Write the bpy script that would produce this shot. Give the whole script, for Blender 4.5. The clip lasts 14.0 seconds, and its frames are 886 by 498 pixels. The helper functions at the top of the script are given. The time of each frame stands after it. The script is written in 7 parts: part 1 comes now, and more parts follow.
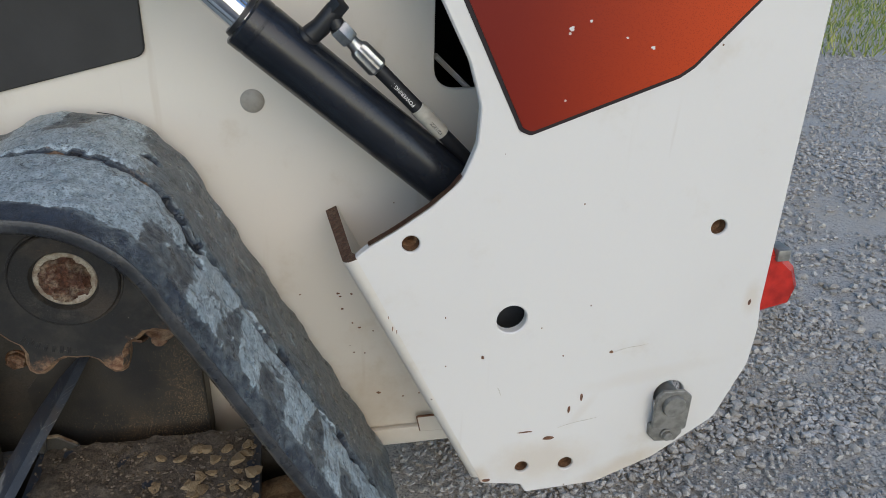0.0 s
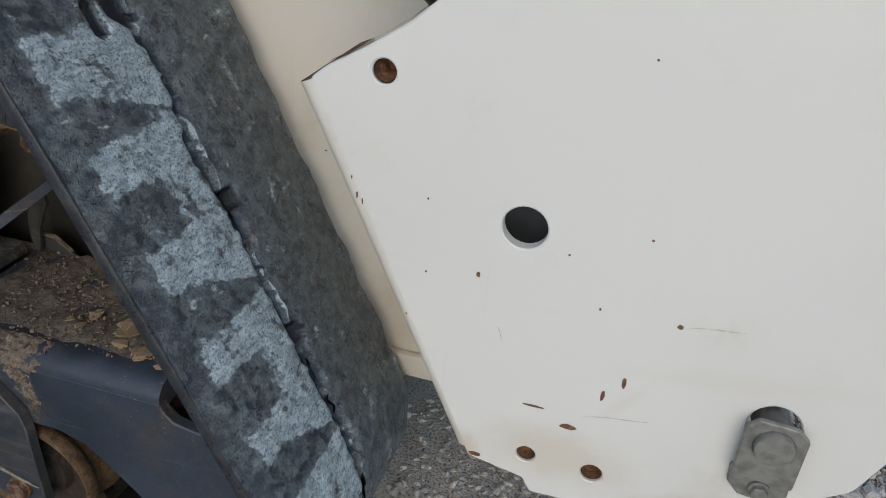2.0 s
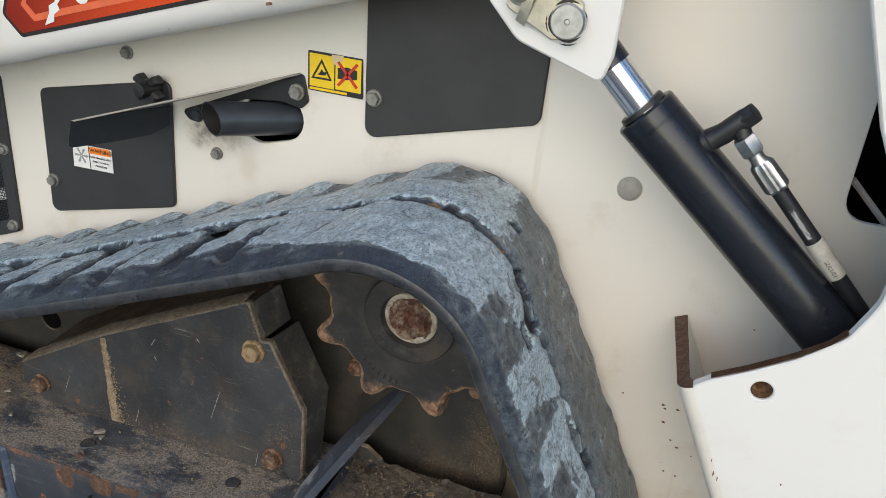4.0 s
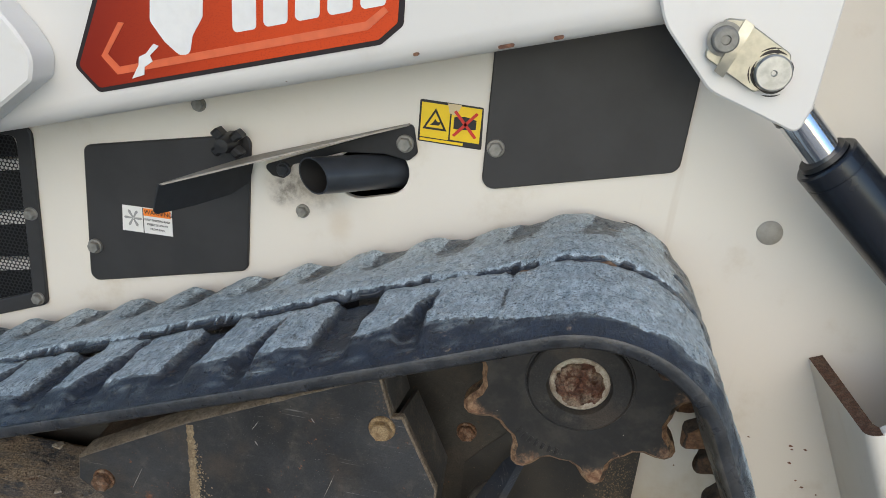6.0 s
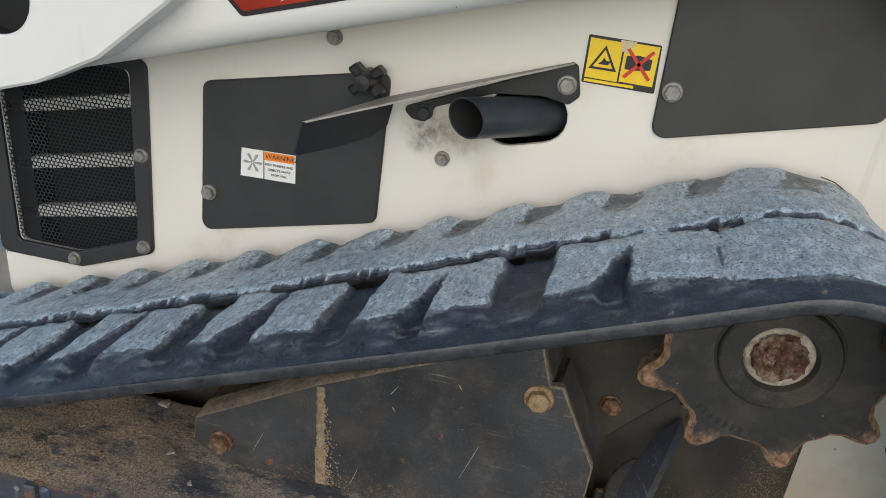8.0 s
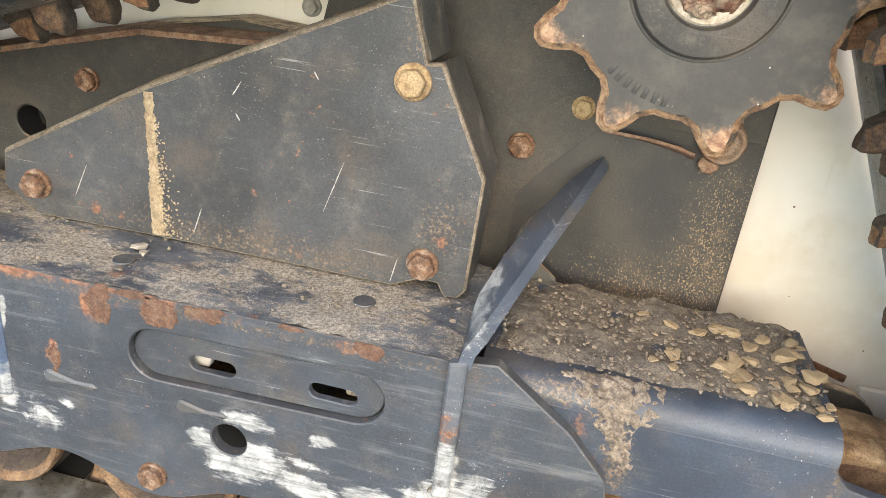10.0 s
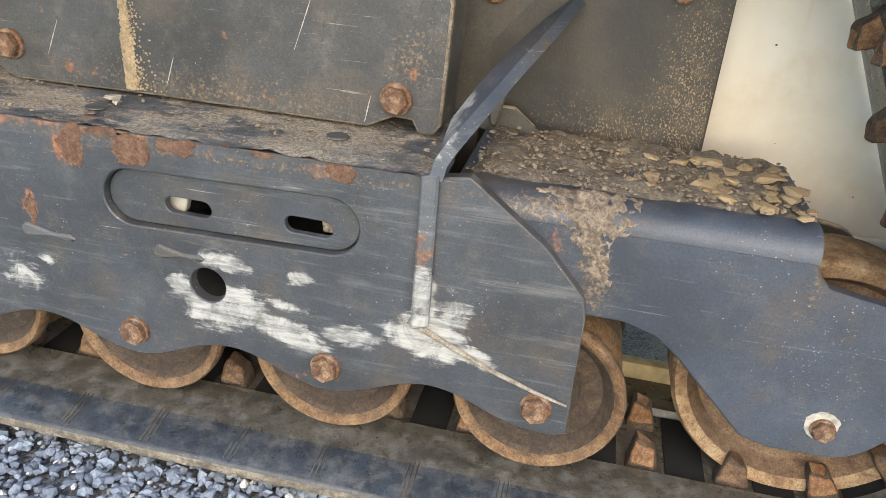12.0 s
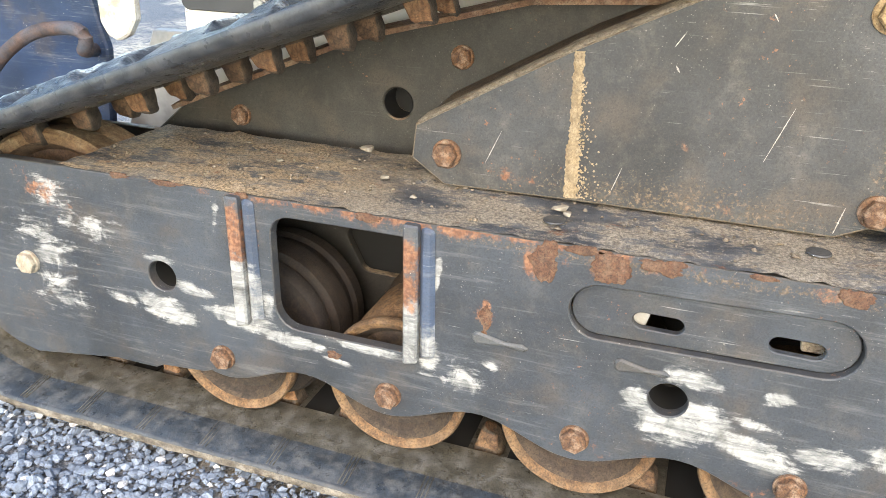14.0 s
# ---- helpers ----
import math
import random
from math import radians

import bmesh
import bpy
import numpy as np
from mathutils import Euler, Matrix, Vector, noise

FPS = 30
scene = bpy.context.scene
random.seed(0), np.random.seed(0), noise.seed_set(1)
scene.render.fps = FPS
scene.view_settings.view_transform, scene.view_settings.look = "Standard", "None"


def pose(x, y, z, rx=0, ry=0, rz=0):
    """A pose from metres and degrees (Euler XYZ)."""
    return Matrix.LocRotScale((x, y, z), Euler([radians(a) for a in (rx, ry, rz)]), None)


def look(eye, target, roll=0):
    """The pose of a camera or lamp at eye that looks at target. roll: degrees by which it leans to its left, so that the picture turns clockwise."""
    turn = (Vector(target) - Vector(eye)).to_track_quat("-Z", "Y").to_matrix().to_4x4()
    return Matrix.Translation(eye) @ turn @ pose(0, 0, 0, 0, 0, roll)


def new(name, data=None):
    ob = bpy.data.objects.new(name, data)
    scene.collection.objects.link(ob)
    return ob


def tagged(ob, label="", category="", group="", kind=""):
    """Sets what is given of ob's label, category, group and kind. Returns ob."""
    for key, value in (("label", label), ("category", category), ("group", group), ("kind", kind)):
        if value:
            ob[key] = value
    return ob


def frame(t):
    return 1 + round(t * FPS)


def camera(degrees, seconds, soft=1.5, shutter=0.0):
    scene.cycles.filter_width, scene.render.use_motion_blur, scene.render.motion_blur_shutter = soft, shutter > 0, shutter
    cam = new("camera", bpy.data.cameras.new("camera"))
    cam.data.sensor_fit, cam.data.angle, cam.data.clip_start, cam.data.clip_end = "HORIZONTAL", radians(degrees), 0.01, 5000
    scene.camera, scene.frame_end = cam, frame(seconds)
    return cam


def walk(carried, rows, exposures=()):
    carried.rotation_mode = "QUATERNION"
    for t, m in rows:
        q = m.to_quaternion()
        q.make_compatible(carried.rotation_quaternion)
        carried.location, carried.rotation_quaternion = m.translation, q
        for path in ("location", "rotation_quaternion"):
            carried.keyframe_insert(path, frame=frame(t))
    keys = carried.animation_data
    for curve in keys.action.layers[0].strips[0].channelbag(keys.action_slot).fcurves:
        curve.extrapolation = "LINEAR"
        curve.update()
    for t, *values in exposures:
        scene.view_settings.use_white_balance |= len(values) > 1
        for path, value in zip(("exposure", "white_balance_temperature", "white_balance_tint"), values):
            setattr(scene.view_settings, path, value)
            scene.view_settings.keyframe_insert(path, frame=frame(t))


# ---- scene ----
cam = camera(61.1, 14.0, 0.5)

PATH = [
    (0, (0.274, -0.668, 1.025), (0.633, 1.082, 0.126), 1.5),
    (0.5, (0.352, -0.64, 1.033), (0.434, 1.131, 0.106), 1.0),
    (1, (0.446, -0.545, 0.999), (0.285, 1.204, 0.041), 1.5),
    (1.5, (0.548, -0.468, 0.913), (0.198, 1.25, -0.048), 2.6),
    (2, (0.597, -0.457, 0.816), (0.156, 1.226, -0.17), 4.2),
    (2.5, (0.594, -0.453, 0.797), (0.078, 1.23, -0.153), 4.5),
    (3, (0.51, -0.476, 0.932), (-0.054, 1.212, 0.018), 4.3),
    (3.5, (0.387, -0.534, 1.028), (-0.191, 1.175, 0.165), 4.5),
    (4, (0.269, -0.602, 1.055), (-0.274, 1.133, 0.222), 4.8),
    (4.2, (0.217, -0.633, 1.064), (-0.284, 1.118, 0.238), 5.0),
    (6.3, (-0.047, -0.61, 1.042), (-0.318, 1.221, 0.285), 5.2),
    (6.5, (-0.059, -0.617, 1.034), (-0.337, 1.212, 0.272), 5.4),
    (7, (-0.125, -0.614, 1.018), (-0.418, 1.206, 0.242), 5.7),
    (7.2, (-0.157, -0.611, 1.008), (-0.464, 1.209, 0.237), 5.7),
    (9.3, (-0.198, -0.508, 0.869), (-0.494, 1.217, -0.099), 7.0),
    (9.5, (-0.14, -0.524, 0.769), (-0.442, 1.269, -0.065), 7.3),
    (10, (-0.049, -0.505, 0.662), (-0.339, 1.287, -0.178), 7.2),
    (10.5, (0.046, -0.52, 0.577), (-0.2, 1.274, -0.27), 7.2),
    (11, (0.108, -0.538, 0.537), (-0.093, 1.259, -0.319), 6.9),
    (11.5, (0.08, -0.542, 0.531), (-0.157, 1.245, -0.334), 6.0),
    (12, (0.005, -0.548, 0.535), (-0.309, 1.228, -0.328), 5.0),
    (12.5, (-0.075, -0.564, 0.536), (-0.462, 1.203, -0.318), 4.2),
    (13, (-0.161, -0.58, 0.546), (-0.64, 1.17, -0.298), 3.2),
    (13.5, (-0.242, -0.589, 0.563), (-0.804, 1.142, -0.267), 2.3),
    (14, (-0.319, -0.596, 0.588), (-0.908, 1.132, -0.231), 1.5),
]
EXPOSURES = ((0, 0.44, 6780, 8), (1.5, 0.38, 6830, 8), (3.0, 0.47, 6880, 8), (3.5, 0.74, 6930, 8), (4, 0.86, 6980, 8), (6.5, 0.71, 6880, 8), (7.2, 0.7, 6880, 8), (9.5, 1.86, 7420, 8), (10, 2.55, 7520, 8), (11, 2.36, 7670, 8), (12, 2.16, 7670, 8), (12.5, 2.26, 7570, 8), (13, 2.56, 7570, 8), (14, 2.61, 7770, 8))
walk(cam, [(t, look(eye, target, roll)) for t, eye, target, roll in PATH], EXPOSURES)

# ---- light: evening shade, blue sky overhead, a broad warm glow low behind the camera's side ----
SUN_ELEVATION, SUN_ROTATION = radians(30), radians(170)
world = bpy.data.worlds.new("sky")
scene.world = world
world.use_nodes = True
wn = world.node_tree.nodes
sky = wn.new("ShaderNodeTexSky")
sky.sky_type, sky.sun_disc = "NISHITA", False
sky.sun_elevation, sky.sun_rotation = SUN_ELEVATION, SUN_ROTATION
sky.air_density, sky.dust_density, sky.ozone_density = 1.0, 0.25, 3.5
wn["Background"].inputs["Strength"].default_value = 0.15
world.node_tree.links.new(sky.outputs[0], wn["Background"].inputs["Color"])
sun = new("sun", bpy.data.lights.new("sun", "SUN"))
sun.data.energy, sun.data.angle, sun.data.color = 1.15, radians(65), (1.0, 0.80, 0.55)
sun.matrix_basis = look((0, 0, 0), (-math.sin(SUN_ROTATION) * math.cos(SUN_ELEVATION), -math.cos(SUN_ROTATION) * math.cos(SUN_ELEVATION), -math.sin(SUN_ELEVATION)))


# ---- materials ----
class Mat:
    """A small node builder round one Principled surface."""

    def __init__(self, name, base=(0.5, 0.5, 0.5), rough=0.5, metal=0.0):
        self.m = bpy.data.materials.new(name)
        self.m.use_nodes = True
        self.n, self.l = self.m.node_tree.nodes, self.m.node_tree.links
        self.b = self.n["Principled BSDF"]
        self.b.inputs["Base Color"].default_value = (*base, 1)
        self.b.inputs["Roughness"].default_value = rough
        self.b.inputs["Metallic"].default_value = metal
        tc = self.n.new("ShaderNodeTexCoord")
        self.co = tc.outputs["Object"]
        self.gen = tc.outputs["Generated"]
        self.col = None

    def rgb(self, c):
        r = self.n.new("ShaderNodeRGB")
        r.outputs[0].default_value = (*c, 1)
        return r.outputs[0]

    def mapped(self, loc=(0, 0, 0), rot=(0, 0, 0), scale=(1, 1, 1), kind="POINT", co=None):
        p = self.n.new("ShaderNodeMapping")
        p.vector_type = kind
        p.inputs["Location"].default_value = loc
        p.inputs["Rotation"].default_value = [radians(a) for a in rot]
        p.inputs["Scale"].default_value = scale
        self.l.new(co or self.co, p.inputs["Vector"])
        return p.outputs[0]

    def noise(self, scale, detail=4, rough=0.55, co=None, dist=0.0):
        t = self.n.new("ShaderNodeTexNoise")
        t.inputs["Scale"].default_value, t.inputs["Detail"].default_value = scale, detail
        t.inputs["Roughness"].default_value, t.inputs["Distortion"].default_value = rough, dist
        self.l.new(co or self.co, t.inputs["Vector"])
        return t.outputs["Fac"]

    def voronoi(self, scale, feature="F1", co=None, out="Distance"):
        t = self.n.new("ShaderNodeTexVoronoi")
        t.feature = feature
        t.inputs["Scale"].default_value = scale
        self.l.new(co or self.co, t.inputs["Vector"])
        return t.outputs[out]

    def ramp(self, fac, lo, hi):
        t = self.n.new("ShaderNodeMapRange")
        t.interpolation_type = "SMOOTHSTEP"
        t.inputs["From Min"].default_value, t.inputs["From Max"].default_value = lo, hi
        self.l.new(fac, t.inputs["Value"])
        return t.outputs[0]

    def math(self, op, a, b):
        t = self.n.new("ShaderNodeMath")
        t.operation = op
        for i, v in enumerate((a, b)):
            if isinstance(v, (int, float)):
                t.inputs[i].default_value = v
            else:
                self.l.new(v, t.inputs[i])
        return t.outputs[0]

    def mix(self, fac, a, b):
        t = self.n.new("ShaderNodeMix")
        t.data_type = "RGBA"
        if isinstance(fac, (int, float)):
            t.inputs[0].default_value = fac
        else:
            self.l.new(fac, t.inputs[0])
        for i, v in ((6, a), (7, b)):
            if isinstance(v, tuple):
                t.inputs[i].default_value = (*v, 1)
            else:
                self.l.new(v, t.inputs[i])
        return t.outputs[2]

    def spot(self, loc, size, angle=0.0):
        """1 in the middle of an ellipse in the plane of x and z, 0 at its rim."""
        v = self.mapped((loc[0], loc[1], loc[2]), (0, angle, 0), size, "TEXTURE")
        g = self.n.new("ShaderNodeTexGradient")
        g.gradient_type = "SPHERICAL"
        self.l.new(v, g.inputs[0])
        return g.outputs["Fac"]

    def facing_up(self):
        g = self.n.new("ShaderNodeNewGeometry")
        s = self.n.new("ShaderNodeSeparateXYZ")
        self.l.new(g.outputs["Normal"], s.inputs[0])
        return s.outputs["Z"]

    def island(self):
        return self.n.new("ShaderNodeNewGeometry").outputs["Random Per Island"]

    def each(self):
        return self.n.new("ShaderNodeObjectInfo").outputs["Random"]

    def paint(self, socket):
        self.l.new(socket, self.b.inputs["Base Color"])
        return self

    def gloss(self, fac, lo, hi):
        t = self.n.new("ShaderNodeMapRange")
        t.inputs["To Min"].default_value, t.inputs["To Max"].default_value = lo, hi
        self.l.new(fac, t.inputs["Value"])
        self.l.new(t.outputs[0], self.b.inputs["Roughness"])
        return self

    def bump(self, height, strength=0.4, distance=0.002):
        t = self.n.new("ShaderNodeBump")
        t.inputs["Strength"].default_value, t.inputs["Distance"].default_value = strength, distance
        self.l.new(height, t.inputs["Height"])
        self.l.new(t.outputs[0], self.b.inputs["Normal"])
        return self


def white_paint(name="white_paint", base=(0.70, 0.685, 0.65), dirt=1.0, stains=(), soot=()):
    k = Mat(name, base, 0.38)
    c = k.mix(k.ramp(k.noise(2.3, 3), 0.35, 0.75), base, tuple(v * 0.93 for v in base))
    film = k.math("MULTIPLY", k.ramp(k.noise(9, 6, 0.65), 0.55, 0.8), 0.35 * dirt)
    c = k.mix(film, c, (0.50, 0.42, 0.30))
    streak = k.ramp(k.noise(14, 3, 0.5, k.mapped(scale=(3.0, 3.0, 0.25))), 0.66, 0.80)
    c = k.mix(k.math("MULTIPLY", streak, 0.20 * dirt), c, (0.42, 0.33, 0.22))
    for x, z, rx, rz, a, w in stains:
        e = k.ramp(k.math("ADD", k.spot((x, 0.1, z), (rx, 0.6, rz), a), k.math("MULTIPLY", k.noise(30, 9, 0.7), 0.6)), 0.45, 1.15)
        c = k.mix(k.math("MULTIPLY", k.math("MULTIPLY", e, w), k.ramp(k.spot((x, 0.1, z), (rx, 0.6, rz), a), 0.0, 0.3)), c, (0.46, 0.33, 0.17))
    for x, z, rx, rz, a, w in soot:
        e = k.math("MULTIPLY", k.ramp(k.spot((x, 0.27, z), (rx, 0.1, rz), a), 0.0, 0.9), k.math("ADD", k.math("MULTIPLY", k.ramp(k.noise(70, 10, 0.72), 0.36, 0.66), 0.7), 0.3))
        c = k.mix(k.math("MULTIPLY", e, w), c, (0.075, 0.062, 0.050))
    speck = k.math("LESS_THAN", k.voronoi(26), 0.032)
    some = k.math("GREATER_THAN", k.noise(11, 1), 0.56)
    c = k.mix(k.math("MULTIPLY", speck, some), c, (0.16, 0.09, 0.05))
    k.paint(c).gloss(k.noise(30, 3), 0.30, 0.5)
    return k.bump(k.noise(160, 2), 0.06, 0.001).m


def dark_steel(name, base=(0.040, 0.044, 0.050), rust=0.3, dust=0.25, scuffs=(), top_dirt=0.0, seed=0.0, scratch=0.5, nick=1.0, rusts=(), dusts=(), shine=0.5, rough=(0.32, 0.66)):
    """Dark painted steel: dust film, fine scratches, nicks, rust blooms and pale rubbed patches of their own shape."""
    k = Mat(name, base, 0.45)
    k.b.inputs["Specular IOR Level"].default_value = shine
    co = k.mapped((seed, seed * 0.7, 0))
    grain = k.noise(420, 4, 0.6, co)
    mottle = k.noise(38, 9, 0.68, co)
    c = k.mix(k.ramp(k.noise(7, 5, 0.6, co), 0.3, 0.75), tuple(v * 0.72 for v in base), tuple(v * 1.6 for v in base))
    c = k.mix(k.math("MULTIPLY", k.ramp(mottle, 0.48, 0.78), dust * 0.8), c, (0.21, 0.185, 0.15))
    c = k.mix(k.math("MULTIPLY", k.ramp(grain, 0.5, 0.8), 0.16 * dust), c, (0.30, 0.27, 0.22))
    c = k.mix(k.math("MULTIPLY", k.ramp(k.noise(13, 7, 0.65, k.mapped((seed + 2, 4, 1))), 0.50, 0.68), 0.45), c, (0.085, 0.066, 0.050))
    for turn, freq in ((14, 7.0), (-58, 5.0), (4, 16.0)):
        lines = k.ramp(k.noise(freq, 3, 0.6, k.mapped((seed + turn, 0, 0), (0, turn, 0), (1.6, 1.6, 60.0))), 0.655, 0.70)
        where = k.ramp(k.noise(11, 3, 0.5, k.mapped((seed, turn, 1))), 0.48, 0.66)
        c = k.mix(k.math("MULTIPLY", k.math("MULTIPLY", lines, where), scratch), c, (0.34, 0.34, 0.32))
    c = k.mix(k.math("MULTIPLY", k.ramp(k.noise(700, 2, 0.5, co), 0.52, 0.66), 0.05), c, (0.20, 0.19, 0.175))
    for size, cut in ((130, 0.085), (300, 0.12)):
        nicks = k.math("MULTIPLY", k.math("LESS_THAN", k.voronoi(size, co=co), cut), k.ramp(k.noise(16, 3, 0.6, k.mapped((seed, size, 0))), 0.54, 0.60))
        c = k.mix(k.math("MULTIPLY", nicks, nick), c, (0.46, 0.43, 0.38))
    c = k.mix(k.math("MULTIPLY", k.ramp(k.noise(620, 3, 0.7, co), 0.50, 0.62), 0.34), c, tuple(v * 0.42 for v in base))
    c = k.mix(k.math("MULTIPLY", k.ramp(k.noise(540, 3, 0.7, k.mapped((seed + 9, 3, 1))), 0.58, 0.70), 0.05 + 0.22 * dust), c, (0.14, 0.13, 0.115))
    rusty = k.mix(k.ramp(k.noise(230, 5), 0.35, 0.7), (0.13, 0.050, 0.024), (0.30, 0.145, 0.075))
    blooms = k.ramp(k.noise(24, 10, 0.72, k.mapped((seed + 3, 1, 2))), 0.735 - 0.17 * rust, 0.77 - 0.15 * rust)
    c = k.mix(k.math("MULTIPLY", blooms, 0.85), c, rusty)
    pits = k.math("MULTIPLY", k.ramp(k.noise(170, 3, 0.6, co), 0.66, 0.70), k.ramp(k.noise(9, 4, 0.6, k.mapped((seed + 6, 2, 2))), 0.50, 0.62))
    c = k.mix(k.math("MULTIPLY", pits, 0.35 + rust), c, rusty)
    if scuffs:
        area = None
        for x, z, rx, rz, a, w in scuffs:
            e = k.math("MULTIPLY", k.spot((x, 0.006, z), (rx * 1.45, 0.2, rz * 1.45), a), w)
            area = e if area is None else k.math("MAXIMUM", area, e)
        streaks = k.noise(24, 9, 0.72, k.mapped((0.3, 0.7, 0.2), (11, 9, 17), (0.6, 1.0, 4.0)), 0.5)
        dabs = k.noise(40, 9, 0.70, k.mapped((2, 1, 0), (31, 24, 40)), 0.9)
        sum2 = k.math("ADD", k.math("MULTIPLY", k.ramp(area, 0.0, 0.85), 0.42), k.math("ADD", k.math("MULTIPLY", streaks, 1.0), k.math("MULTIPLY", dabs, 0.65)))
        smear = k.noise(15, 8, 0.72, k.mapped((1.3, 0.2, 0.9), (7, 6, 12), (0.5, 1.0, 7.0)), 0.4)
        c = k.mix(k.math("MULTIPLY", k.ramp(smear, 0.52, 0.72), 0.22), c, (0.30, 0.30, 0.29))
        rubbed = k.ramp(k.noise(34, 12, 0.80, k.mapped((4.1, 0.2, 0.4), (9, 12, 10), (0.45, 1.0, 3.2)), 0.6), 0.40, 0.56)
        pale = k.math("MULTIPLY", k.math("MULTIPLY", k.ramp(sum2, 1.00, 1.20), k.ramp(area, 0.0, 0.25)), k.math("ADD", k.math("MULTIPLY", rubbed, 0.55), 0.45))
        c = k.mix(k.math("MULTIPLY", pale, 0.95), c, k.mix(k.ramp(dabs, 0.36, 0.60), (0.185, 0.19, 0.185), (0.345, 0.347, 0.338)))
    if rusts:
        area = None
        for x, z, rx, rz, a, w in rusts:
            e = k.math("MULTIPLY", k.spot((x, 0.006, z), (rx, 0.4, rz), a), w)
            area = e if area is None else k.math("MAXIMUM", area, e)
        flake = k.math("ADD", k.math("MULTIPLY", k.noise(40, 12, 0.75, k.mapped((5, 3, 1))), 1.0), k.math("MULTIPLY", k.ramp(area, 0.0, 0.8), 0.27))
        c = k.mix(k.math("MULTIPLY", k.math("MULTIPLY", k.ramp(flake, 0.69, 0.81), k.ramp(area, 0.0, 0.2)), 0.85), c, rusty)
    if dusts:
        area = None
        for x, z, rx, rz, a, w in dusts:
            e = k.math("MULTIPLY", k.spot((x, 0.02, z), (rx, 0.4, rz), a), w)
            area = e if area is None else k.math("MAXIMUM", area, e)
        grit = k.math("ADD", k.math("MULTIPLY", k.noise(300, 5, 0.72, k.mapped((1, 3, 5))), 1.0), k.math("MULTIPLY", k.ramp(area, 0.0, 0.8), 0.24))
        tan = k.mix(k.ramp(k.noise(190, 8, 0.7), 0.38, 0.62), (0.05, 0.038, 0.028), (0.17, 0.125, 0.083))
        c = k.mix(k.math("MULTIPLY", k.ramp(grit, 0.60, 0.78), k.ramp(area, 0.0, 0.25)), c, tan)
    if top_dirt:
        swept = k.mapped((0, 0, 0), (0, 0, 3), (0.6, 1.0, 1.0))
        up = k.ramp(k.facing_up(), 0.45, 0.9)
        mud = k.mix(k.ramp(k.noise(95, 12, 0.75, swept), 0.38, 0.62), (0.085, 0.064, 0.045), (0.46, 0.36, 0.25))
        mud = k.mix(k.math("MULTIPLY", k.ramp(k.noise(30, 8, 0.7, k.mapped((2, 5, 1), (0, 0, 0), (0.4, 1, 1))), 0.52, 0.62), 0.6), mud, (0.22, 0.11, 0.055))
        c = k.mix(k.math("MULTIPLY", up, k.ramp(k.noise(80, 12, 0.74, swept), 0.52 - 0.25 * top_dirt, 0.62 - 0.22 * top_dirt)), c, mud)
    k.paint(c).gloss(mottle, *rough)
    return k.bump(k.math("ADD", k.math("ADD", k.math("MULTIPLY", grain, 0.5), mottle), k.math("MULTIPLY", blooms, 0.7)), 0.22, 0.0012).m


def deck_steel():
    """The frame's top: blue-grey paint under tan dust in streaked patches, browner and rusted towards the front idler."""
    k = Mat("frame_top_steel", (0.045, 0.052, 0.064), 0.55)
    swept = k.mapped((0, 0, 0), (0, 0, 4), (0.45, 1.0, 1.0))
    s = k.n.new("ShaderNodeSeparateXYZ")
    k.l.new(k.co, s.inputs[0])
    front = k.ramp(k.math("ADD", s.outputs["X"], k.math("MULTIPLY", k.noise(9, 5), 0.22)), -0.42, -0.62)
    c = k.mix(k.ramp(k.noise(26, 8, 0.7, swept), 0.36, 0.66), (0.036, 0.043, 0.056), (0.115, 0.122, 0.134))
    dust = k.mix(k.ramp(k.noise(330, 8, 0.80), 0.40, 0.62), (0.12, 0.100, 0.078), (0.46, 0.40, 0.32))
    c = k.mix(k.math("MULTIPLY", k.ramp(k.noise(22, 12, 0.78, k.mapped((3, 1, 0), (0, 0, 4), (0.5, 1, 1))), 0.44, 0.53), 0.9), c, dust)
    earth = k.mix(k.ramp(k.noise(300, 10, 0.82), 0.40, 0.60), (0.10, 0.072, 0.046), (0.58, 0.45, 0.31))
    c = k.mix(k.math("MULTIPLY", front, k.ramp(k.noise(34, 12, 0.76, swept), 0.44, 0.53)), c, earth)
    rusty = k.mix(k.ramp(k.noise(230, 6), 0.35, 0.7), (0.12, 0.046, 0.022), (0.30, 0.14, 0.07))
    c = k.mix(k.math("MULTIPLY", k.ramp(k.noise(40, 12, 0.75, k.mapped((8, 2, 5), (0, 0, 0), (0.5, 1, 1))), 0.60, 0.66), 0.85), c, rusty)
    chips = k.math("MULTIPLY", k.math("LESS_THAN", k.voronoi(210), 0.15), k.ramp(k.noise(18, 3), 0.48, 0.58))
    c = k.mix(k.math("MULTIPLY", chips, 0.8), c, (0.46, 0.42, 0.36))
    k.paint(c).gloss(k.noise(30, 6, 0.7), 0.30, 0.75)
    return k.bump(k.math("ADD", k.noise(60, 12, 0.8, swept), k.math("MULTIPLY", k.noise(380, 5, 0.7), 0.9)), 0.7, 0.003).m


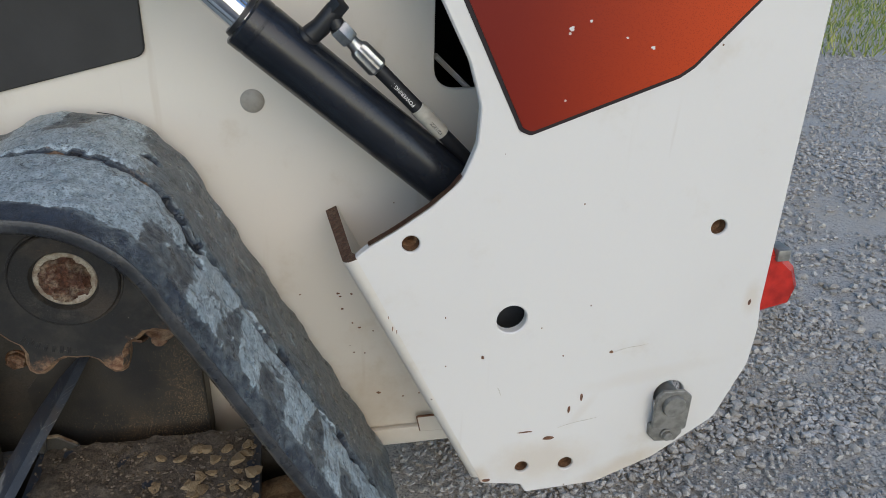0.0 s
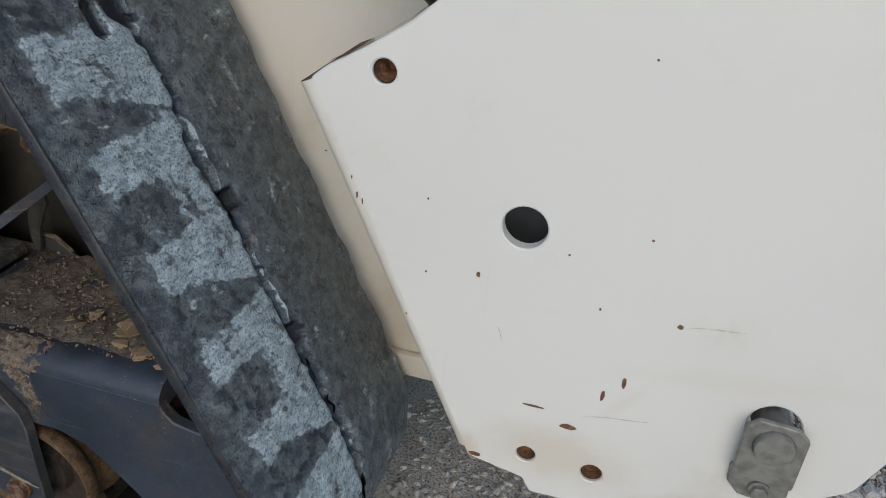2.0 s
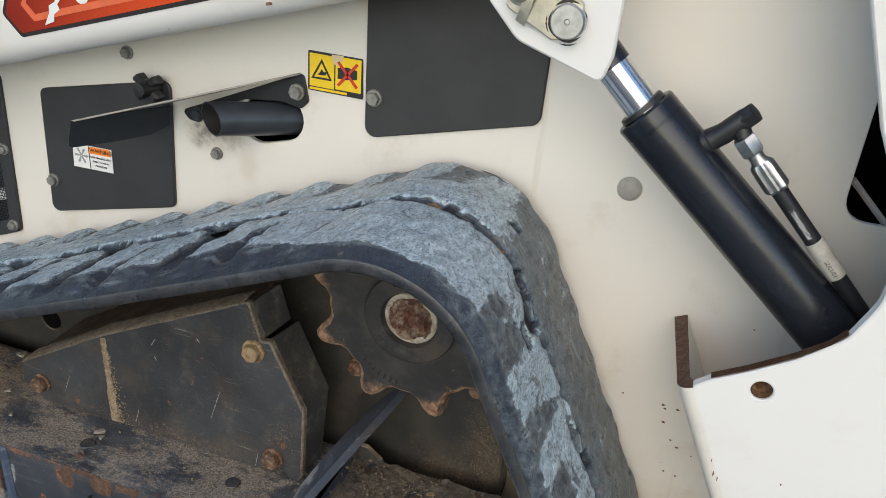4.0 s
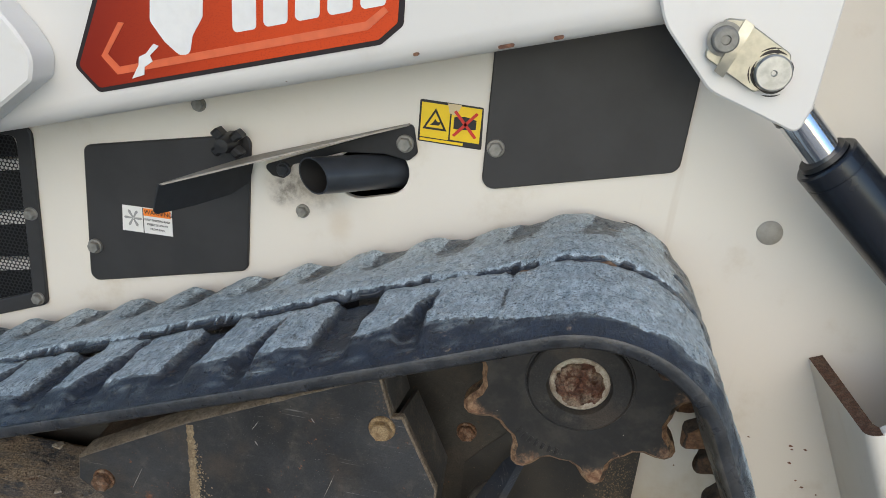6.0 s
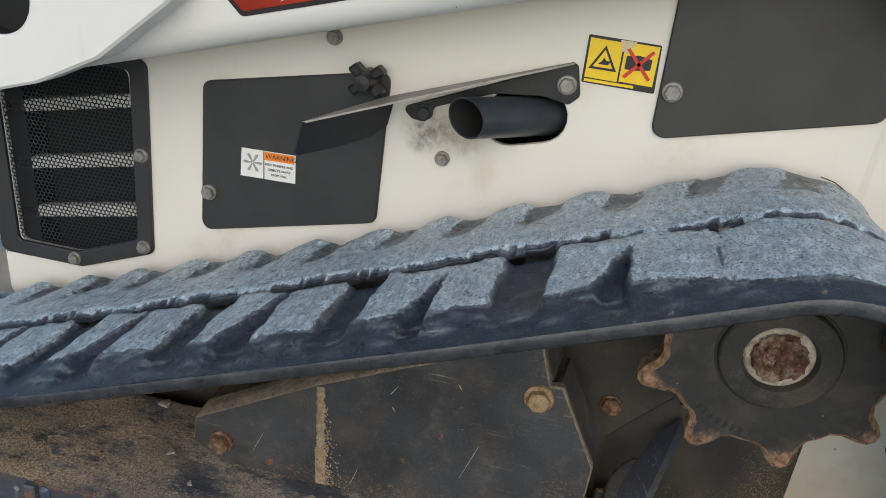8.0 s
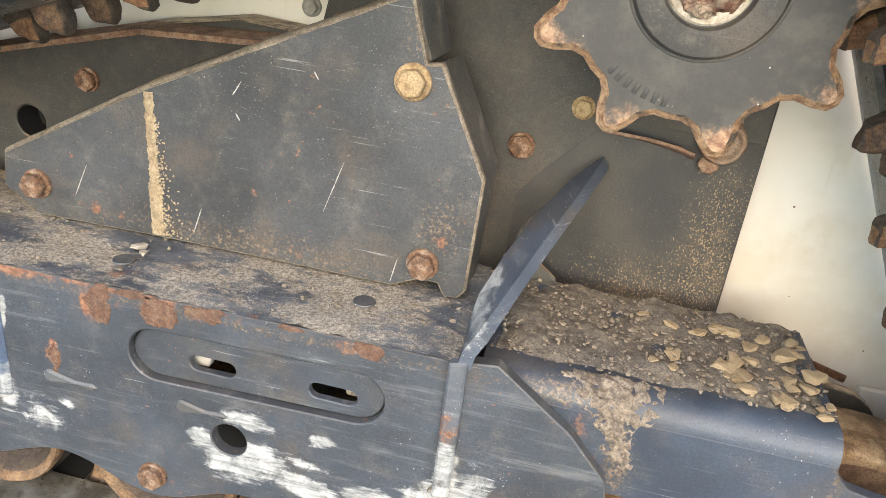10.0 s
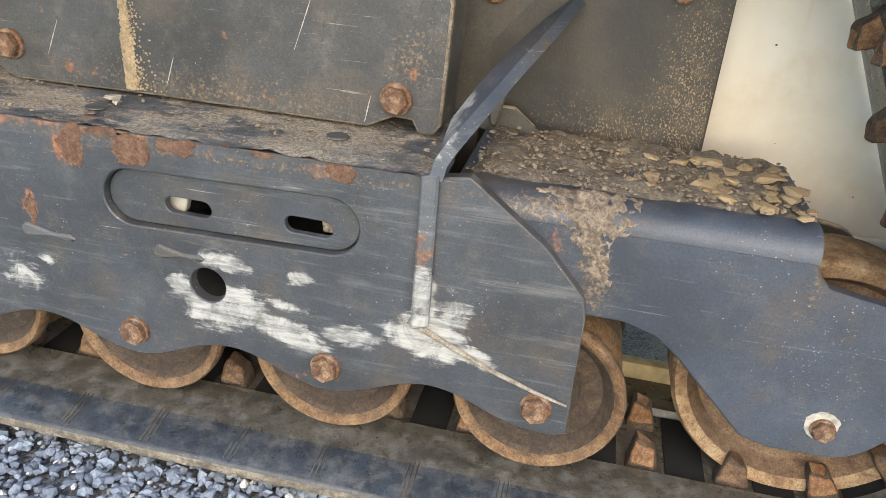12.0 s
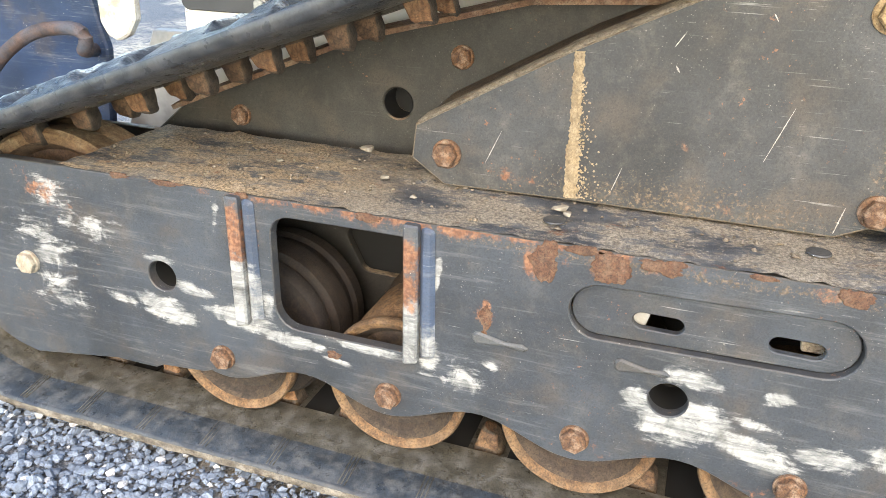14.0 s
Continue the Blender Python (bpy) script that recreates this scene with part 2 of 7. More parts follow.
def rust_metal(name, a=(0.11, 0.052, 0.030), b=(0.31, 0.18, 0.11), pale=(0.40, 0.33, 0.25), amount=0.4, scale=40):
    k = Mat(name, a, 0.75)
    c = k.mix(k.ramp(k.noise(scale * 2.5, 10, 0.7), 0.3, 0.7), a, b)
    c = k.mix(k.math("MULTIPLY", k.ramp(k.noise(scale, 9, 0.68, k.mapped((4, 2, 1))), 0.45, 0.62), amount), c, pale)
    c = k.mix(k.math("MULTIPLY", k.ramp(k.noise(scale * 0.6, 6, 0.6, k.mapped((1, 7, 3))), 0.5, 0.7), 0.5), c, tuple(v * 0.5 for v in a))
    c = k.mix(k.math("MULTIPLY", k.each(), 0.25), c, (0.10, 0.06, 0.04))
    c = k.mix(k.math("MULTIPLY", k.ramp(k.noise(560, 4, 0.7, k.mapped((2, 5, 8))), 0.48, 0.62), 0.55), c, tuple(v * 0.45 for v in a))
    k.paint(c)
    return k.bump(k.noise(scale * 5, 9, 0.75), 0.65, 0.0026).m


def rubber(name, base=(0.020, 0.021, 0.024), worn=0.0, dirt=0.0):
    """Black rubber; where it is worn, pale oxidised patches with torn fibres, cracks and pits, the sky's blue put into
    their grey.
    """
    k = Mat(name, base, 0.55)
    fine = k.noise(300, 8, 0.78)
    c = k.mix(k.ramp(k.noise(40, 8, 0.65), 0.3, 0.7), base, tuple(v * 2.2 for v in base))
    height = k.noise(130, 10, 0.78)
    if worn:
        wear = k.n.new("ShaderNodeAttribute")
        wear.attribute_name = "wear"
        fibre = k.noise(170, 12, 0.85, k.mapped((0, 0, 0), (0, 0, 35), (1.0, 0.45, 1.0)))
        pale = k.mix(k.ramp(fibre, 0.40, 0.62), (0.215, 0.28, 0.31), (0.57, 0.665, 0.705))
        blotch = k.noise(24, 12, 0.74)
        patch = k.ramp(k.math("ADD", k.math("ADD", k.math("MULTIPLY", wear.outputs["Fac"], 0.55), k.math("MULTIPLY", blotch, 0.85)), k.math("MULTIPLY", fibre, 0.6)), 0.98, 1.10)
        murk = k.noise(75, 12, 0.78, k.mapped((4, 0, 2)))
        c = k.mix(k.math("MULTIPLY", k.math("MULTIPLY", k.ramp(murk, 0.37, 0.60), 0.92), k.ramp(wear.outputs["Fac"], -0.02, 0.28)), c, (0.155, 0.190, 0.203))
        c = k.mix(k.math("MULTIPLY", k.ramp(fine, 0.52, 0.62), k.ramp(wear.outputs["Fac"], -0.1, 0.4)), c, (0.20, 0.205, 0.20))
        c = k.mix(k.math("MULTIPLY", k.ramp(k.noise(33, 8, 0.7, k.mapped((9, 1, 3))), 0.58, 0.66), k.math("MULTIPLY", k.ramp(k.noise(240, 5, 0.7), 0.48, 0.6), 0.8)), c, (0.27, 0.21, 0.15))
        c = k.mix(k.math("MULTIPLY", patch, worn), c, pale)
        cracks = k.math("SUBTRACT", 1.0, k.ramp(k.math("ABSOLUTE", k.math("SUBTRACT", k.noise(14, 5, 0.6, None, 1.5), 0.5), 0.0), 0.0, 0.008))
        cracks = k.math("MULTIPLY", cracks, k.ramp(k.noise(18, 5), 0.52, 0.60))
        pits = k.math("MULTIPLY", k.math("LESS_THAN", k.voronoi(150), 0.16), k.ramp(k.noise(22, 4, 0.6, k.mapped((3, 1, 5))), 0.5, 0.6))
        cracks = k.math("MAXIMUM", cracks, pits)
        # wear below 0, set in grooves and torn pockets, turns near-black
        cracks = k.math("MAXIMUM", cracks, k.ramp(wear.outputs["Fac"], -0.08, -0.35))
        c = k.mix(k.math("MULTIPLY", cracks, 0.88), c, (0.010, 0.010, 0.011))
        height = k.math("SUBTRACT", k.math("ADD", height, k.math("MULTIPLY", k.noise(45, 6, 0.7), 1.2)), cracks)
    crumb = k.noise(430, 3, 0.6)
    c = k.mix(k.math("MULTIPLY", k.ramp(crumb, 0.48, 0.36), 0.65), c, (0.012, 0.013, 0.015))
    height = k.math("ADD", height, k.math("MULTIPLY", crumb, 0.5))
    if dirt:
        c = k.mix(k.math("MULTIPLY", k.ramp(k.noise(45, 10, 0.7), 0.42, 0.68), dirt), c, (0.19, 0.18, 0.165))
        c = k.mix(k.math("MULTIPLY", k.ramp(fine, 0.62, 0.72), dirt * 0.6), c, (0.34, 0.31, 0.27))
    k.paint(c)
    k.gloss(k.noise(60, 6), 0.16, 0.44)
    return k.bump(height, 0.6 if worn else 0.35, 0.003 if worn else 0.002).m


def plain(name, base, rough=0.4, metal=0.0, vary=0.15, scale=60, relief=0.1):
    k = Mat(name, base, rough, metal)
    k.paint(k.mix(k.ramp(k.noise(scale, 4), 0.3, 0.75), base, tuple(v * (1 - vary) for v in base)))
    return k.bump(k.noise(scale * 3, 3), relief, 0.0006).m


# rubbed pale patches: place, half sizes, turn, strength
SCUFFS = ((-0.300, 0.172, 0.040, 0.030, 0, 1.15), (-0.272, 0.176, 0.034, 0.024, 10, 1.1), (-0.228, 0.158, 0.042, 0.016, 14, 1.15), (-0.172, 0.167, 0.034, 0.012, 0, 1.05), (-0.288, 0.220, 0.034, 0.012, 8, 0.9), (-0.217, 0.217, 0.015, 0.009, 0, 1.15), (-0.238, 0.188, 0.030, 0.010, 12, 0.8), (-0.336, 0.186, 0.018, 0.022, 0, 0.8),
          (-0.104, 0.212, 0.012, 0.036, 0, 1.2), (-0.078, 0.207, 0.024, 0.020, 20, 0.95), (-0.098, 0.180, 0.034, 0.026, 0, 1.3), (-0.060, 0.170, 0.030, 0.011, 18, 1.1), (-0.128, 0.183, 0.020, 0.012, 0, 0.8),
          (-0.498, 0.170, 0.026, 0.030, 35, 0.85), (-0.470, 0.188, 0.014, 0.010, 20, 0.7), (-0.535, 0.186, 0.014, 0.030, 0, 1.0), (-0.600, 0.179, 0.060, 0.007, 3, 0.9), (-0.690, 0.170, 0.050, 0.010, 6, 1.05), (-0.745, 0.183, 0.046, 0.016, 8, 1.1), (-0.715, 0.205, 0.012, 0.030, 0, 0.7), (-0.775, 0.184, 0.030, 0.010, 10, 0.95),
          (-0.845, 0.174, 0.046, 0.018, 12, 1.1), (-0.905, 0.178, 0.034, 0.007, 8, 0.8), (-0.810, 0.208, 0.030, 0.009, 12, 0.85), (-0.847, 0.236, 0.030, 0.007, 0, 0.8), (-0.935, 0.262, 0.070, 0.034, 8, 0.62), (-0.985, 0.296, 0.060, 0.040, 0, 0.60), (-1.010, 0.240, 0.070, 0.040, 14, 0.62), (-1.002, 0.182, 0.060, 0.050, 20, 0.62),
          (-1.000, 0.220, 0.040, 0.026, 20, 0.75), (-0.980, 0.160, 0.040, 0.020, 0, 0.7), (-0.770, 0.300, 0.006, 0.022, 8, 0.9), (-0.528, 0.276, 0.005, 0.034, 8, 0.9), (-0.640, 0.158, 0.024, 0.005, 12, 0.9))
WHITE = white_paint()
TAIL_WHITE = white_paint("white_paint_stained", stains=((0.58, 0.29, 0.12, 0.06, 0, 0.3), (0.63, 0.37, 0.012, 0.05, 35, 0.12), (0.48, 0.27, 0.04, 0.04, 0, 0.5), (0.70, 0.26, 0.12, 0.03, -20, 0.35), (0.85, 0.53, 0.02, 0.04, 0, 0.25), (0.72, 0.42, 0.16, 0.02, -8, 0.1)))
# the two wide low stains: tan dust plus warm bounced sunlight, as colour
WHITE_DIRTY = white_paint("white_paint_dusty", (0.70, 0.665, 0.595), 1.5, stains=((0.20, 0.30, 0.20, 0.20, 0, 0.42), (0.34, 0.27, 0.16, 0.14, 0, 0.36), (-0.33, 0.74, 0.05, 0.035, 0, 0.4), (-0.30, 0.70, 0.03, 0.05, 0, 0.3)), soot=((-0.372, 0.742, 0.040, 0.042, 20, 0.85), (-0.335, 0.735, 0.050, 0.036, 0, 0.45), (-0.385, 0.72, 0.016, 0.012, 0, 0.5)))
RUSTS = ((-0.437, 0.306, 0.018, 0.034, 0, 1.2), (-0.377, 0.314, 0.030, 0.024, 0, 1.2), (-0.33, 0.320, 0.03, 0.014, 0, 1.1), (-0.478, 0.252, 0.010, 0.022, 0, 1.1), (-0.20, 0.320, 0.03, 0.012, 0, 1.0), (-0.55, 0.330, 0.55, 0.022, 0, 1.0), (-0.42, 0.312, 0.08, 0.03, 0, 0.7), (-0.745, 0.26, 0.02, 0.10, 0, 0.8), (-0.548, 0.25, 0.02, 0.10, 0, 0.7), (-0.478, 0.245, 0.03, 0.03, 0, 0.7), (-1.0, 0.30, 0.12, 0.04, 25, 0.7), (-0.012, 0.284, 0.05, 0.008, 45, 0.55), (-0.3, 0.12, 0.5, 0.03, 0, 0.5))
FRAME = dark_steel("frame_steel", (0.031, 0.037, 0.046), rust=0.22, scuffs=SCUFFS, rusts=RUSTS, scratch=0.5, nick=0.35, dusts=((-0.3, 0.318, 0.7, 0.012, 0, 0.55),))
FRAME_TOP = deck_steel()
ARM = dark_steel("arm_steel", (0.030, 0.040, 0.058), rust=0.12, rough=(0.34, 0.62), shine=0.42, dust=0.2, seed=5.0, scratch=0.25, nick=0.6, rusts=((0.0, 0.285, 0.03, 0.04, 40, 0.7), (0.018, 0.262, 0.018, 0.03, 0, 0.6)), dusts=((0.033, 0.262, 0.024, 0.070, -8, 0.8), (-0.02, 0.31, 0.06, 0.022, 0, 0.7), (0.20, 0.285, 0.012, 0.05, 0, 0.6)))
COVER = dark_steel("cover_steel", (0.030, 0.032, 0.035), rust=0.38, dust=0.34, top_dirt=0.9, seed=8.0, shine=0.4, scratch=0.45, nick=0.3, dusts=((-0.33, 0.345, 0.30, 0.045, 0, 0.62), (-0.15, 0.40, 0.05, 0.07, 0, 0.6), (-0.19, 0.56, 0.03, 0.05, 0, 0.5)), rusts=((-0.150, 0.385, 0.04, 0.05, 0, 0.6), (-0.13, 0.42, 0.02, 0.08, 0, 0.6), (-0.19, 0.525, 0.03, 0.03, 0, 0.8), (-0.5, 0.352, 0.10, 0.02, 0, 0.7), (-0.30, 0.345, 0.2, 0.02, 0, 0.6), (-0.33, 0.40, 0.02, 0.01, 30, 0.8)))
COVER_END = dark_steel("cover_end_steel", (0.046, 0.045, 0.043), rust=0.25, dust=0.95, seed=15.0, shine=0.3, scratch=0.1, nick=0.1, dusts=((-0.15, 0.47, 0.06, 0.16, 0, 0.55),))
INNER = dark_steel("inner_steel", (0.036, 0.034, 0.030), rust=0.3, dust=0.18, top_dirt=0.9, seed=11.0, shine=0.3, nick=0.2, scratch=0.06, dusts=((-0.040, 0.432, 0.034, 0.034, 40, 0.8),))
BRACE = dark_steel("brace_steel", (0.040, 0.050, 0.068), rust=0.3, dust=0.3, seed=4.0, scuffs=((-0.102, 0.365, 0.014, 0.030, 30, 0.95), (-0.094, 0.385, 0.010, 0.02, 40, 0.7)))
CAST = dark_steel("cast_iron", (0.020, 0.020, 0.020), rust=0.05, dust=0.35, seed=7.0, shine=0.35, scratch=0.05, nick=0.1)
RUST = rust_metal("rusty_steel")
RIB = dark_steel("rib_steel", (0.05, 0.056, 0.066), rust=0.2, scuffs=((-0.744, 0.205, 0.02, 0.06, 0, 1.4), (-0.552, 0.200, 0.02, 0.06, 0, 1.4), (-0.106, 0.212, 0.02, 0.036, 0, 1.4)), seed=1.0, rusts=((-0.744, 0.285, 0.03, 0.06, 0, 1.4), (-0.552, 0.275, 0.03, 0.06, 0, 1.4), (-0.107, 0.268, 0.014, 0.026, 0, 1.5)))
RUST_BOLT = rust_metal("rusty_bolt", (0.050, 0.024, 0.014), (0.235, 0.115, 0.056), (0.46, 0.35, 0.26), 0.48, 80)
RUST_EDGE = rust_metal("rust_edge", (0.10, 0.04, 0.022), (0.26, 0.11, 0.055), (0.36, 0.22, 0.13), 0.4, 60)
ROLLER = rust_metal("worn_roller", (0.060, 0.031, 0.015), (0.245, 0.135, 0.060), (0.30, 0.205, 0.12), 0.35, 55)
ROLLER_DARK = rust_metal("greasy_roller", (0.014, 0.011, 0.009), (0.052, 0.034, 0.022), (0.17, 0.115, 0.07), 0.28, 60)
GREASE_IRON = rust_metal("greasy_iron", (0.006, 0.005, 0.005), (0.024, 0.018, 0.014), (0.070, 0.045, 0.030), 0.25, 70)
LUG = rust_metal("worn_lug", (0.022, 0.016, 0.012), (0.085, 0.058, 0.037), (0.22, 0.155, 0.10), 0.32, 60)
LUG_DULL = rust_metal("dull_lug_end", (0.030, 0.018, 0.012), (0.145, 0.075, 0.038), (0.33, 0.20, 0.11), 0.42, 60)
LUG_END = rust_metal("worn_lug_end", (0.105, 0.046, 0.021), (0.33, 0.165, 0.074), (0.40, 0.27, 0.155), 0.40, 70)
RUBBER = rubber("rubber", (0.016, 0.020, 0.025), dirt=0.34)
RUBBER_WORN = rubber("rubber_worn", (0.012, 0.018, 0.028), worn=0.95, dirt=0.05)
RUBBER_IN = rubber("rubber_dusty", (0.040, 0.036, 0.028), dirt=0.48)
RUBBER_EDGE = rubber("rubber_rim", (0.017, 0.019, 0.022), dirt=0.16)
BLACK = plain("black_gloss", (0.011, 0.014, 0.020), 0.26, 0, 0.3, 30, 0.05)
BLACK_MATT = plain("black_matt", (0.014, 0.015, 0.017), 0.42, 0, 0.3, 90, 0.15)
BLACK_SHEET = plain("black_textured_sheet", (0.030, 0.030, 0.031), 0.5, 0, 0.25, 20, 0.35)
FRAME_RIM = dark_steel("frame_rim", (0.040, 0.042, 0.046), rust=0.55, dust=0.6, seed=13.0)
RUST_FLAKE = rust_metal("rust_flake", (0.050, 0.024, 0.015), (0.150, 0.066, 0.034), (0.24, 0.165, 0.11), 0.40, 95)
CRUST = rust_metal("dirt_crust", (0.10, 0.082, 0.062), (0.27, 0.22, 0.165), (0.38, 0.32, 0.24), 0.45, 70)
DUST_RUBBER = rust_metal("dusty_rubber_edge", (0.045, 0.042, 0.036), (0.24, 0.215, 0.17), (0.43, 0.39, 0.32), 0.5, 45)
# hood top: dust, with the light from the sky put into its pale colour
SKYLIT_DUST_SHEET = plain("skylit_dusty_sheet", (0.30, 0.275, 0.235), 0.55, 0, 0.4, 40, 0.3)
HOLE_GREY = plain("grey_inside", (0.075, 0.082, 0.09), 0.6)
# rib cheeks: the sky's blue reflection is put into the base colour
CHEEK = dark_steel("rib_cheek_sky_blue", (0.045, 0.065, 0.105), rust=0.1, dust=0.2, seed=6.0, scuffs=((-0.535, 0.20, 0.02, 0.04, 0, 0.8), (-0.728, 0.21, 0.02, 0.06, 0, 0.9)))
# near-black that stands for the shade inside openings; also the pipe's bore
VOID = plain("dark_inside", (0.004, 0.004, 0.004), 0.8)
CHROME = plain("chrome", (0.75, 0.76, 0.78), 0.10, 1.0, 0.05)
ZINC = plain("zinc", (0.55, 0.56, 0.55), 0.35, 1.0, 0.3, 120, 0.2)
ZINC_DULL = plain("dull_zinc", (0.30, 0.295, 0.27), 0.55, 0.55, 0.4, 90, 0.3)
SAND = rust_metal("sandy_dirt", (0.20, 0.145, 0.085), (0.42, 0.325, 0.20), (0.50, 0.41, 0.28), 0.4, 90)
CAKED = rust_metal("caked_earth", (0.026, 0.020, 0.014), (0.12, 0.082, 0.050), (0.26, 0.175, 0.10), 0.35, 38)
SCRAPE = plain("tan_scrape", (0.60, 0.565, 0.49), 0.6, 0, 0.3, 200, 0.2)
PIPE = plain("sooty_pipe", (0.034, 0.039, 0.047), 0.34, 0, 0.3, 40, 0.1)
PLUG = plain("grey_plug", (0.36, 0.34, 0.30), 0.6, 0, 0.2, 90, 0.2)
PALE_SCRATCH = plain("bare_scratch", (0.36, 0.34, 0.31), 0.5, 0, 0.5, 300, 0.3)
ZINC_GOLD = plain("yellow_zinc", (0.58, 0.55, 0.45), 0.42, 0.9, 0.3, 60, 0.2)
BLUE = dark_steel("blue_coupler", (0.012, 0.026, 0.062), rust=0.1, dust=0.06, shine=0.3, seed=9.0, scuffs=((-1.22, 0.45, 0.06, 0.06, 30, 0.8), (-1.28, 0.40, 0.05, 0.08, 30, 0.8), (-1.16, 0.43, 0.02, 0.06, 0, 0.8)))
YELLOW = plain("yellow_sticker", (0.80, 0.55, 0.02), 0.4, 0, 0.08)
STICKER = plain("white_sticker", (0.72, 0.72, 0.70), 0.4, 0, 0.08)
ORANGE = plain("orange_sticker", (0.80, 0.22, 0.03), 0.4, 0, 0.08)
INK = plain("black_ink", (0.015, 0.015, 0.016), 0.5)
INK_RED = plain("red_ink", (0.55, 0.03, 0.02), 0.5)
LAMP_RED = plain("red_reflector", (0.55, 0.028, 0.018), 0.22, 0, 0.45, 40, 0.8)
HOSE = plain("hose_rubber", (0.014, 0.015, 0.018), 0.45)
SLEEVE = plain("clear_sleeve", (0.48, 0.46, 0.40), 0.35, 0, 0.3, 80, 0.3)
CLOD = rust_metal("dry_mud", (0.24, 0.17, 0.095), (0.50, 0.375, 0.22), (0.58, 0.46, 0.30), 0.5, 60)


def decal_red(name, dark, bright, x0, x1):
    k = Mat(name, bright, 0.42)
    k.b.inputs["Specular IOR Level"].default_value = 0.25
    s = k.n.new("ShaderNodeSeparateXYZ")
    k.l.new(k.co, s.inputs[0])
    along = k.ramp(s.outputs["X"], x0, x1)
    dots = k.math("LESS_THAN", k.voronoi(520), 0.33)
    c = k.mix(along, dark, bright)
    c = k.mix(k.math("MULTIPLY", dots, 0.30), c, dark)
    chips = k.math("MULTIPLY", k.math("LESS_THAN", k.voronoi(30), 0.05), k.math("GREATER_THAN", k.noise(6, 2), 0.52))
    return k.paint(k.mix(chips, c, (0.6, 0.5, 0.45))).m


DECAL = decal_red("red_decal", (0.165, 0.009, 0.004), (0.54, 0.060, 0.010), 0.46, 0.80)
DECAL_ARM = decal_red("red_arm_decal", (0.17, 0.008, 0.004), (0.56, 0.058, 0.010), -0.62, -0.30)
DECAL_EDGE = plain("decal_border", (0.012, 0.006, 0.007), 0.7)
DECAL_LIGHT = plain("decal_line", (0.66, 0.13, 0.05), 0.35)


def ground_material():
    k = Mat("gravel_bed", (0.2, 0.19, 0.18), 0.85)
    grit = k.noise(230, 8, 0.7)
    c = k.mix(k.ramp(grit, 0.42, 0.64), (0.040, 0.047, 0.058), (0.23, 0.25, 0.28))
    gap = k.noise(70, 6, 0.6)
    c = k.mix(k.math("MULTIPLY", k.ramp(gap, 0.45, 0.7), 0.35), c, (0.30, 0.275, 0.24))
    s = k.n.new("ShaderNodeSeparateXYZ")
    k.l.new(k.co, s.inputs[0])
    c = k.mix(k.math("MULTIPLY", k.math("MULTIPLY", k.ramp(k.math("ADD", s.outputs["X"], k.math("MULTIPLY", k.noise(1.7, 7, 0.65), 1.2)), 0.58, 0.95), k.ramp(grit, 0.34, 0.54)), 0.88), c, (0.66, 0.615, 0.54))  # dry dust behind the machine, with open daylight put into its colour
    bare = k.ramp(k.noise(1.6, 5, 0.6), 0.44, 0.60)
    c = k.mix(k.math("MULTIPLY", k.math("MULTIPLY", bare, k.ramp(k.noise(28, 8, 0.7), 0.40, 0.56)), 0.8), c, k.mix(k.noise(60, 5), (0.44, 0.37, 0.28), (0.66, 0.58, 0.46)))
    k.paint(c)
    return k.bump(k.math("ADD", gap, grit), 0.6, 0.010).m


def stone_material():
    k = Mat("gravel_stone", (0.2, 0.2, 0.2), 0.8)
    r = k.island()
    s = k.n.new("ShaderNodeSeparateXYZ")
    k.l.new(k.co, s.inputs[0])
    c = k.mix(r, (0.10, 0.125, 0.165), (0.27, 0.315, 0.38))
    c = k.mix(k.ramp(k.math("ADD", s.outputs["X"], k.math("MULTIPLY", k.noise(1.7, 7, 0.65), 1.2)), 0.58, 0.95), c, k.mix(r, (0.36, 0.345, 0.32), (0.68, 0.655, 0.61)))  # dry dusty stone behind the machine, coloured paler as if in open daylight
    c = k.mix(k.math("GREATER_THAN", r, 0.96), c, (0.52, 0.51, 0.50))
    c = k.mix(k.math("MULTIPLY", k.math("MULTIPLY", k.ramp(k.noise(3.5, 6, 0.7), 0.35, 0.7), 0.6), k.ramp(s.outputs["X"], 0.0, 0.5)), c, (0.34, 0.305, 0.245))
    c = k.mix(k.math("MULTIPLY", k.ramp(k.noise(420, 5, 0.7), 0.46, 0.62), 0.45), c, (0.07, 0.075, 0.082))
    k.paint(c)
    return k.bump(k.noise(220, 4), 0.6, 0.0015).m


def grass_material():
    k = Mat("grass", (0.08, 0.12, 0.03), 0.7)
    c = k.mix(k.island(), (0.13, 0.23, 0.035), (0.46, 0.44, 0.13))
    return k.paint(c).m


GROUND, STONE, GRASS = ground_material(), stone_material(), grass_material()


# ---- mesh helpers ----
def mesh_of(bm, name, *mats):
    me = bpy.data.meshes.new(name)
    bmesh.ops.recalc_face_normals(bm, faces=bm.faces)
    bm.to_mesh(me)
    bm.free()
    for m in mats:
        me.materials.append(m)
    return me


def shade(me, angle=35):
    me.shade_smooth()
    me.set_sharp_from_angle(angle=radians(angle))
    return me


def part(name, bm, mats, parent, label="", smooth=35):
    """One bmesh as one mesh object under a thing or a part."""
    me = mesh_of(bm, name, *(mats if isinstance(mats, tuple) else (mats,)))
    shade(me, smooth)
    ob = new(name, me)
    ob.parent = parent
    return tagged(ob, label)


def again(name, me, m, parent, label=""):
    """One more object on a mesh that is shared."""
    ob = new(name, me)
    ob.parent, ob.matrix_basis = parent, m
    return tagged(ob, label)


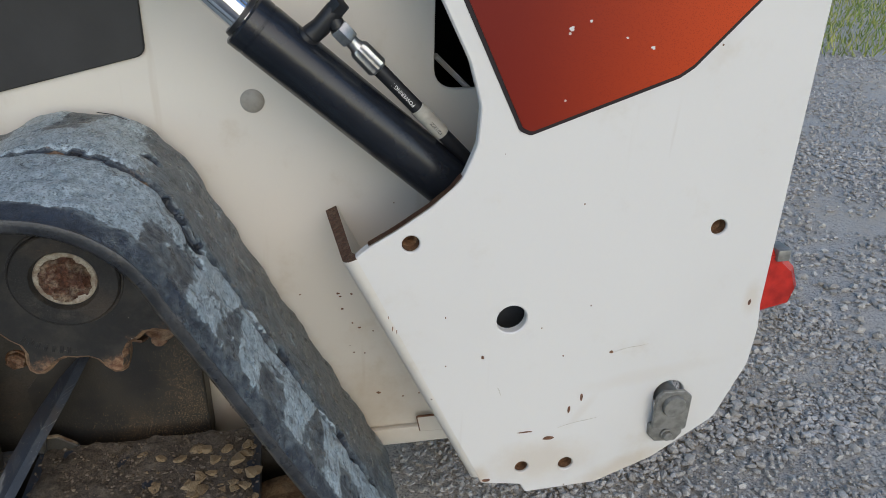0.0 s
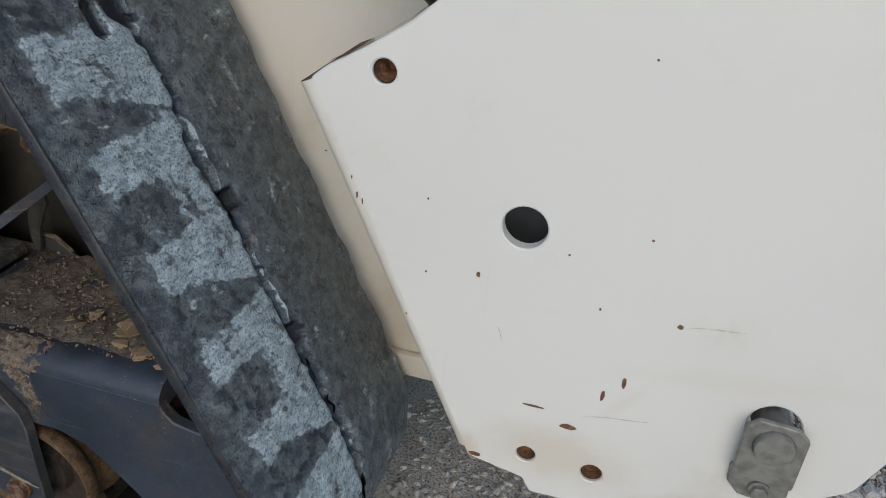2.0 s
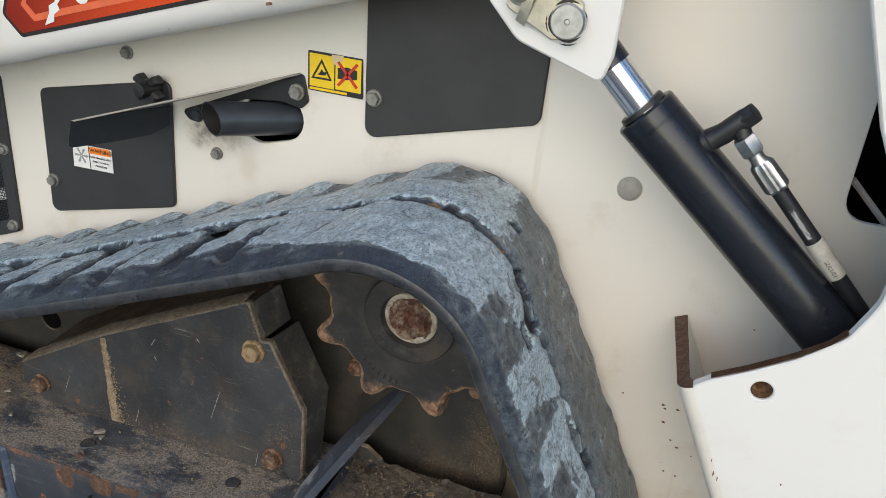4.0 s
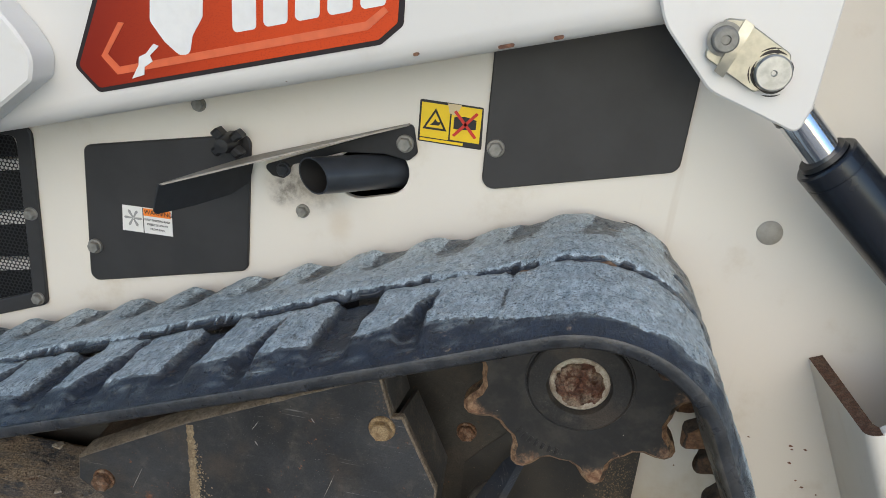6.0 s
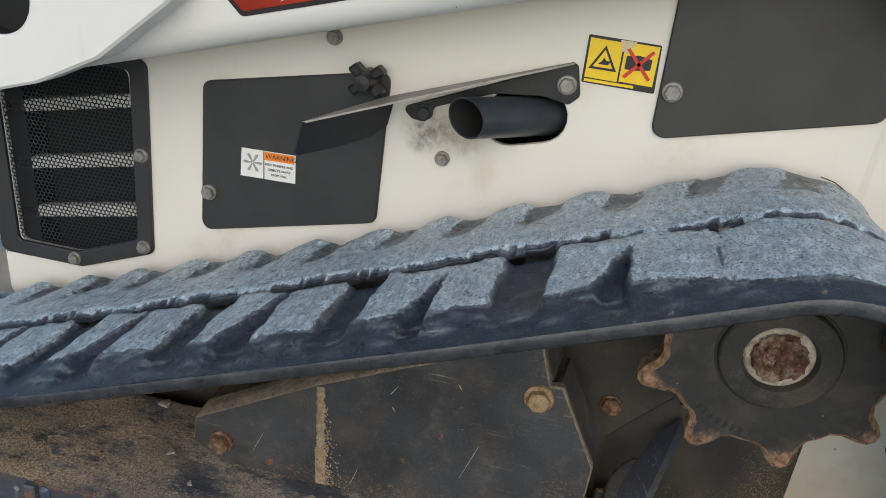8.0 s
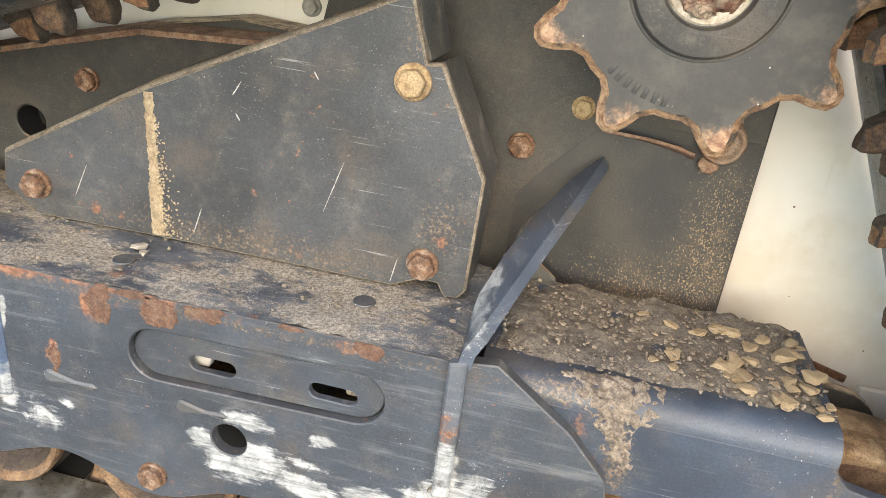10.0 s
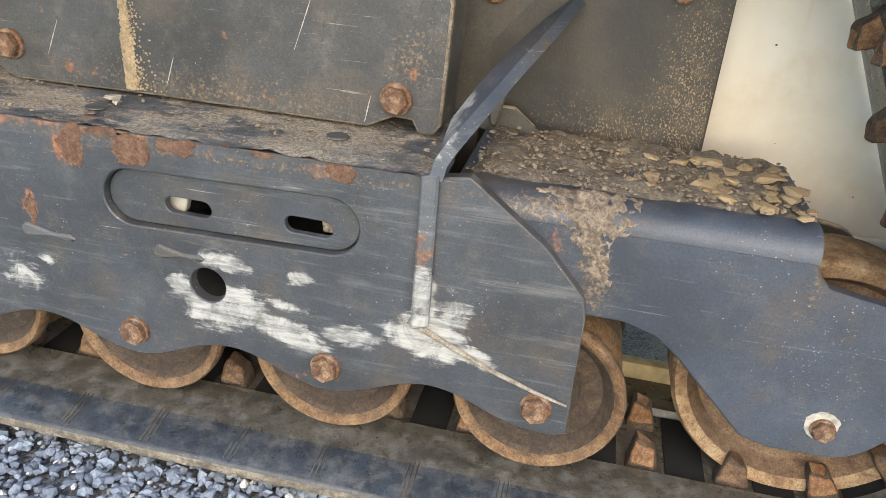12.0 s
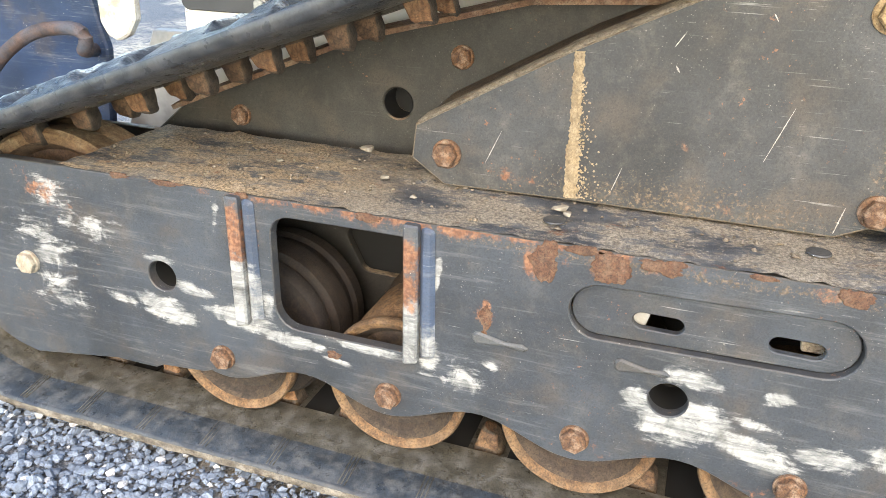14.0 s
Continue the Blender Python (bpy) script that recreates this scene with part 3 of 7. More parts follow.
def area2(p):
    return sum(a[0] * b[1] - b[0] * a[1] for a, b in zip(p, p[1:] + p[:1]))


def ccw(p):
    p = [tuple(q) for q in p]
    return p if area2(p) > 0 else p[::-1]


def rounded(p, r, n=5):
    """A polygon with its corners rounded; r is one radius or one for each corner."""
    p = [Vector(q) for q in p]
    out = []
    for i, b in enumerate(p):
        q = r[i] if isinstance(r, (list, tuple)) else r
        a, c = p[i - 1], p[(i + 1) % len(p)]
        u, v = a - b, c - b
        lu, lv = u.length, v.length
        if q <= 0 or lu < 1e-6 or lv < 1e-6:
            out.append(tuple(b))
            continue
        u, v = u / lu, v / lv
        half = math.acos(max(-1, min(1, u.dot(v)))) / 2
        if half > 1.5:
            out.append(tuple(b))
            continue
        d = min(q / math.tan(half), lu * 0.48, lv * 0.48)
        q2 = d * math.tan(half)
        mid = (u + v).normalized()
        cen = b + mid * (q2 / math.sin(half))
        p0, p1 = b + u * d - cen, b + v * d - cen
        a0, a1 = math.atan2(p0.y, p0.x), math.atan2(p1.y, p1.x)
        da = (a1 - a0 + math.pi) % (2 * math.pi) - math.pi
        for k in range(n + 1):
            t = a0 + da * k / n
            out.append((cen.x + q2 * math.cos(t), cen.y + q2 * math.sin(t)))
    return out


def circle(x, z, r, n=24):
    return [(x + r * math.cos(2 * math.pi * i / n), z + r * math.sin(2 * math.pi * i / n)) for i in range(n)]


def blob(x, z, w, h, seed=0.0, rough=0.22, n=56):
    """An irregular closed outline."""
    out = []
    for i in range(n):
        t = 2 * math.pi * i / n
        c, s = math.cos(t), math.sin(t)
        q = 1 + rough * 1.6 * noise.noise((c * 1.3 + seed, s * 1.3, seed)) + rough * 0.8 * noise.noise((c * 4 + seed, s * 4, 2)) + rough * 0.4 * noise.noise((c * 11, s * 11 + seed, 4))
        out.append((x + w / 2 * q * c, z + h / 2 * q * s))
    return out


def obround(x, z, length, height, angle=0.0, n=10):
    h, w = height / 2, length / 2 - height / 2
    pts = [(w + h * math.cos(t), h * math.sin(t)) for t in [-math.pi / 2 + math.pi * i / n for i in range(n + 1)]]
    pts += [(-w - h * math.cos(t), -h * math.sin(t)) for t in [-math.pi / 2 + math.pi * i / n for i in range(n + 1)]]
    c, s = math.cos(radians(angle)), math.sin(radians(angle))
    return [(x + a * c - b * s, z + a * s + b * c) for a, b in pts]


def inset(loop, b):
    out = []
    for i, q in enumerate(loop):
        a, c = loop[i - 1], loop[(i + 1) % len(loop)]
        n = Vector((0.0, 0.0))
        for s, e in ((a, q), (q, c)):
            d = Vector((e[0] - s[0], e[1] - s[1]))
            if d.length > 1e-9:
                d.normalize()
                n += Vector((-d.y, d.x))
        k = n.length
        if k > 1e-6:
            n = n / k
            m = max(0.5, k / 2)
            out.append((q[0] + n.x * b / m, q[1] + n.y * b / m))
        else:
            out.append(tuple(q))
    return out


def plate(outer, y0, y1, holes=(), b=0.0015, bm=None, mats=(0, 0)):
    """A plate in the plane of x and z from y0 (near) to y1 (far), with real holes and chamfered near edges. mats: faces, rims."""
    bm = bm or bmesh.new()
    loops = [ccw(outer)] + [ccw(h)[::-1] for h in holes]
    front, back = [], []
    for lp in loops:
        n = len(lp)
        rings = []
        for pts, y in ((inset(lp, b), y0), (lp, y0 + b), (lp, y1)) if b else ((lp, y0), (lp, y1)):
            rings.append([bm.verts.new((x, y, z)) for x, z in pts])
        for r0, r1 in zip(rings, rings[1:]):
            for i in range(n):
                f = bm.faces.new((r0[i], r0[(i + 1) % n], r1[(i + 1) % n], r1[i]))
                f.material_index = mats[1]
        for store, ring in ((front, rings[0]), (back, rings[-1])):
            for i in range(n):
                store.append(bm.edges.get((ring[i], ring[(i + 1) % n])) or bm.edges.new((ring[i], ring[(i + 1) % n])))
    for es in (front, back):
        res = bmesh.ops.triangle_fill(bm, use_beauty=True, edges=es, normal=(0, -1, 0))
        for g in res["geom"]:
            if isinstance(g, bmesh.types.BMFace):
                g.material_index = mats[0]
    return bm


def lathe(profile, center, seg=40, axis="y", bm=None, mats=None, close=True):
    """Turned shape: profile of (radius, height along the axis)."""
    bm = bm or bmesh.new()
    rings = []
    for r, h in profile:
        ring = []
        for i in range(seg):
            t = 2 * math.pi * i / seg
            a, c = r * math.cos(t), r * math.sin(t)
            v = {"y": (a, h, c), "z": (a, c, h), "x": (h, a, c)}[axis]
            ring.append(bm.verts.new((center[0] + v[0], center[1] + v[1], center[2] + v[2])))
        rings.append(ring)
    for k, (r0, r1) in enumerate(zip(rings, rings[1:])):
        for i in range(seg):
            f = bm.faces.new((r0[i], r0[(i + 1) % seg], r1[(i + 1) % seg], r1[i]))
            f.material_index = mats[k] if mats else 0
    if close:
        for k, ring in ((0, rings[0]), (-1, rings[-1])):
            f = bm.faces.new(ring)
            f.material_index = mats[k] if mats else 0
    return bm


def tube(pts, r, seg=14, bm=None, cap=True):
    bm = bm or bmesh.new()
    pts = [Vector(p) for p in pts]
    rings, up = [], Vector((0, 0, 1))
    for i, p in enumerate(pts):
        d = (pts[min(i + 1, len(pts) - 1)] - pts[max(i - 1, 0)]).normalized()
        if abs(d.dot(up)) > 0.95:
            up = Vector((0, 1, 0))
        s = d.cross(up).normalized()
        u = s.cross(d).normalized()
        q = r[i] if isinstance(r, (list, tuple)) else r
        rings.append([bm.verts.new(p + q * (math.cos(2 * math.pi * k / seg) * s + math.sin(2 * math.pi * k / seg) * u)) for k in range(seg)])
    for r0, r1 in zip(rings, rings[1:]):
        for k in range(seg):
            bm.faces.new((r0[k], r0[(k + 1) % seg], r1[(k + 1) % seg], r1[k]))
    if cap:
        bm.faces.new(rings[0])
        bm.faces.new(rings[-1])
    return bm


def block(x0, x1, y0, y1, z0, z1, b=0.002, bm=None):
    """A box with bevelled edges."""
    made = bmesh.new()
    bmesh.ops.create_cube(made, size=1.0, matrix=Matrix.Translation(((x0 + x1) / 2, (y0 + y1) / 2, (z0 + z1) / 2)) @ Matrix.Diagonal((x1 - x0, y1 - y0, z1 - z0, 1)))
    if b:
        bmesh.ops.bevel(made, geom=made.edges[:], offset=b, segments=2, affect="EDGES", profile=0.5)
    if bm is None:
        return made
    me = bpy.data.meshes.new("tmp")
    made.to_mesh(me)
    made.free()
    bm.from_mesh(me)
    bpy.data.meshes.remove(me)
    return bm


def sheet(rows, thick=0.003):
    """A bent sheet from rows of points, with thickness."""
    bm = bmesh.new()
    vs = [[bm.verts.new(p) for p in row] for row in rows]
    for r0, r1 in zip(vs, vs[1:]):
        for i in range(len(r0) - 1):
            bm.faces.new((r0[i], r0[i + 1], r1[i + 1], r1[i]))
    bmesh.ops.recalc_face_normals(bm, faces=bm.faces)
    bmesh.ops.solidify(bm, geom=bm.faces[:], thickness=thick)
    return bm


def thing(name, label, category, at=(0, 0, 0)):
    return tagged(new(name), label, category)


def letters(text, size, m, mat, parent, name="lettering"):
    cu = bpy.data.curves.new("text", "FONT")
    cu.body, cu.size, cu.extrude, cu.align_x, cu.align_y = text, size, 0.0002, "CENTER", "CENTER"
    ob = bpy.data.objects.new("text", cu)
    scene.collection.objects.link(ob)
    me = bpy.data.meshes.new_from_object(ob, depsgraph=bpy.context.evaluated_depsgraph_get())
    bpy.data.objects.remove(ob)
    bpy.data.curves.remove(cu)
    me.materials.clear()
    me.materials.append(mat)
    return again(name, me, m, parent)


FLAT = Matrix.Rotation(radians(90), 4, "X")  # lettering upright, read from -y

# ---- ground ----
GROUND_Z = 0.008


def make_ground():
    bm = bmesh.new()
    n, far = 60, 160.0
    grid = [math.copysign((abs(i) / (n / 2)) ** 3.2, i) * far for i in range(-n // 2, n // 2 + 1)]
    vs = [[bm.verts.new((x, y, GROUND_Z + (0.010 * noise.noise((x * 1.3, y * 1.3, 0)) - 0.006 if abs(x) + abs(y) < 12 else 0.0))) for x in grid] for y in grid]
    for j in range(n):
        for i in range(n):
            bm.faces.new((vs[j][i], vs[j][i + 1], vs[j + 1][i + 1], vs[j + 1][i]))
    me = shade(mesh_of(bm, "ground", GROUND))
    return tagged(new("ground", me), "grey crushed gravel yard with bare dusty patches", "ground", kind="structure")


def scatter(name, places, sizes, mat, label, category, flat=0.6):
    """Loose stones in one mesh: small rough polyhedra sunk into the ground."""
    rng = np.random.default_rng(3)
    ico = bmesh.new()
    bmesh.ops.create_icosphere(ico, subdivisions=1, radius=1.0)
    v0 = np.array([v.co[:] for v in ico.verts])
    f0 = np.array([[v.index for v in f.verts] for f in ico.faces])
    ico.free()
    n, k = len(places), len(v0)
    ang = rng.uniform(0, 2 * np.pi, n)
    jit = v0[None] * (1 + rng.uniform(-0.32, 0.32, (n, k, 1))) + rng.uniform(-0.1, 0.1, (n, k, 3))
    s = sizes[:, None] * np.stack([rng.uniform(0.7, 1.3, n), rng.uniform(0.6, 1.0, n), rng.uniform(0.4, 0.8, n) * flat / 0.6], 1)
    w = jit * s[:, None, :]
    c, sn = np.cos(ang)[:, None], np.sin(ang)[:, None]
    out = np.stack([w[..., 0] * c - w[..., 1] * sn, w[..., 0] * sn + w[..., 1] * c, w[..., 2]], 2) + places[:, None, :]
    verts = out.reshape(-1, 3)
    faces = (f0[None] + (np.arange(n) * k)[:, None, None]).reshape(-1, 3)
    me = bpy.data.meshes.new(name)
    me.vertices.add(len(verts))
    me.vertices.foreach_set("co", verts.astype(np.float32).ravel())
    me.loops.add(len(faces) * 3)
    me.loops.foreach_set("vertex_index", faces.astype(np.int32).ravel())
    me.polygons.add(len(faces))
    me.polygons.foreach_set("loop_start", (np.arange(len(faces)) * 3).astype(np.int32))
    me.update(calc_edges=True)
    me.shade_flat()
    me.materials.append(mat)
    return tagged(new(name, me), label, category, kind="stuff")


def make_gravel():
    rng = np.random.default_rng(5)
    spots = []
    # beside the track, behind the machine, and the yard beyond it
    for x0, x1, y0, y1, count, lo, hi in ((-1.7, 0.6, -0.45, 0.0, 30000, 0.0024, 0.0072), (-1.6, 0.6, -0.4, -0.04, 500, 0.006, 0.010), (0.25, 1.6, -0.1, 1.4, 46000, 0.0022, 0.0078),
                                          (0.3, 1.4, 0.0, 0.9, 300, 0.006, 0.010), (0.8, 4.0, 0.3, 4.0, 44000, 0.0042, 0.013), (-1.2, 0.3, 0.0, 1.4, 5000, 0.004, 0.010)):
        p = np.stack([rng.uniform(x0, x1, count), rng.uniform(y0, y1, count)], 1)
        patchy = np.array([noise.noise((u * 1.9, w * 1.9, 4.0)) + 0.5 * noise.noise((u * 6, w * 6, 1.0)) for u, w in p])
        p = p[(patchy + rng.uniform(-0.25, 0.25, count) < 0.12) | (p[:, 1] < 0.0)]
        count = len(p)
        s = lo + (hi - lo) * rng.random(count) ** 2.2
        spots.append(np.column_stack([p, np.full(count, GROUND_Z) + s * 0.3 - 0.004, s]))
    a = np.concatenate(spots)
    return scatter("gravel", a[:, :3], a[:, 3], STONE, "loose grey crushed stone gravel beside the machine", "gravel")


def make_grass():
    rng = np.random.default_rng(9)
    n = 26000
    x, y = rng.uniform(2.4, 9.0, n), rng.uniform(2.5, 9.0, n)
    keep = (x * 0.62 + y > 6.3 + 0.35 * np.sin(x * 3)) & (rng.random(n) < 0.95)
    x, y = x[keep], y[keep]
    n = len(x)
    h, a, w = rng.uniform(0.03, 0.09, n), rng.uniform(0, 6.28, n), 0.006
    lean = rng.uniform(-0.04, 0.04, (n, 2))
    dx, dy = np.cos(a) * w, np.sin(a) * w
    z = np.full(n, GROUND_Z)
    v = np.stack([np.stack([x - dx, y - dy, z], 1), np.stack([x + dx, y + dy, z], 1), np.stack([x + lean[:, 0], y + lean[:, 1], z + h], 1)], 1).reshape(-1, 3)
    me = bpy.data.meshes.new("grass")
    me.from_pydata(v.tolist(), [], (np.arange(n * 3).reshape(-1, 3)).tolist())
    me.materials.append(GRASS)
    return tagged(new("grass", me), "short green grass at the edge of the gravel", "grass", kind="stuff")


make_ground()
make_gravel()
make_grass()

# ---- the loader: one machine, all its parts ----
loader = tagged(new("compact_track_loader"), "white compact track loader with worn black rubber track on gravel", "track loader")


def bolt_mesh(name, r, h, mat, washer=1.5, flange=0.0):
    """A hexagon bolt head on its washer, pointing to -y, its seat at y = 0."""
    bm = bmesh.new()
    wt = 0.0035
    lathe([(r * washer * 0.6, 0), (r * washer, 0), (r * washer, -wt * 0.8), (r * washer * 0.94, -wt), (r * 0.8, -wt)], (0, 0, 0), 24, bm=bm)
    rings = [[bm.verts.new((q * math.cos(math.pi / 3 * i + 0.2), y, q * math.sin(math.pi / 3 * i + 0.2))) for i in range(6)] for q, y in ((r * 1.12, -wt), (r * 1.12, -wt - h * 0.82), (r * 0.98, -wt - h))]
    for a, b in zip(rings, rings[1:]):
        for i in range(6):
            bm.faces.new((a[i], a[(i + 1) % 6], b[(i + 1) % 6], b[i]))
    bm.faces.new(rings[-1])
    return shade(mesh_of(bm, name, mat), 25)


BOLT_RUST = bolt_mesh("bolt_rust", 0.0115, 0.007, RUST_BOLT, 1.24)
BOLT_TAN = bolt_mesh("bolt_tan", 0.0112, 0.009, rust_metal("dirt_caked_bolt", (0.20, 0.12, 0.055), (0.47, 0.33, 0.165), (0.55, 0.43, 0.26), 0.5, 70), 1.42)
BOLT_RUST_BIG = bolt_mesh("bolt_rust_big", 0.0112, 0.010, RUST_BOLT, 1.34)
BOLT_PALE = bolt_mesh("bolt_pale", 0.0115, 0.007, rust_metal("rubbed_bolt", (0.34, 0.29, 0.22), (0.52, 0.47, 0.38), (0.24, 0.13, 0.07), 0.4, 60), 1.24)
BOLT_SOOT = bolt_mesh("bolt_soot", 0.0068, 0.0055, PIPE, 1.4)
BOLT_ZINC = bolt_mesh("bolt_zinc", 0.0068, 0.0055, ZINC_DULL, 1.4)


def bolt(me, x, y, z, parent, label="", turn=0.0, k=1.0):
    return again("bolt", me, pose(x, y, z, 0, turn, 0) @ Matrix.Diagonal((k, k, k, 1)), parent, label)


# -- body side with its openings --
BODY_Y = 0.270
body_outline = [(-0.985, 0.40), (-0.94, 0.30), (-0.10, 0.24), (0.10, 0.207), (0.50, 0.207), (0.56, 0.27), (0.84, 0.30), (0.84, 1.45), (-0.985, 1.45)]
EXHAUST_SLOT = obround(-0.262, 0.772, 0.098, 0.062, 14)
SIDE_HOLE = rounded([(0.449, 1.02), (0.449, 0.774), (0.66, 0.774), (0.70, 1.02)], [0.02, 0.026, 0.03, 0.03])
GRILLE_HOLE = rounded([(-0.762, 0.757), (-0.762, 0.520), (-0.86, 0.483), (-0.955, 0.483), (-0.955, 0.757)], 0.012)
body = part("body_side", plate(body_outline, BODY_Y, BODY_Y + 0.008, (EXHAUST_SLOT, SIDE_HOLE, GRILLE_HOLE), 0.001), WHITE_DIRTY, loader, "dusty off-white painted steel body side")


def make_hull():
    # the closed body behind the side sheet, and the far half of the machine
    bm = block(-0.97, 0.84, 0.75, 1.33, 0.30, 1.55, 0.02)
    block(-0.97, 0.84, BODY_Y + 0.012, 0.75, 1.30, 1.55, 0.02, bm)
    block(-0.97, -0.93, BODY_Y + 0.012, 0.75, 0.30, 1.30, 0.0, bm)
    block(0.80, 0.84, BODY_Y + 0.012, 0.75, 0.30, 1.30, 0.0, bm)
    block(-0.93, 0.80, BODY_Y + 0.012, 0.75, 0.27, 0.30, 0.0, bm)
    part("engine_housing", bm, BLACK_MATT, loader, "dark closed engine housing")
    for x0, x1, y0, y1, z0, z1 in ((-0.975, 0.846, 0.28, 1.336, 1.5505, 1.556), (-0.975, 0.846, 1.331, 1.336, 0.32, 1.55), (-0.976, -0.9705, 0.29, 1.33, 0.32, 1.55), (0.8405, 0.846, 0.60, 1.33, 0.32, 1.55)):
        part("shell_panel", block(x0, x1, y0, y1, z0, z1, 0.002), WHITE, loader, "white painted outer sheet")
    bm = lathe([(0.15, 0), (0.15, 0.30)], (-1.04, 1.33, 0.20), 24)
    lathe([(0.15, 0), (0.15, 0.30)], (0.24, 1.33, 0.19), 24, bm=bm)
    lathe([(0.14, 0), (0.14, 0.30)], (0.02, 1.33, 0.63), 24, bm=bm)
    block(-1.04, 0.24, 1.33, 1.63, 0.01, 0.05, 0.004, bm)
    part("far_track", bm, RUBBER, loader, "dark rubber track of the far side")


make_hull()

# -- tail panel --
PANEL_Y = 0.096
panel_outline = [(0.3287, 0.6270), (0.4935, 0.2605), (0.551, 0.249), (0.560, 0.233), (0.665, 0.236), (0.748, 0.271), (0.834, 0.333), (0.868, 0.423), (0.871, 0.480),
                 (0.866, 0.52), (0.862, 0.90), (0.858, 1.40), (0.36, 1.40), (0.372, 1.05), (0.423, 0.912), (0.455, 0.848), (0.469, 0.80), (0.467, 0.757), (0.451, 0.717), (0.415, 0.684), (0.376, 0.658), (0.343, 0.639)]
panel_outline = rounded(panel_outline, [0.004, 0.006, 0.004, 0.004, 0.03, 0.03, 0.03, 0.03, 0.03, 0.05, 0, 0, 0, 0.1, 0.06, 0.05, 0.04, 0.04, 0.04, 0.05, 0.05, 0.05], 4)
PANEL_HOLES = (circle(0.393, 0.641, 0.0105), circle(0.781, 0.637, 0.0105), circle(0.521, 0.527, 0.0195, 32), circle(0.551, 0.281, 0.0095), circle(0.616, 0.278, 0.0105), obround(0.758, 0.373, 0.066, 0.044, 100))
tail = part("tail_panel", plate(panel_outline, PANEL_Y, PANEL_Y + 0.012, PANEL_HOLES, 0.0015), TAIL_WHITE, loader, "white painted tail panel with drilled holes and rust chips")


def make_tail():
    # flange that bends back from the slanting front edge to the body
    bm = bmesh.new()
    a, b = Vector((0.3115, 0, 0.6175)), Vector((0.4765, 0, 0.2655))
    d = (b - a).normalized()
    out = Vector((d.z, 0, -d.x))  # away from the panel
    prof = [(0.0215, 0.0)] + [(0.0185 - 0.0150 * math.sin(radians(a)), 0.0150 - 0.0150 * math.cos(radians(a))) for a in (8, 20, 32, 44, 56, 68, 80)] + [(-0.009, BODY_Y - PANEL_Y - 0.002), (0.007, BODY_Y - PANEL_Y - 0.002), (0.0165, 0.022), (0.0215, 0.0115)]
    ends = []
    for p in (a, b):
        ends.append([bm.verts.new(p - out * u + Vector((0, PANEL_Y + w, 0))) for u, w in prof])
    for i in range(len(prof)):
        bm.faces.new((ends[0][i], ends[0][(i + 1) % len(prof)], ends[1][(i + 1) % len(prof)], ends[1][i]))
    for e in ends:
        f = bm.faces.new(e)
        f.material_index = 1
    part("flange", bm, (WHITE_DIRTY, RUST_FLAKE), tail, "bent flange with a rusty cut end")
    # rust-worn rim along the scooped cut-out
    rim = bmesh.new()
    path = [(0.345, 0.6405), (0.376, 0.6585), (0.415, 0.6845), (0.440, 0.7055), (0.452, 0.7205)]
    for i, ((x0, z0), (x1, z1)) in enumerate(zip(path, path[1:])):
        n = Vector((-(z1 - z0), x1 - x0)).normalized() * 0.0015
        q = [rim.verts.new((x, y, z)) for x, y, z in ((x0 + n.x, PANEL_Y + 0.001, z0 + n.y), (x1 + n.x, PANEL_Y + 0.001, z1 + n.y), (x1 + n.x, PANEL_Y + 0.012, z1 + n.y), (x0 + n.x, PANEL_Y + 0.012, z0 + n.y))]
        rim.faces.new(q)
    bmesh.ops.solidify(rim, geom=rim.faces[:], thickness=0.001)
    part("worn_rim", rim, RUST_EDGE, tail, "rusty bare edge of the cut-out")
    # rusty sleeves in the bolt holes
    for x, z, r in ((0.393, 0.641, 0.0104), (0.781, 0.637, 0.0104), (0.551, 0.281, 0.0094), (0.616, 0.278, 0.0104)):
        bm = lathe([(r, 0.004), (r, 0.03), (0.0, 0.03), (0.0, 0.026), (r * 0.55, 0.026), (r * 0.66, 0.017), (r * 0.9, 0.014), (r * 0.9, 0.004)], (x, PANEL_Y, z), 20, close=False)
        part("hole_sleeve", bm, LUG_END, tail, "rusty threaded hole")
    # backing behind the large hole
    part("backing", plate(rounded([(0.46, 0.59), (0.46, 0.44), (0.60, 0.44), (0.60, 0.59)], 0.01), PANEL_Y + 0.06, PANEL_Y + 0.066), HOLE_GREY, tail)
    # rear edge closing plate
    part("rear_plate", block(0.835, 0.856, PANEL_Y + 0.0125, BODY_Y + 0.3, 0.46, 1.40, 0.003), WHITE, tail)
    # lock plate with pin and bolt
    lock = part("lock_plate", plate(rounded([(0.731, 0.338), (0.783, 0.330), (0.783, 0.388), (0.772, 0.398), (0.74, 0.400), (0.731, 0.39)], 0.005), PANEL_Y - 0.016, PANEL_Y - 0.011, (circle(0.757, 0.376, 0.0165),), 0.001), ZINC_DULL, tail, "dull zinc lock plate")
    part("lock_foot", plate(rounded([(0.733, 0.318), (0.745, 0.305), (0.776, 0.302), (0.785, 0.315), (0.783, 0.331), (0.731, 0.339)], 0.004), PANEL_Y - 0.006, PANEL_Y - 0.001), ZINC_DULL, lock)
    part("lock_pin", lathe([(0.0165, 0.03), (0.0165, -0.02), (0.0155, -0.022), (0.0, -0.022)], (0.757, PANEL_Y, 0.376), 28, close=False), ZINC_DULL, lock)
    bolt(BOLT_ZINC, 0.760, PANEL_Y - 0.006, 0.318, lock)
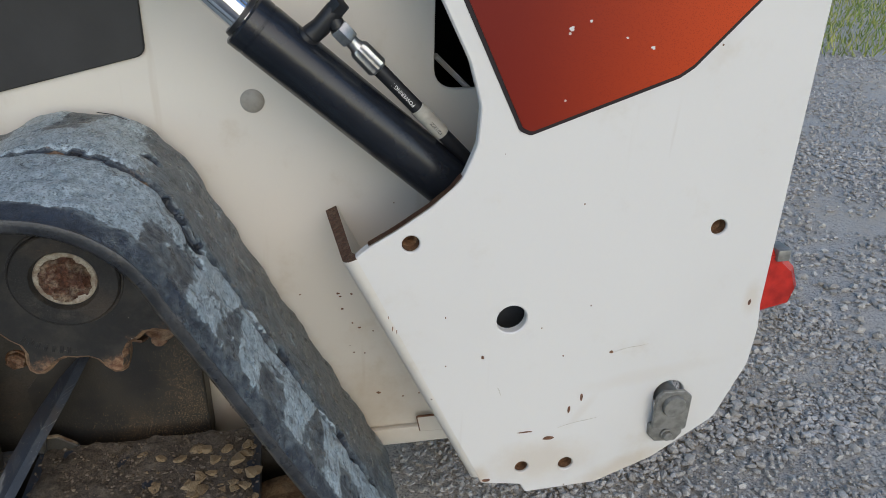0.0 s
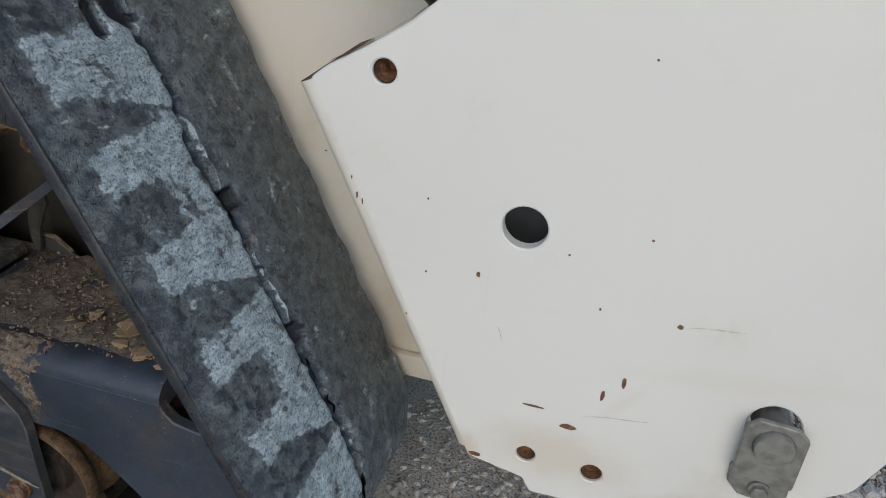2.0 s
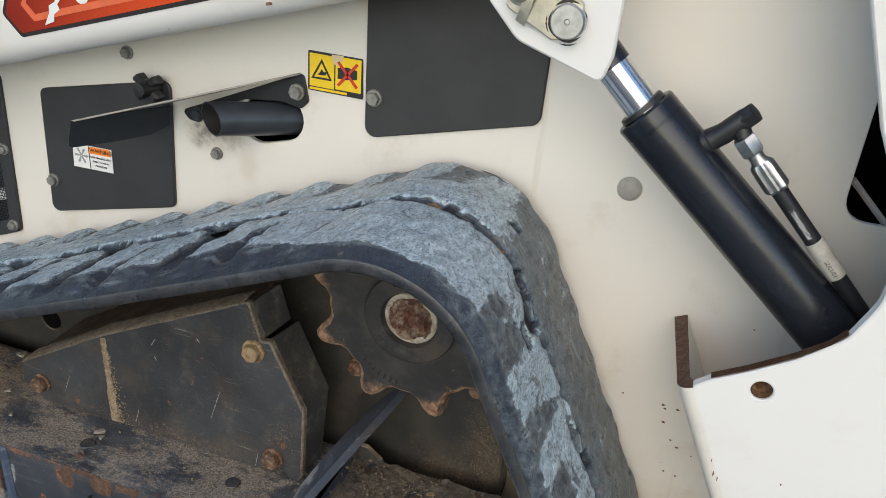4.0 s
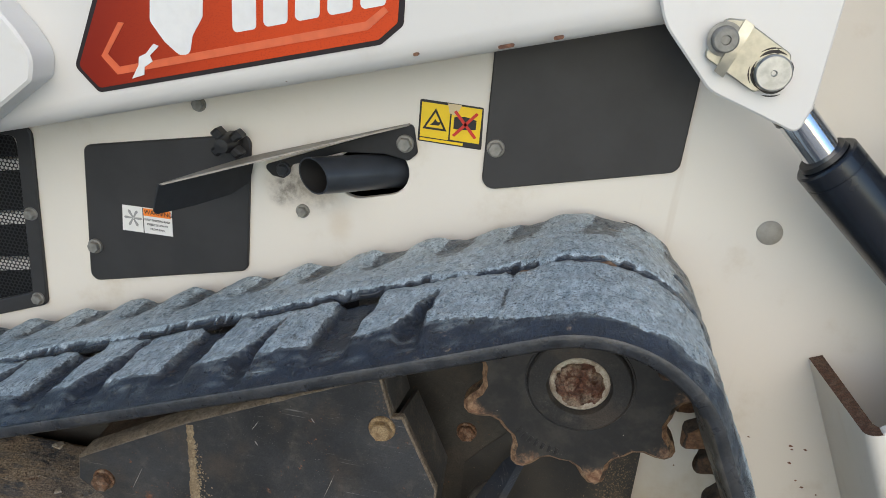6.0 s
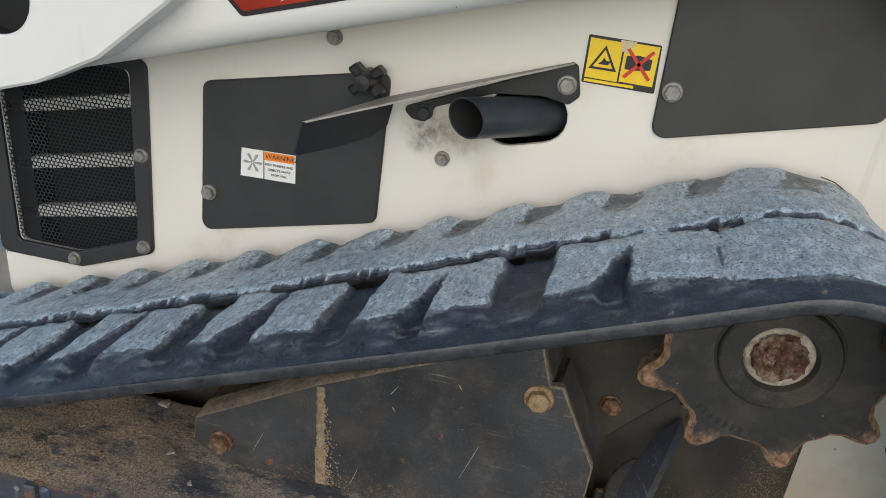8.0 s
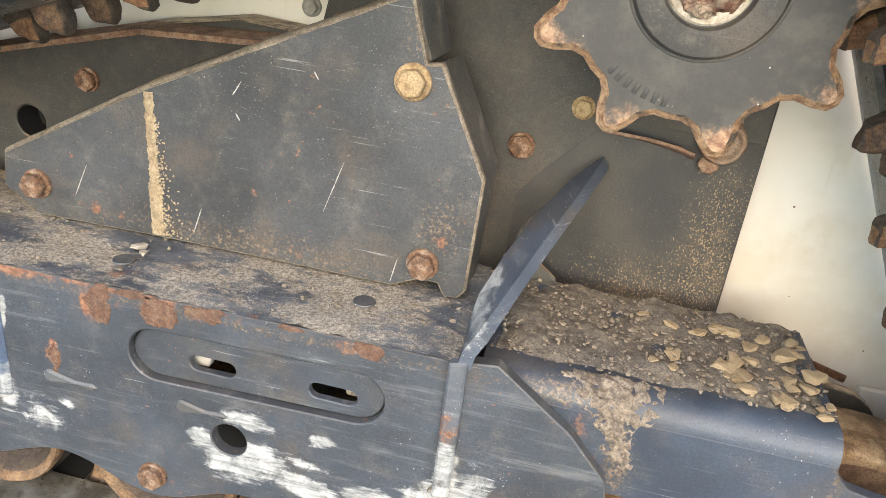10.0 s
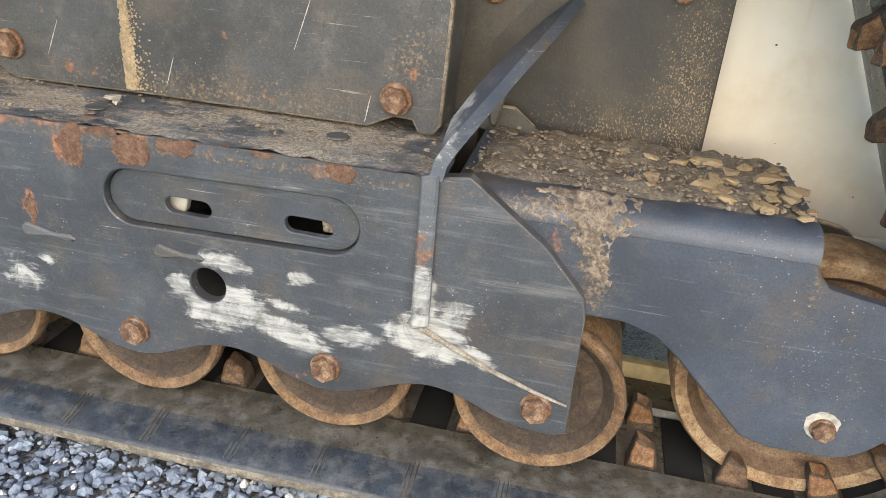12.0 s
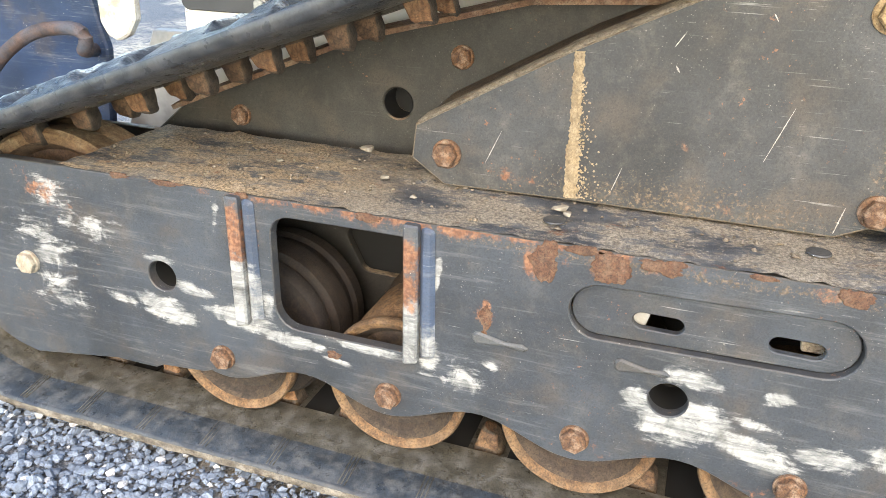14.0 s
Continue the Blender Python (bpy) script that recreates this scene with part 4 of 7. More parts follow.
    # striped decal: dark border under a red field
    edge = [(0.440, 0.921), (0.513, 0.772), (0.526, 0.766), (0.694, 0.826), (0.710, 0.837), (0.86, 1.00), (0.86, 1.2), (0.31, 1.2)]
    part("decal_border", plate(rounded(edge, 0.008), PANEL_Y - 0.0008, PANEL_Y - 0.0001, (), 0.0), DECAL_EDGE, tail, "dark printed border")
    field = [(0.4455, 0.921), (0.5165, 0.7755), (0.527, 0.7708), (0.692, 0.8300), (0.7075, 0.8405), (0.8555, 1.00), (0.853, 1.19), (0.32, 1.19)]
    part("decal", plate(rounded(field, 0.008), PANEL_Y - 0.0016, PANEL_Y - 0.0009, (), 0.0), DECAL, tail, "red to orange printed decal with chips")
    for i, (x, z, w, h) in enumerate(((0.562, 0.881, 0.006, 0.004), (0.625, 0.871, 0.003, 0.002), (0.656, 0.860, 0.005, 0.0025), (0.582, 0.889, 0.003, 0.003), (0.60, 0.95, 0.004, 0.003))):
        part("decal_chip", plate(blob(x, z, w, h, i * 2.3, 0.5, 22), PANEL_Y - 0.0021, PANEL_Y - 0.0017, (), 0.0), STICKER, tail, "pale chip in the decal")
    # chips and scrapes in the paint
    rng = random.Random(4)
    for x, z, w, h, a in ((0.550, 0.344, 0.024, 0.0026, 3.0), (0.586, 0.329, 0.017, 0.007, 2.6), (0.611, 0.375, 0.004, 0.013, 2.6), (0.627, 0.394, 0.005, 0.015, 2.5), (0.661, 0.464, 0.006, 0.005, 0), (0.486, 0.474, 0.004, 0.006, 0), (0.848, 0.523, 0.005, 0.010, 0.3),
                          (0.436, 0.538, 0.002, 0.0028, 0), (0.438, 0.466, 0.002, 0.002, 0), (0.594, 0.465, 0.0022, 0.003, 0), (0.561, 0.511, 0.002, 0.002, 0), (0.371, 0.529, 0.0014, 0.008, 2.6), (0.376, 0.524, 0.0012, 0.007, 2.6), (0.366, 0.545, 0.001, 0.005, 2.7), (0.500, 0.265, 0.014, 0.006, -0.2)):
        part("paint_chip", plate(rounded([(x + w / 2 * math.cos(t + a) * rng.uniform(0.7, 1.1), z + h / 2 * math.sin(t + a) * rng.uniform(0.7, 1.1)) for t in [i * 0.9 for i in range(7)]], 0.0), PANEL_Y - 0.0007, PANEL_Y + 0.0002, (), 0.0), RUST_EDGE, tail, "rust brown chip in the paint")
    # long faint scrapes
    for x0, z0, x1, z1, w in ((0.664, 0.463, 0.712, 0.473, 0.0008), (0.508, 0.424, 0.514, 0.411, 0.0010), (0.597, 0.345, 0.655, 0.358, 0.0006)):
        n = Vector((-(z1 - z0), x1 - x0)).normalized()
        edge = [(x0 + (x1 - x0) * t, z0 + (z1 - z0) * t + 0.0012 * math.sin(t * 5), w * math.sin(math.pi * (0.06 + 0.88 * t)) * rng.uniform(0.3, 1.0)) for t in [i / 14 for i in range(15)]]
        part("scrape", plate([(x + n.x * q, z + n.y * q) for x, z, q in edge] + [(x - n.x * q, z - n.y * q) for x, z, q in edge[::-1]], PANEL_Y - 0.0004, PANEL_Y + 0.0002, (), 0.0), SCRAPE, tail, "faint tan scrape in the paint")
    # specks knocked out of the body paint
    for x, z, w in ((0.315, 0.483, 0.004), (0.318, 0.478, 0.003), (0.334, 0.481, 0.004), (0.320, 0.457, 0.004), (0.334, 0.432, 0.003), (0.344, 0.423, 0.004), (0.371, 0.301, 0.006), (0.408, 0.290, 0.003), (0.434, 0.293, 0.003), (0.335, 0.380, 0.003), (0.351, 0.377, 0.003), (0.396, 0.619, 0.002), (0.262, 0.486, 0.003)):
        part("paint_chip", plate(blob(x, z, w, w * 0.7, x * 90, 0.4, 14), BODY_Y - 0.0007, BODY_Y + 0.0002, (), 0.0), RUST_EDGE, body, "dark chip in the paint")
    # red reflector lamp on the rear corner
    lamp = part("tail_lamp", plate(rounded([(0.872, 0.478), (0.935, 0.492), (0.943, 0.520), (0.930, 0.552), (0.895, 0.582), (0.872, 0.585)], 0.006), 0.125, 0.21, (), 0.008), LAMP_RED, tail, "cracked red plastic tail lamp")
    part("lamp_clip", block(0.893, 0.912, 0.12, 0.15, 0.567, 0.584, 0.002), ZINC_DULL, lamp)
    part("body_plug", lathe([(0.0148, 0.0), (0.0146, -0.002), (0.011, -0.005), (0.004, -0.0062), (0.0, -0.0063)], (0.221, BODY_Y, 0.766), 28, close=False), PLUG, body, "grey domed plug")
    part("rust_slot", plate(rounded([(0.235, 0.256), (0.288, 0.242), (0.287, 0.232), (0.236, 0.247)], 0.002), BODY_Y - 0.0015, BODY_Y + 0.0005), RUST_EDGE, body, "rusty slot")
    part("bent_tab", plate(rounded([(0.427, 0.2585), (0.462, 0.2585), (0.482, 0.226), (0.433, 0.228)], 0.003), BODY_Y - 0.016, BODY_Y - 0.0125, (), 0.0015, mats=(0, 1)), (WHITE_DIRTY, RUST_EDGE), body, "bent sheet tab with a rusty edge")
    part("sill", block(0.30, 0.56, BODY_Y - 0.012, BODY_Y - 0.0005, 0.203, 0.236, 0.004), WHITE_DIRTY, body, "chipped folded sill")


make_tail()

# ---- undercarriage ----
IDLER_F, R_F = Vector((-1.040, 0.196)), 0.150
IDLER_R, R_R = Vector((0.240, 0.163)), 0.117
SPROCKET, R_S = Vector((0.023, 0.632)), 0.108
MID_Y = 0.100
PITCH = 0.086


def track_line():
    """The inner face of the track as a closed line, clockwise as seen from the open side."""
    def tangent(c0, r0, c1, r1):
        d = c1 - c0
        u = d.normalized()
        n = Vector((-u.y, u.x))
        s = (r0 - r1) / d.length
        m = u * s + n * math.sqrt(1 - s * s)
        return c0 + m * r0, c1 + m * r1, math.atan2(m.y, m.x)
    wheels = [(IDLER_F, R_F), (SPROCKET, R_S), (IDLER_R, R_R)]
    runs = [tangent(*wheels[i], *wheels[(i + 1) % 3]) for i in range(3)]
    pts = []
    for i in range(3):
        p, q, a = runs[i]
        n = 60
        sag = (0.010, 0.0, 0.0)[i]
        for k in range(n):
            t = k / n
            w = p.lerp(q, t)
            pts.append(w - Vector((0, sag * 4 * t * (1 - t))))
        c, r = wheels[(i + 1) % 3]
        b = runs[(i + 1) % 3][2]
        turn = (b - a) % (2 * math.pi) - 2 * math.pi
        for k in range(24):
            t = a + turn * k / 24
            pts.append(c + Vector((math.cos(t), math.sin(t))) * r)
    return pts


LINE = track_line()
STEPS = [(b - a).length for a, b in zip(LINE, LINE[1:] + LINE[:1])]
LENGTH = sum(STEPS)
LINKS = 44
PITCH = LENGTH / LINKS


def on_line(s):
    """Place and outward normal at the length s along the track."""
    s %= LENGTH
    i = 0
    while s > STEPS[i]:
        s -= STEPS[i]
        i = (i + 1) % len(LINE)
    a, b = LINE[i], LINE[(i + 1) % len(LINE)]
    t = s / max(STEPS[i], 1e-9)
    def nrm(k):
        d = (LINE[(k + 1) % len(LINE)] - LINE[k - 1]).normalized()
        return Vector((-d.y, d.x))
    return a.lerp(b, t), nrm(i).lerp(nrm((i + 1) % len(LINE)), t).normalized()


def at_track(s, y, n):
    p, m = on_line(s)
    return Vector((p.x + m.x * n, y, p.y + m.y * n))


HALF = 0.152


def make_track():
    prof = [(-HALF, 0.011, 0), (-HALF + 0.004, 0.007, 0), (-0.108, 0.001, 2), (-0.100, -0.001, 2), (-0.052, -0.001, 2), (-0.048, 0.006, 2), (0.048, 0.006, 2), (0.052, -0.001, 2), (0.100, -0.001, 2),
            (0.108, 0.001, 0), (HALF - 0.004, 0.007, 0), (HALF, 0.011, 0), (HALF, 0.0125, 0), (HALF - 0.012, 0.0130, 0), (0.01, 0.0130, 0), (0.0, 0.0130, 0), (-0.01, 0.0160, 0), (-HALF + 0.012, 0.0192, 0), (-HALF + 0.001, 0.0212, 0), (-HALF, 0.0195, 0)]
    bm = bmesh.new()
    m = LINKS * 12
    rings = []
    for k in range(m):
        s = LENGTH * k / m
        wob = 0.0012 * noise.noise((s * 9, 0.3, 0))
        fray = 0.003 * noise.noise((s * 60, 0.7, 0)) + 0.002 * noise.noise((s * 170, 0.2, 4)) if 24 * 12 < k < 44 * 12 else 0.0
        rings.append([bm.verts.new(at_track(s, MID_Y + y + (fray if i in (18, 19) else 0.0), n + wob + (fray if i in (17, 18) else 0.0))) for i, (y, n, _) in enumerate(prof)])
    for k in range(m):
        a, b = rings[k], rings[(k + 1) % m]
        for i in range(len(prof)):
            j = (i + 1) % len(prof)
            f = bm.faces.new((a[i], a[j], b[j], b[i]))
            f.material_index = 1 if prof[i][2] == 2 and prof[j][2] == 2 else (2 if 25 * 12 < k < 43 * 12 and i in (16, 17, 18, 19) else (1 if i in (0, 1) and 15 * 12 < k < 25 * 12 else (3 if i in (18, 19, 0) else 0)))
    track = part("rubber_track", bm, (RUBBER, RUBBER_IN, DUST_RUBBER, RUBBER_EDGE), loader, "cracked worn black rubber track, greyed on the tread", 50)

    def nearest(x, z):
        """The length along the track nearest to a place."""
        return min((LENGTH * i / 900 for i in range(900)), key=lambda v: (on_line(v)[0] - Vector((x, z))).length)

    # torn pockets in the tread: place along the belt, across it, half sizes
    pockets = [(nearest(x, z), y, a, b) for x, z, y, a, b in ((0.16, 0.66, 0.055, 0.020, 0.008), (0.02, 0.75, 0.098, 0.015, 0.006), (-0.05, 0.73, 0.095, 0.017, 0.007), (0.12, 0.69, 0.10, 0.012, 0.008),
                                                              (-0.24, 0.66, 0.11, 0.020, 0.006), (-0.42, 0.60, 0.10, 0.014, 0.006), (0.245, 0.50, 0.105, 0.012, 0.008), (0.30, 0.36, 0.10, 0.012, 0.010), (0.10, 0.72, 0.16, 0.010, 0.005))]

    def ease(t):
        t = max(0.0, min(1.0, t))
        return t * t * (3 - 2 * t)

    def to_gap(v):
        """Links to the edge of the nearest full gap of the near row; below 0 inside it."""
        if v < 8.0:
            v += 2.07 * math.ceil((8.0 - v) / 2.07)
        elif v > 21.2:
            v -= 2.05 * math.ceil((v - 21.2) / 2.05)
        return min(abs(v - c) - w for c, w in ((8.91, 0.17), (10.95, 0.23), (12.93, -0.05), (15.62, 0.36), (17.98, 0.23), (20.10, 0.25)))

    def in_notch(v, y):
        """Links into the nearest notch, which narrows from the rim towards the middle; below 0 outside it."""
        if v < 7.2:
            v += 2.07 * math.ceil((7.2 - v) / 2.07)
        elif v > 20.8:
            v -= 2.05 * math.ceil((v - 20.8) / 2.05)
        return max(min(v - a - 5.2 * max(0.0, y), b - v) for a, b in ((7.40, 7.96), (9.67, 10.05), (11.73, 12.12), (16.70, 17.20), (18.74, 19.32)))

    def relief(v, y, row):
        """Height of the tread and its wear at v links along and y across."""
        wob = noise.noise((v * 2.3, y * 40, row * 9)) * 0.5 + noise.noise((v * 7, y * 110, row * 9 + 4)) * 0.25
        fine = noise.noise((v * 9, y * 120, 3)) * 0.6 + noise.noise((v * 21, y * 260, 6)) * 0.4
        upright = ease((v - 14.2) / 1.2) if v < 30 else 0.0
        # the groove between the two rows: open in stretches, a crack where they touch
        linked = max(ease(1 - abs(v - c) / w) for c, w in ((5.2, 0.5), (7.35, 0.55), (9.26, 0.30), (11.45, 0.40), (12.35, 0.35), (13.32, 0.30)))
        half = (0.0085 + 0.004 * wob) * (1 - 0.85 * linked) * (1 - 0.62 * upright)
        mid_y = 0.1035 + 0.004 * wob + 0.003 * fine - 0.009 * upright + 0.012 * upright * noise.noise((v * 1.1, 5, 0))
        if 15.5 < v < 16.25:
            half += 0.0075 * ease((0.37 - abs(v - 15.88)) / 0.12)
        groove = ease((abs(y - mid_y) - half) / 0.0045)
        soft = 0.0022 * noise.noise((v * 5, y * 50, 1.7)) + 0.0010 * fine
        if row == 0:
            u = y - (MID_Y - HALF)
            start = 0.047 - 0.020 * ease((v - 12.5) / 1.0) + 0.005 * wob
            side = max(0.0, min(1.0, (u - 0.003) / max(0.012, start - 0.003)))
            g = ease((to_gap(v - 0.7 * y) + 0.07 * wob) / 0.11)
            nt = 1 - 0.85 * ease((in_notch(v, y) + 0.05 * wob) / 0.10) * (0.0 if 12.3 < v < 16.4 else 1.0)
            if upright:
                g, nt = 1 - (1 - g) * (1 - 0.84 * upright), 1 - (1 - nt) * (1 - 0.84 * upright)
            q = min(side, 0.30 + 0.70 * g, nt)
            h = 0.0205 + (0.0150 - 0.0060 * ease((v - 12.0) / 1.2) * ease((30 - v) / 2)) * q - 0.009 * (1 - groove) + soft * (0.35 + q)
            top = ease((u - start + 0.004 + 0.004 * fine) / 0.006)
            open_gap = ease((to_gap(v - 0.7 * y) - 0.03 + 0.07 * wob) / 0.07)
            open_gap += (1 - open_gap) * 0.85 * upright * ease((u - 0.078 - 0.030 * wob) / 0.022)
            bare = min(top, open_gap, 1 - ease((in_notch(v, y) + 0.03 + 0.05 * wob) / 0.06) * (0.0 if 12.3 < v < 16.4 else 1.0))
            smear = max(0.0, noise.noise((v * 2.6, y * 150, 11)) - 0.05) * 0.9 * (1 - top) * (1 - upright) * ease((u - 0.006) / 0.02)
            wear = smear + bare * (0.95 - 0.38 * upright) + upright * (0.25 + 0.75 * fine + 0.65 * wob) * (0.5 + 0.5 * g) * (0.45 + 0.55 * top)
        else:
            ph = (v - 4.47 - 3.0 * (y - 0.248) + 0.10 * wob) / 1.028
            f = ph - math.floor(ph)  # 0 at a crest, then a steep fall and a slow climb
            saw = 1 - ease(f / 0.34) if f < 0.34 else ease((f - 0.36) / 0.60)
            tall = ease((y - 0.150) / 0.07)
            q = 1 - tall * (1 - saw) * (0.62 + 0.5 * wob) * (1 - 0.40 * ease((v - 12.0) / 1.5)) * (1 - 0.40 * ease((v - 15.5) / 2.5))
            rim = ease((MID_Y + HALF - y) / 0.010)
            h = 0.0180 + (0.0185 - 0.0075 * ease((v - 11.4) / 1.2) * ease((30 - v) / 2)) * q * (0.55 + 0.45 * rim) - 0.009 * (1 - groove) + soft
            wear = 0.88 - 0.62 * tall * (1 - 0.35 * upright) * (1 - ease((saw - 0.15) / 0.5)) + 0.22 * fine
            wear += (0.19 + 0.22 * fine + 0.50 * wob - wear) * 0.80 * upright
        # a value below 0 makes the groove near-black
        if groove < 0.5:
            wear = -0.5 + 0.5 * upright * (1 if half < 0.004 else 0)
        return h, wear

    def tread(k, row):
        """One link's worth of tread on one side of the middle, moulded to the bend of the belt."""
        y0, y1 = ((MID_Y - HALF + 0.001, MID_Y), (MID_Y, MID_Y + HALF - 0.004))[row]
        nu, nv = 20, 30
        b = bmesh.new()
        grid, wear = [], []
        for j in range(nv + 1):
            y = y0 + (y1 - y0) * j / nv
            rowv = []
            for i in range(nu + 1):
                v = k + i / nu
                s = along(v)
                h, w = relief(v, y, row)
                for ps, py, pa, pb in pockets:
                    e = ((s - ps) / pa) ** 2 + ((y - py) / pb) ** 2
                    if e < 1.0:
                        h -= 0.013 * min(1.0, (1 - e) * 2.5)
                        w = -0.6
                rowv.append(b.verts.new(at_track(s, y, max(h, 0.0205 if row == 0 and y < 0.0 else 0.0165))))
                wear.append(w)
            grid.append(rowv)
        for j in range(nv):
            for i in range(nu):
                b.faces.new((grid[j][i], grid[j][i + 1], grid[j + 1][i + 1], grid[j + 1][i]))
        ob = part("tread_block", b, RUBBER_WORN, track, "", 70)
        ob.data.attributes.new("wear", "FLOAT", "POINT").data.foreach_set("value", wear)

    def along(v):
        """Links to metres: the belt is stretched a little over the sprocket and taken up again at the bottom."""
        ease = lambda t: max(0.0, min(1.0, t)) ** 2 * (3 - 2 * max(0.0, min(1.0, t)))
        return PITCH * (v - 0.45 * ease((v - 13) / 4.5) + 0.45 * ease((v - 22) / 4.5))

    for k in range(LINKS):
        for row in (0, 1):
            tread(k, row)

    # dusty guide rail on the far side of the bottom run, sunlight put into its tan
    part("guide_rail", block(-0.09, 0.235, 0.205, 0.222, 0.026, 0.066, 0.003), plain("sunlit_dusty_rail", (0.50, 0.40, 0.23), 0.8, 0, 0.35, 60, 0.4), track, "dusty tan guide rail, coloured bright as if sunlit")
    # steel drive lugs in rubber, two to a link: a wedge with worn facets at its end
    lug = bmesh.new()
    ring0 = None
    for q, w, z in ((1.30, 1.15, 0.002), (1.14, 1.05, -0.006), (1.0, 1.0, -0.014), (0.90, 0.95, -0.019), (0.74, 0.80, -0.0245), (0.48, 0.60, -0.0268)):
        ring = [lug.verts.new((x * 0.0122 * q + 0.0015 * (1 - q), y * 0.0122 * w, z - 0.003 * x * (1 if z < -0.02 else 0))) for x, y in rounded([(-1, -1), (1, -1), (1, 1), (-1, 1)], 0.42, 3)]
        if ring0:
            for i in range(len(ring)):
                f = lug.faces.new((ring0[i], ring0[(i + 1) % len(ring)], ring[(i + 1) % len(ring)], ring[i]))
                f.material_index = 1 if z < -0.010 and sum(v.co.y for v in f.verts) < -0.036 else 0
        ring0 = ring
    lug.faces.new(ring0).material_index = 1
    bmesh.ops.subdivide_edges(lug, edges=lug.edges[:], cuts=1, use_grid_fill=True)
    lug_shapes = []
    for n in range(4):
        b = lug.copy()
        for v in b.verts:
            v.co += Vector((noise.noise(v.co * 95 + Vector((n * 7, 0, 0))), noise.noise(v.co * 95 + Vector((3, n * 5, 0))), noise.noise(v.co * 80 + Vector((0, 0, n * 9))))) * 0.0026
        lug_shapes.append(shade(mesh_of(b, "drive_lug", LUG, LUG_DULL if n in (1, 3) else LUG_END), 40))
    lug.free()
    knots = ((1, 1.35), (6, 6.41), (18, 18.13), (22, 21.93), (23, 22.86), (24, 23.67), (25, 24.62), (26, 25.62), (31, 30.62), (46, 45.35))
    for k in range(1, 46):
        p, n = on_line(PITCH * float(np.interp(k, [a for a, b in knots], [b for a, b in knots])))
        turn = -math.degrees(math.atan2(n.y, n.x)) + 90
        for i, y in enumerate((-0.033, 0.033)):
            again("drive_lug", lug_shapes[(k * 3 + i * 2) % 4], pose(p.x, MID_Y + y, p.y, 0, turn, 0) @ Matrix.Translation((0, 0, 0.004)), track)
    # near-black slabs between the lugs, in place of the belt's shaded hollows
    belt_shade_me = shade(mesh_of(block(-0.019, 0.019, -0.046, 0.046, -0.0012, 0.002, 0.001), "belt_pocket", VOID), 30)
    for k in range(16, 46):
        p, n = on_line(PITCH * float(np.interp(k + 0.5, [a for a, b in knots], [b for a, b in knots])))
        again("belt_pocket", belt_shade_me, pose(p.x + n.x * 0.0055, MID_Y, p.y + n.y * 0.0055, 0, -math.degrees(math.atan2(n.y, n.x)) + 90, 0), track)
    # moulded marks on the inner face near the rim: three fine ribs at every link
    marks = bmesh.new()
    for i in range(3):
        block(-0.0006 + 0.0042 * (i - 1), 0.0006 + 0.0042 * (i - 1), -0.021, 0.021, -0.0005, 0.0006, 0.0003, marks)
    marks_me = shade(mesh_of(marks, "moulded_mark", RUBBER_IN), 30)
    for k in range(16, 44):
        p, n = on_line(PITCH * (k + 0.1))
        turn = -math.degrees(math.atan2(n.y, n.x)) + 90
        m = pose(p.x + n.x * 0.0035, MID_Y - 0.126, p.y + n.y * 0.0035, 0, turn, 0) @ Matrix.Rotation(radians(-8.0), 4, "X")
        again("moulded_mark", marks_me, m, track)
    # raised maker's lettering that cannot be read, as bars
    glyph = block(-0.0016, 0.0016, -0.0055, 0.0055, -0.0006, 0.0006, 0.0004)
    glyph_me = shade(mesh_of(glyph, "raised_letter", RUBBER_IN), 30)
    for start in (18.35, 21.3, 24.2):
        for i in range(9):
            p, n = on_line(PITCH * (start + 0.085 * i))
            turn = -math.degrees(math.atan2(n.y, n.x)) + 90
            m = pose(p.x + n.x * 0.0052, MID_Y - 0.136, p.y + n.y * 0.0052, 0, turn, 0) @ Matrix.Rotation(radians(-8.0), 4, "X") @ Matrix.Rotation(radians(14 if i % 2 else 24), 4, "Z") @ Matrix.Diagonal((1, 0.75 if i % 3 else 1.15, 1, 1))
            again("raised_letter", glyph_me, m, track)
    return track


track = make_track()


def tooth_material():
    """Cast iron with rust and tan dirt left in patches on its worn edges."""
    k = Mat("tooth_edge", (0.03, 0.028, 0.026), 0.65)
    rusty = k.mix(k.ramp(k.noise(120, 9, 0.72), 0.35, 0.68), (0.12, 0.058, 0.030), (0.40, 0.265, 0.16))
    c = k.mix(k.ramp(k.noise(38, 8, 0.7), 0.38, 0.49), (0.035, 0.032, 0.028), rusty)
    k.paint(c)
    return k.bump(k.noise(150, 8, 0.7), 0.5, 0.002).m


TOOTH_RUST = tooth_material()


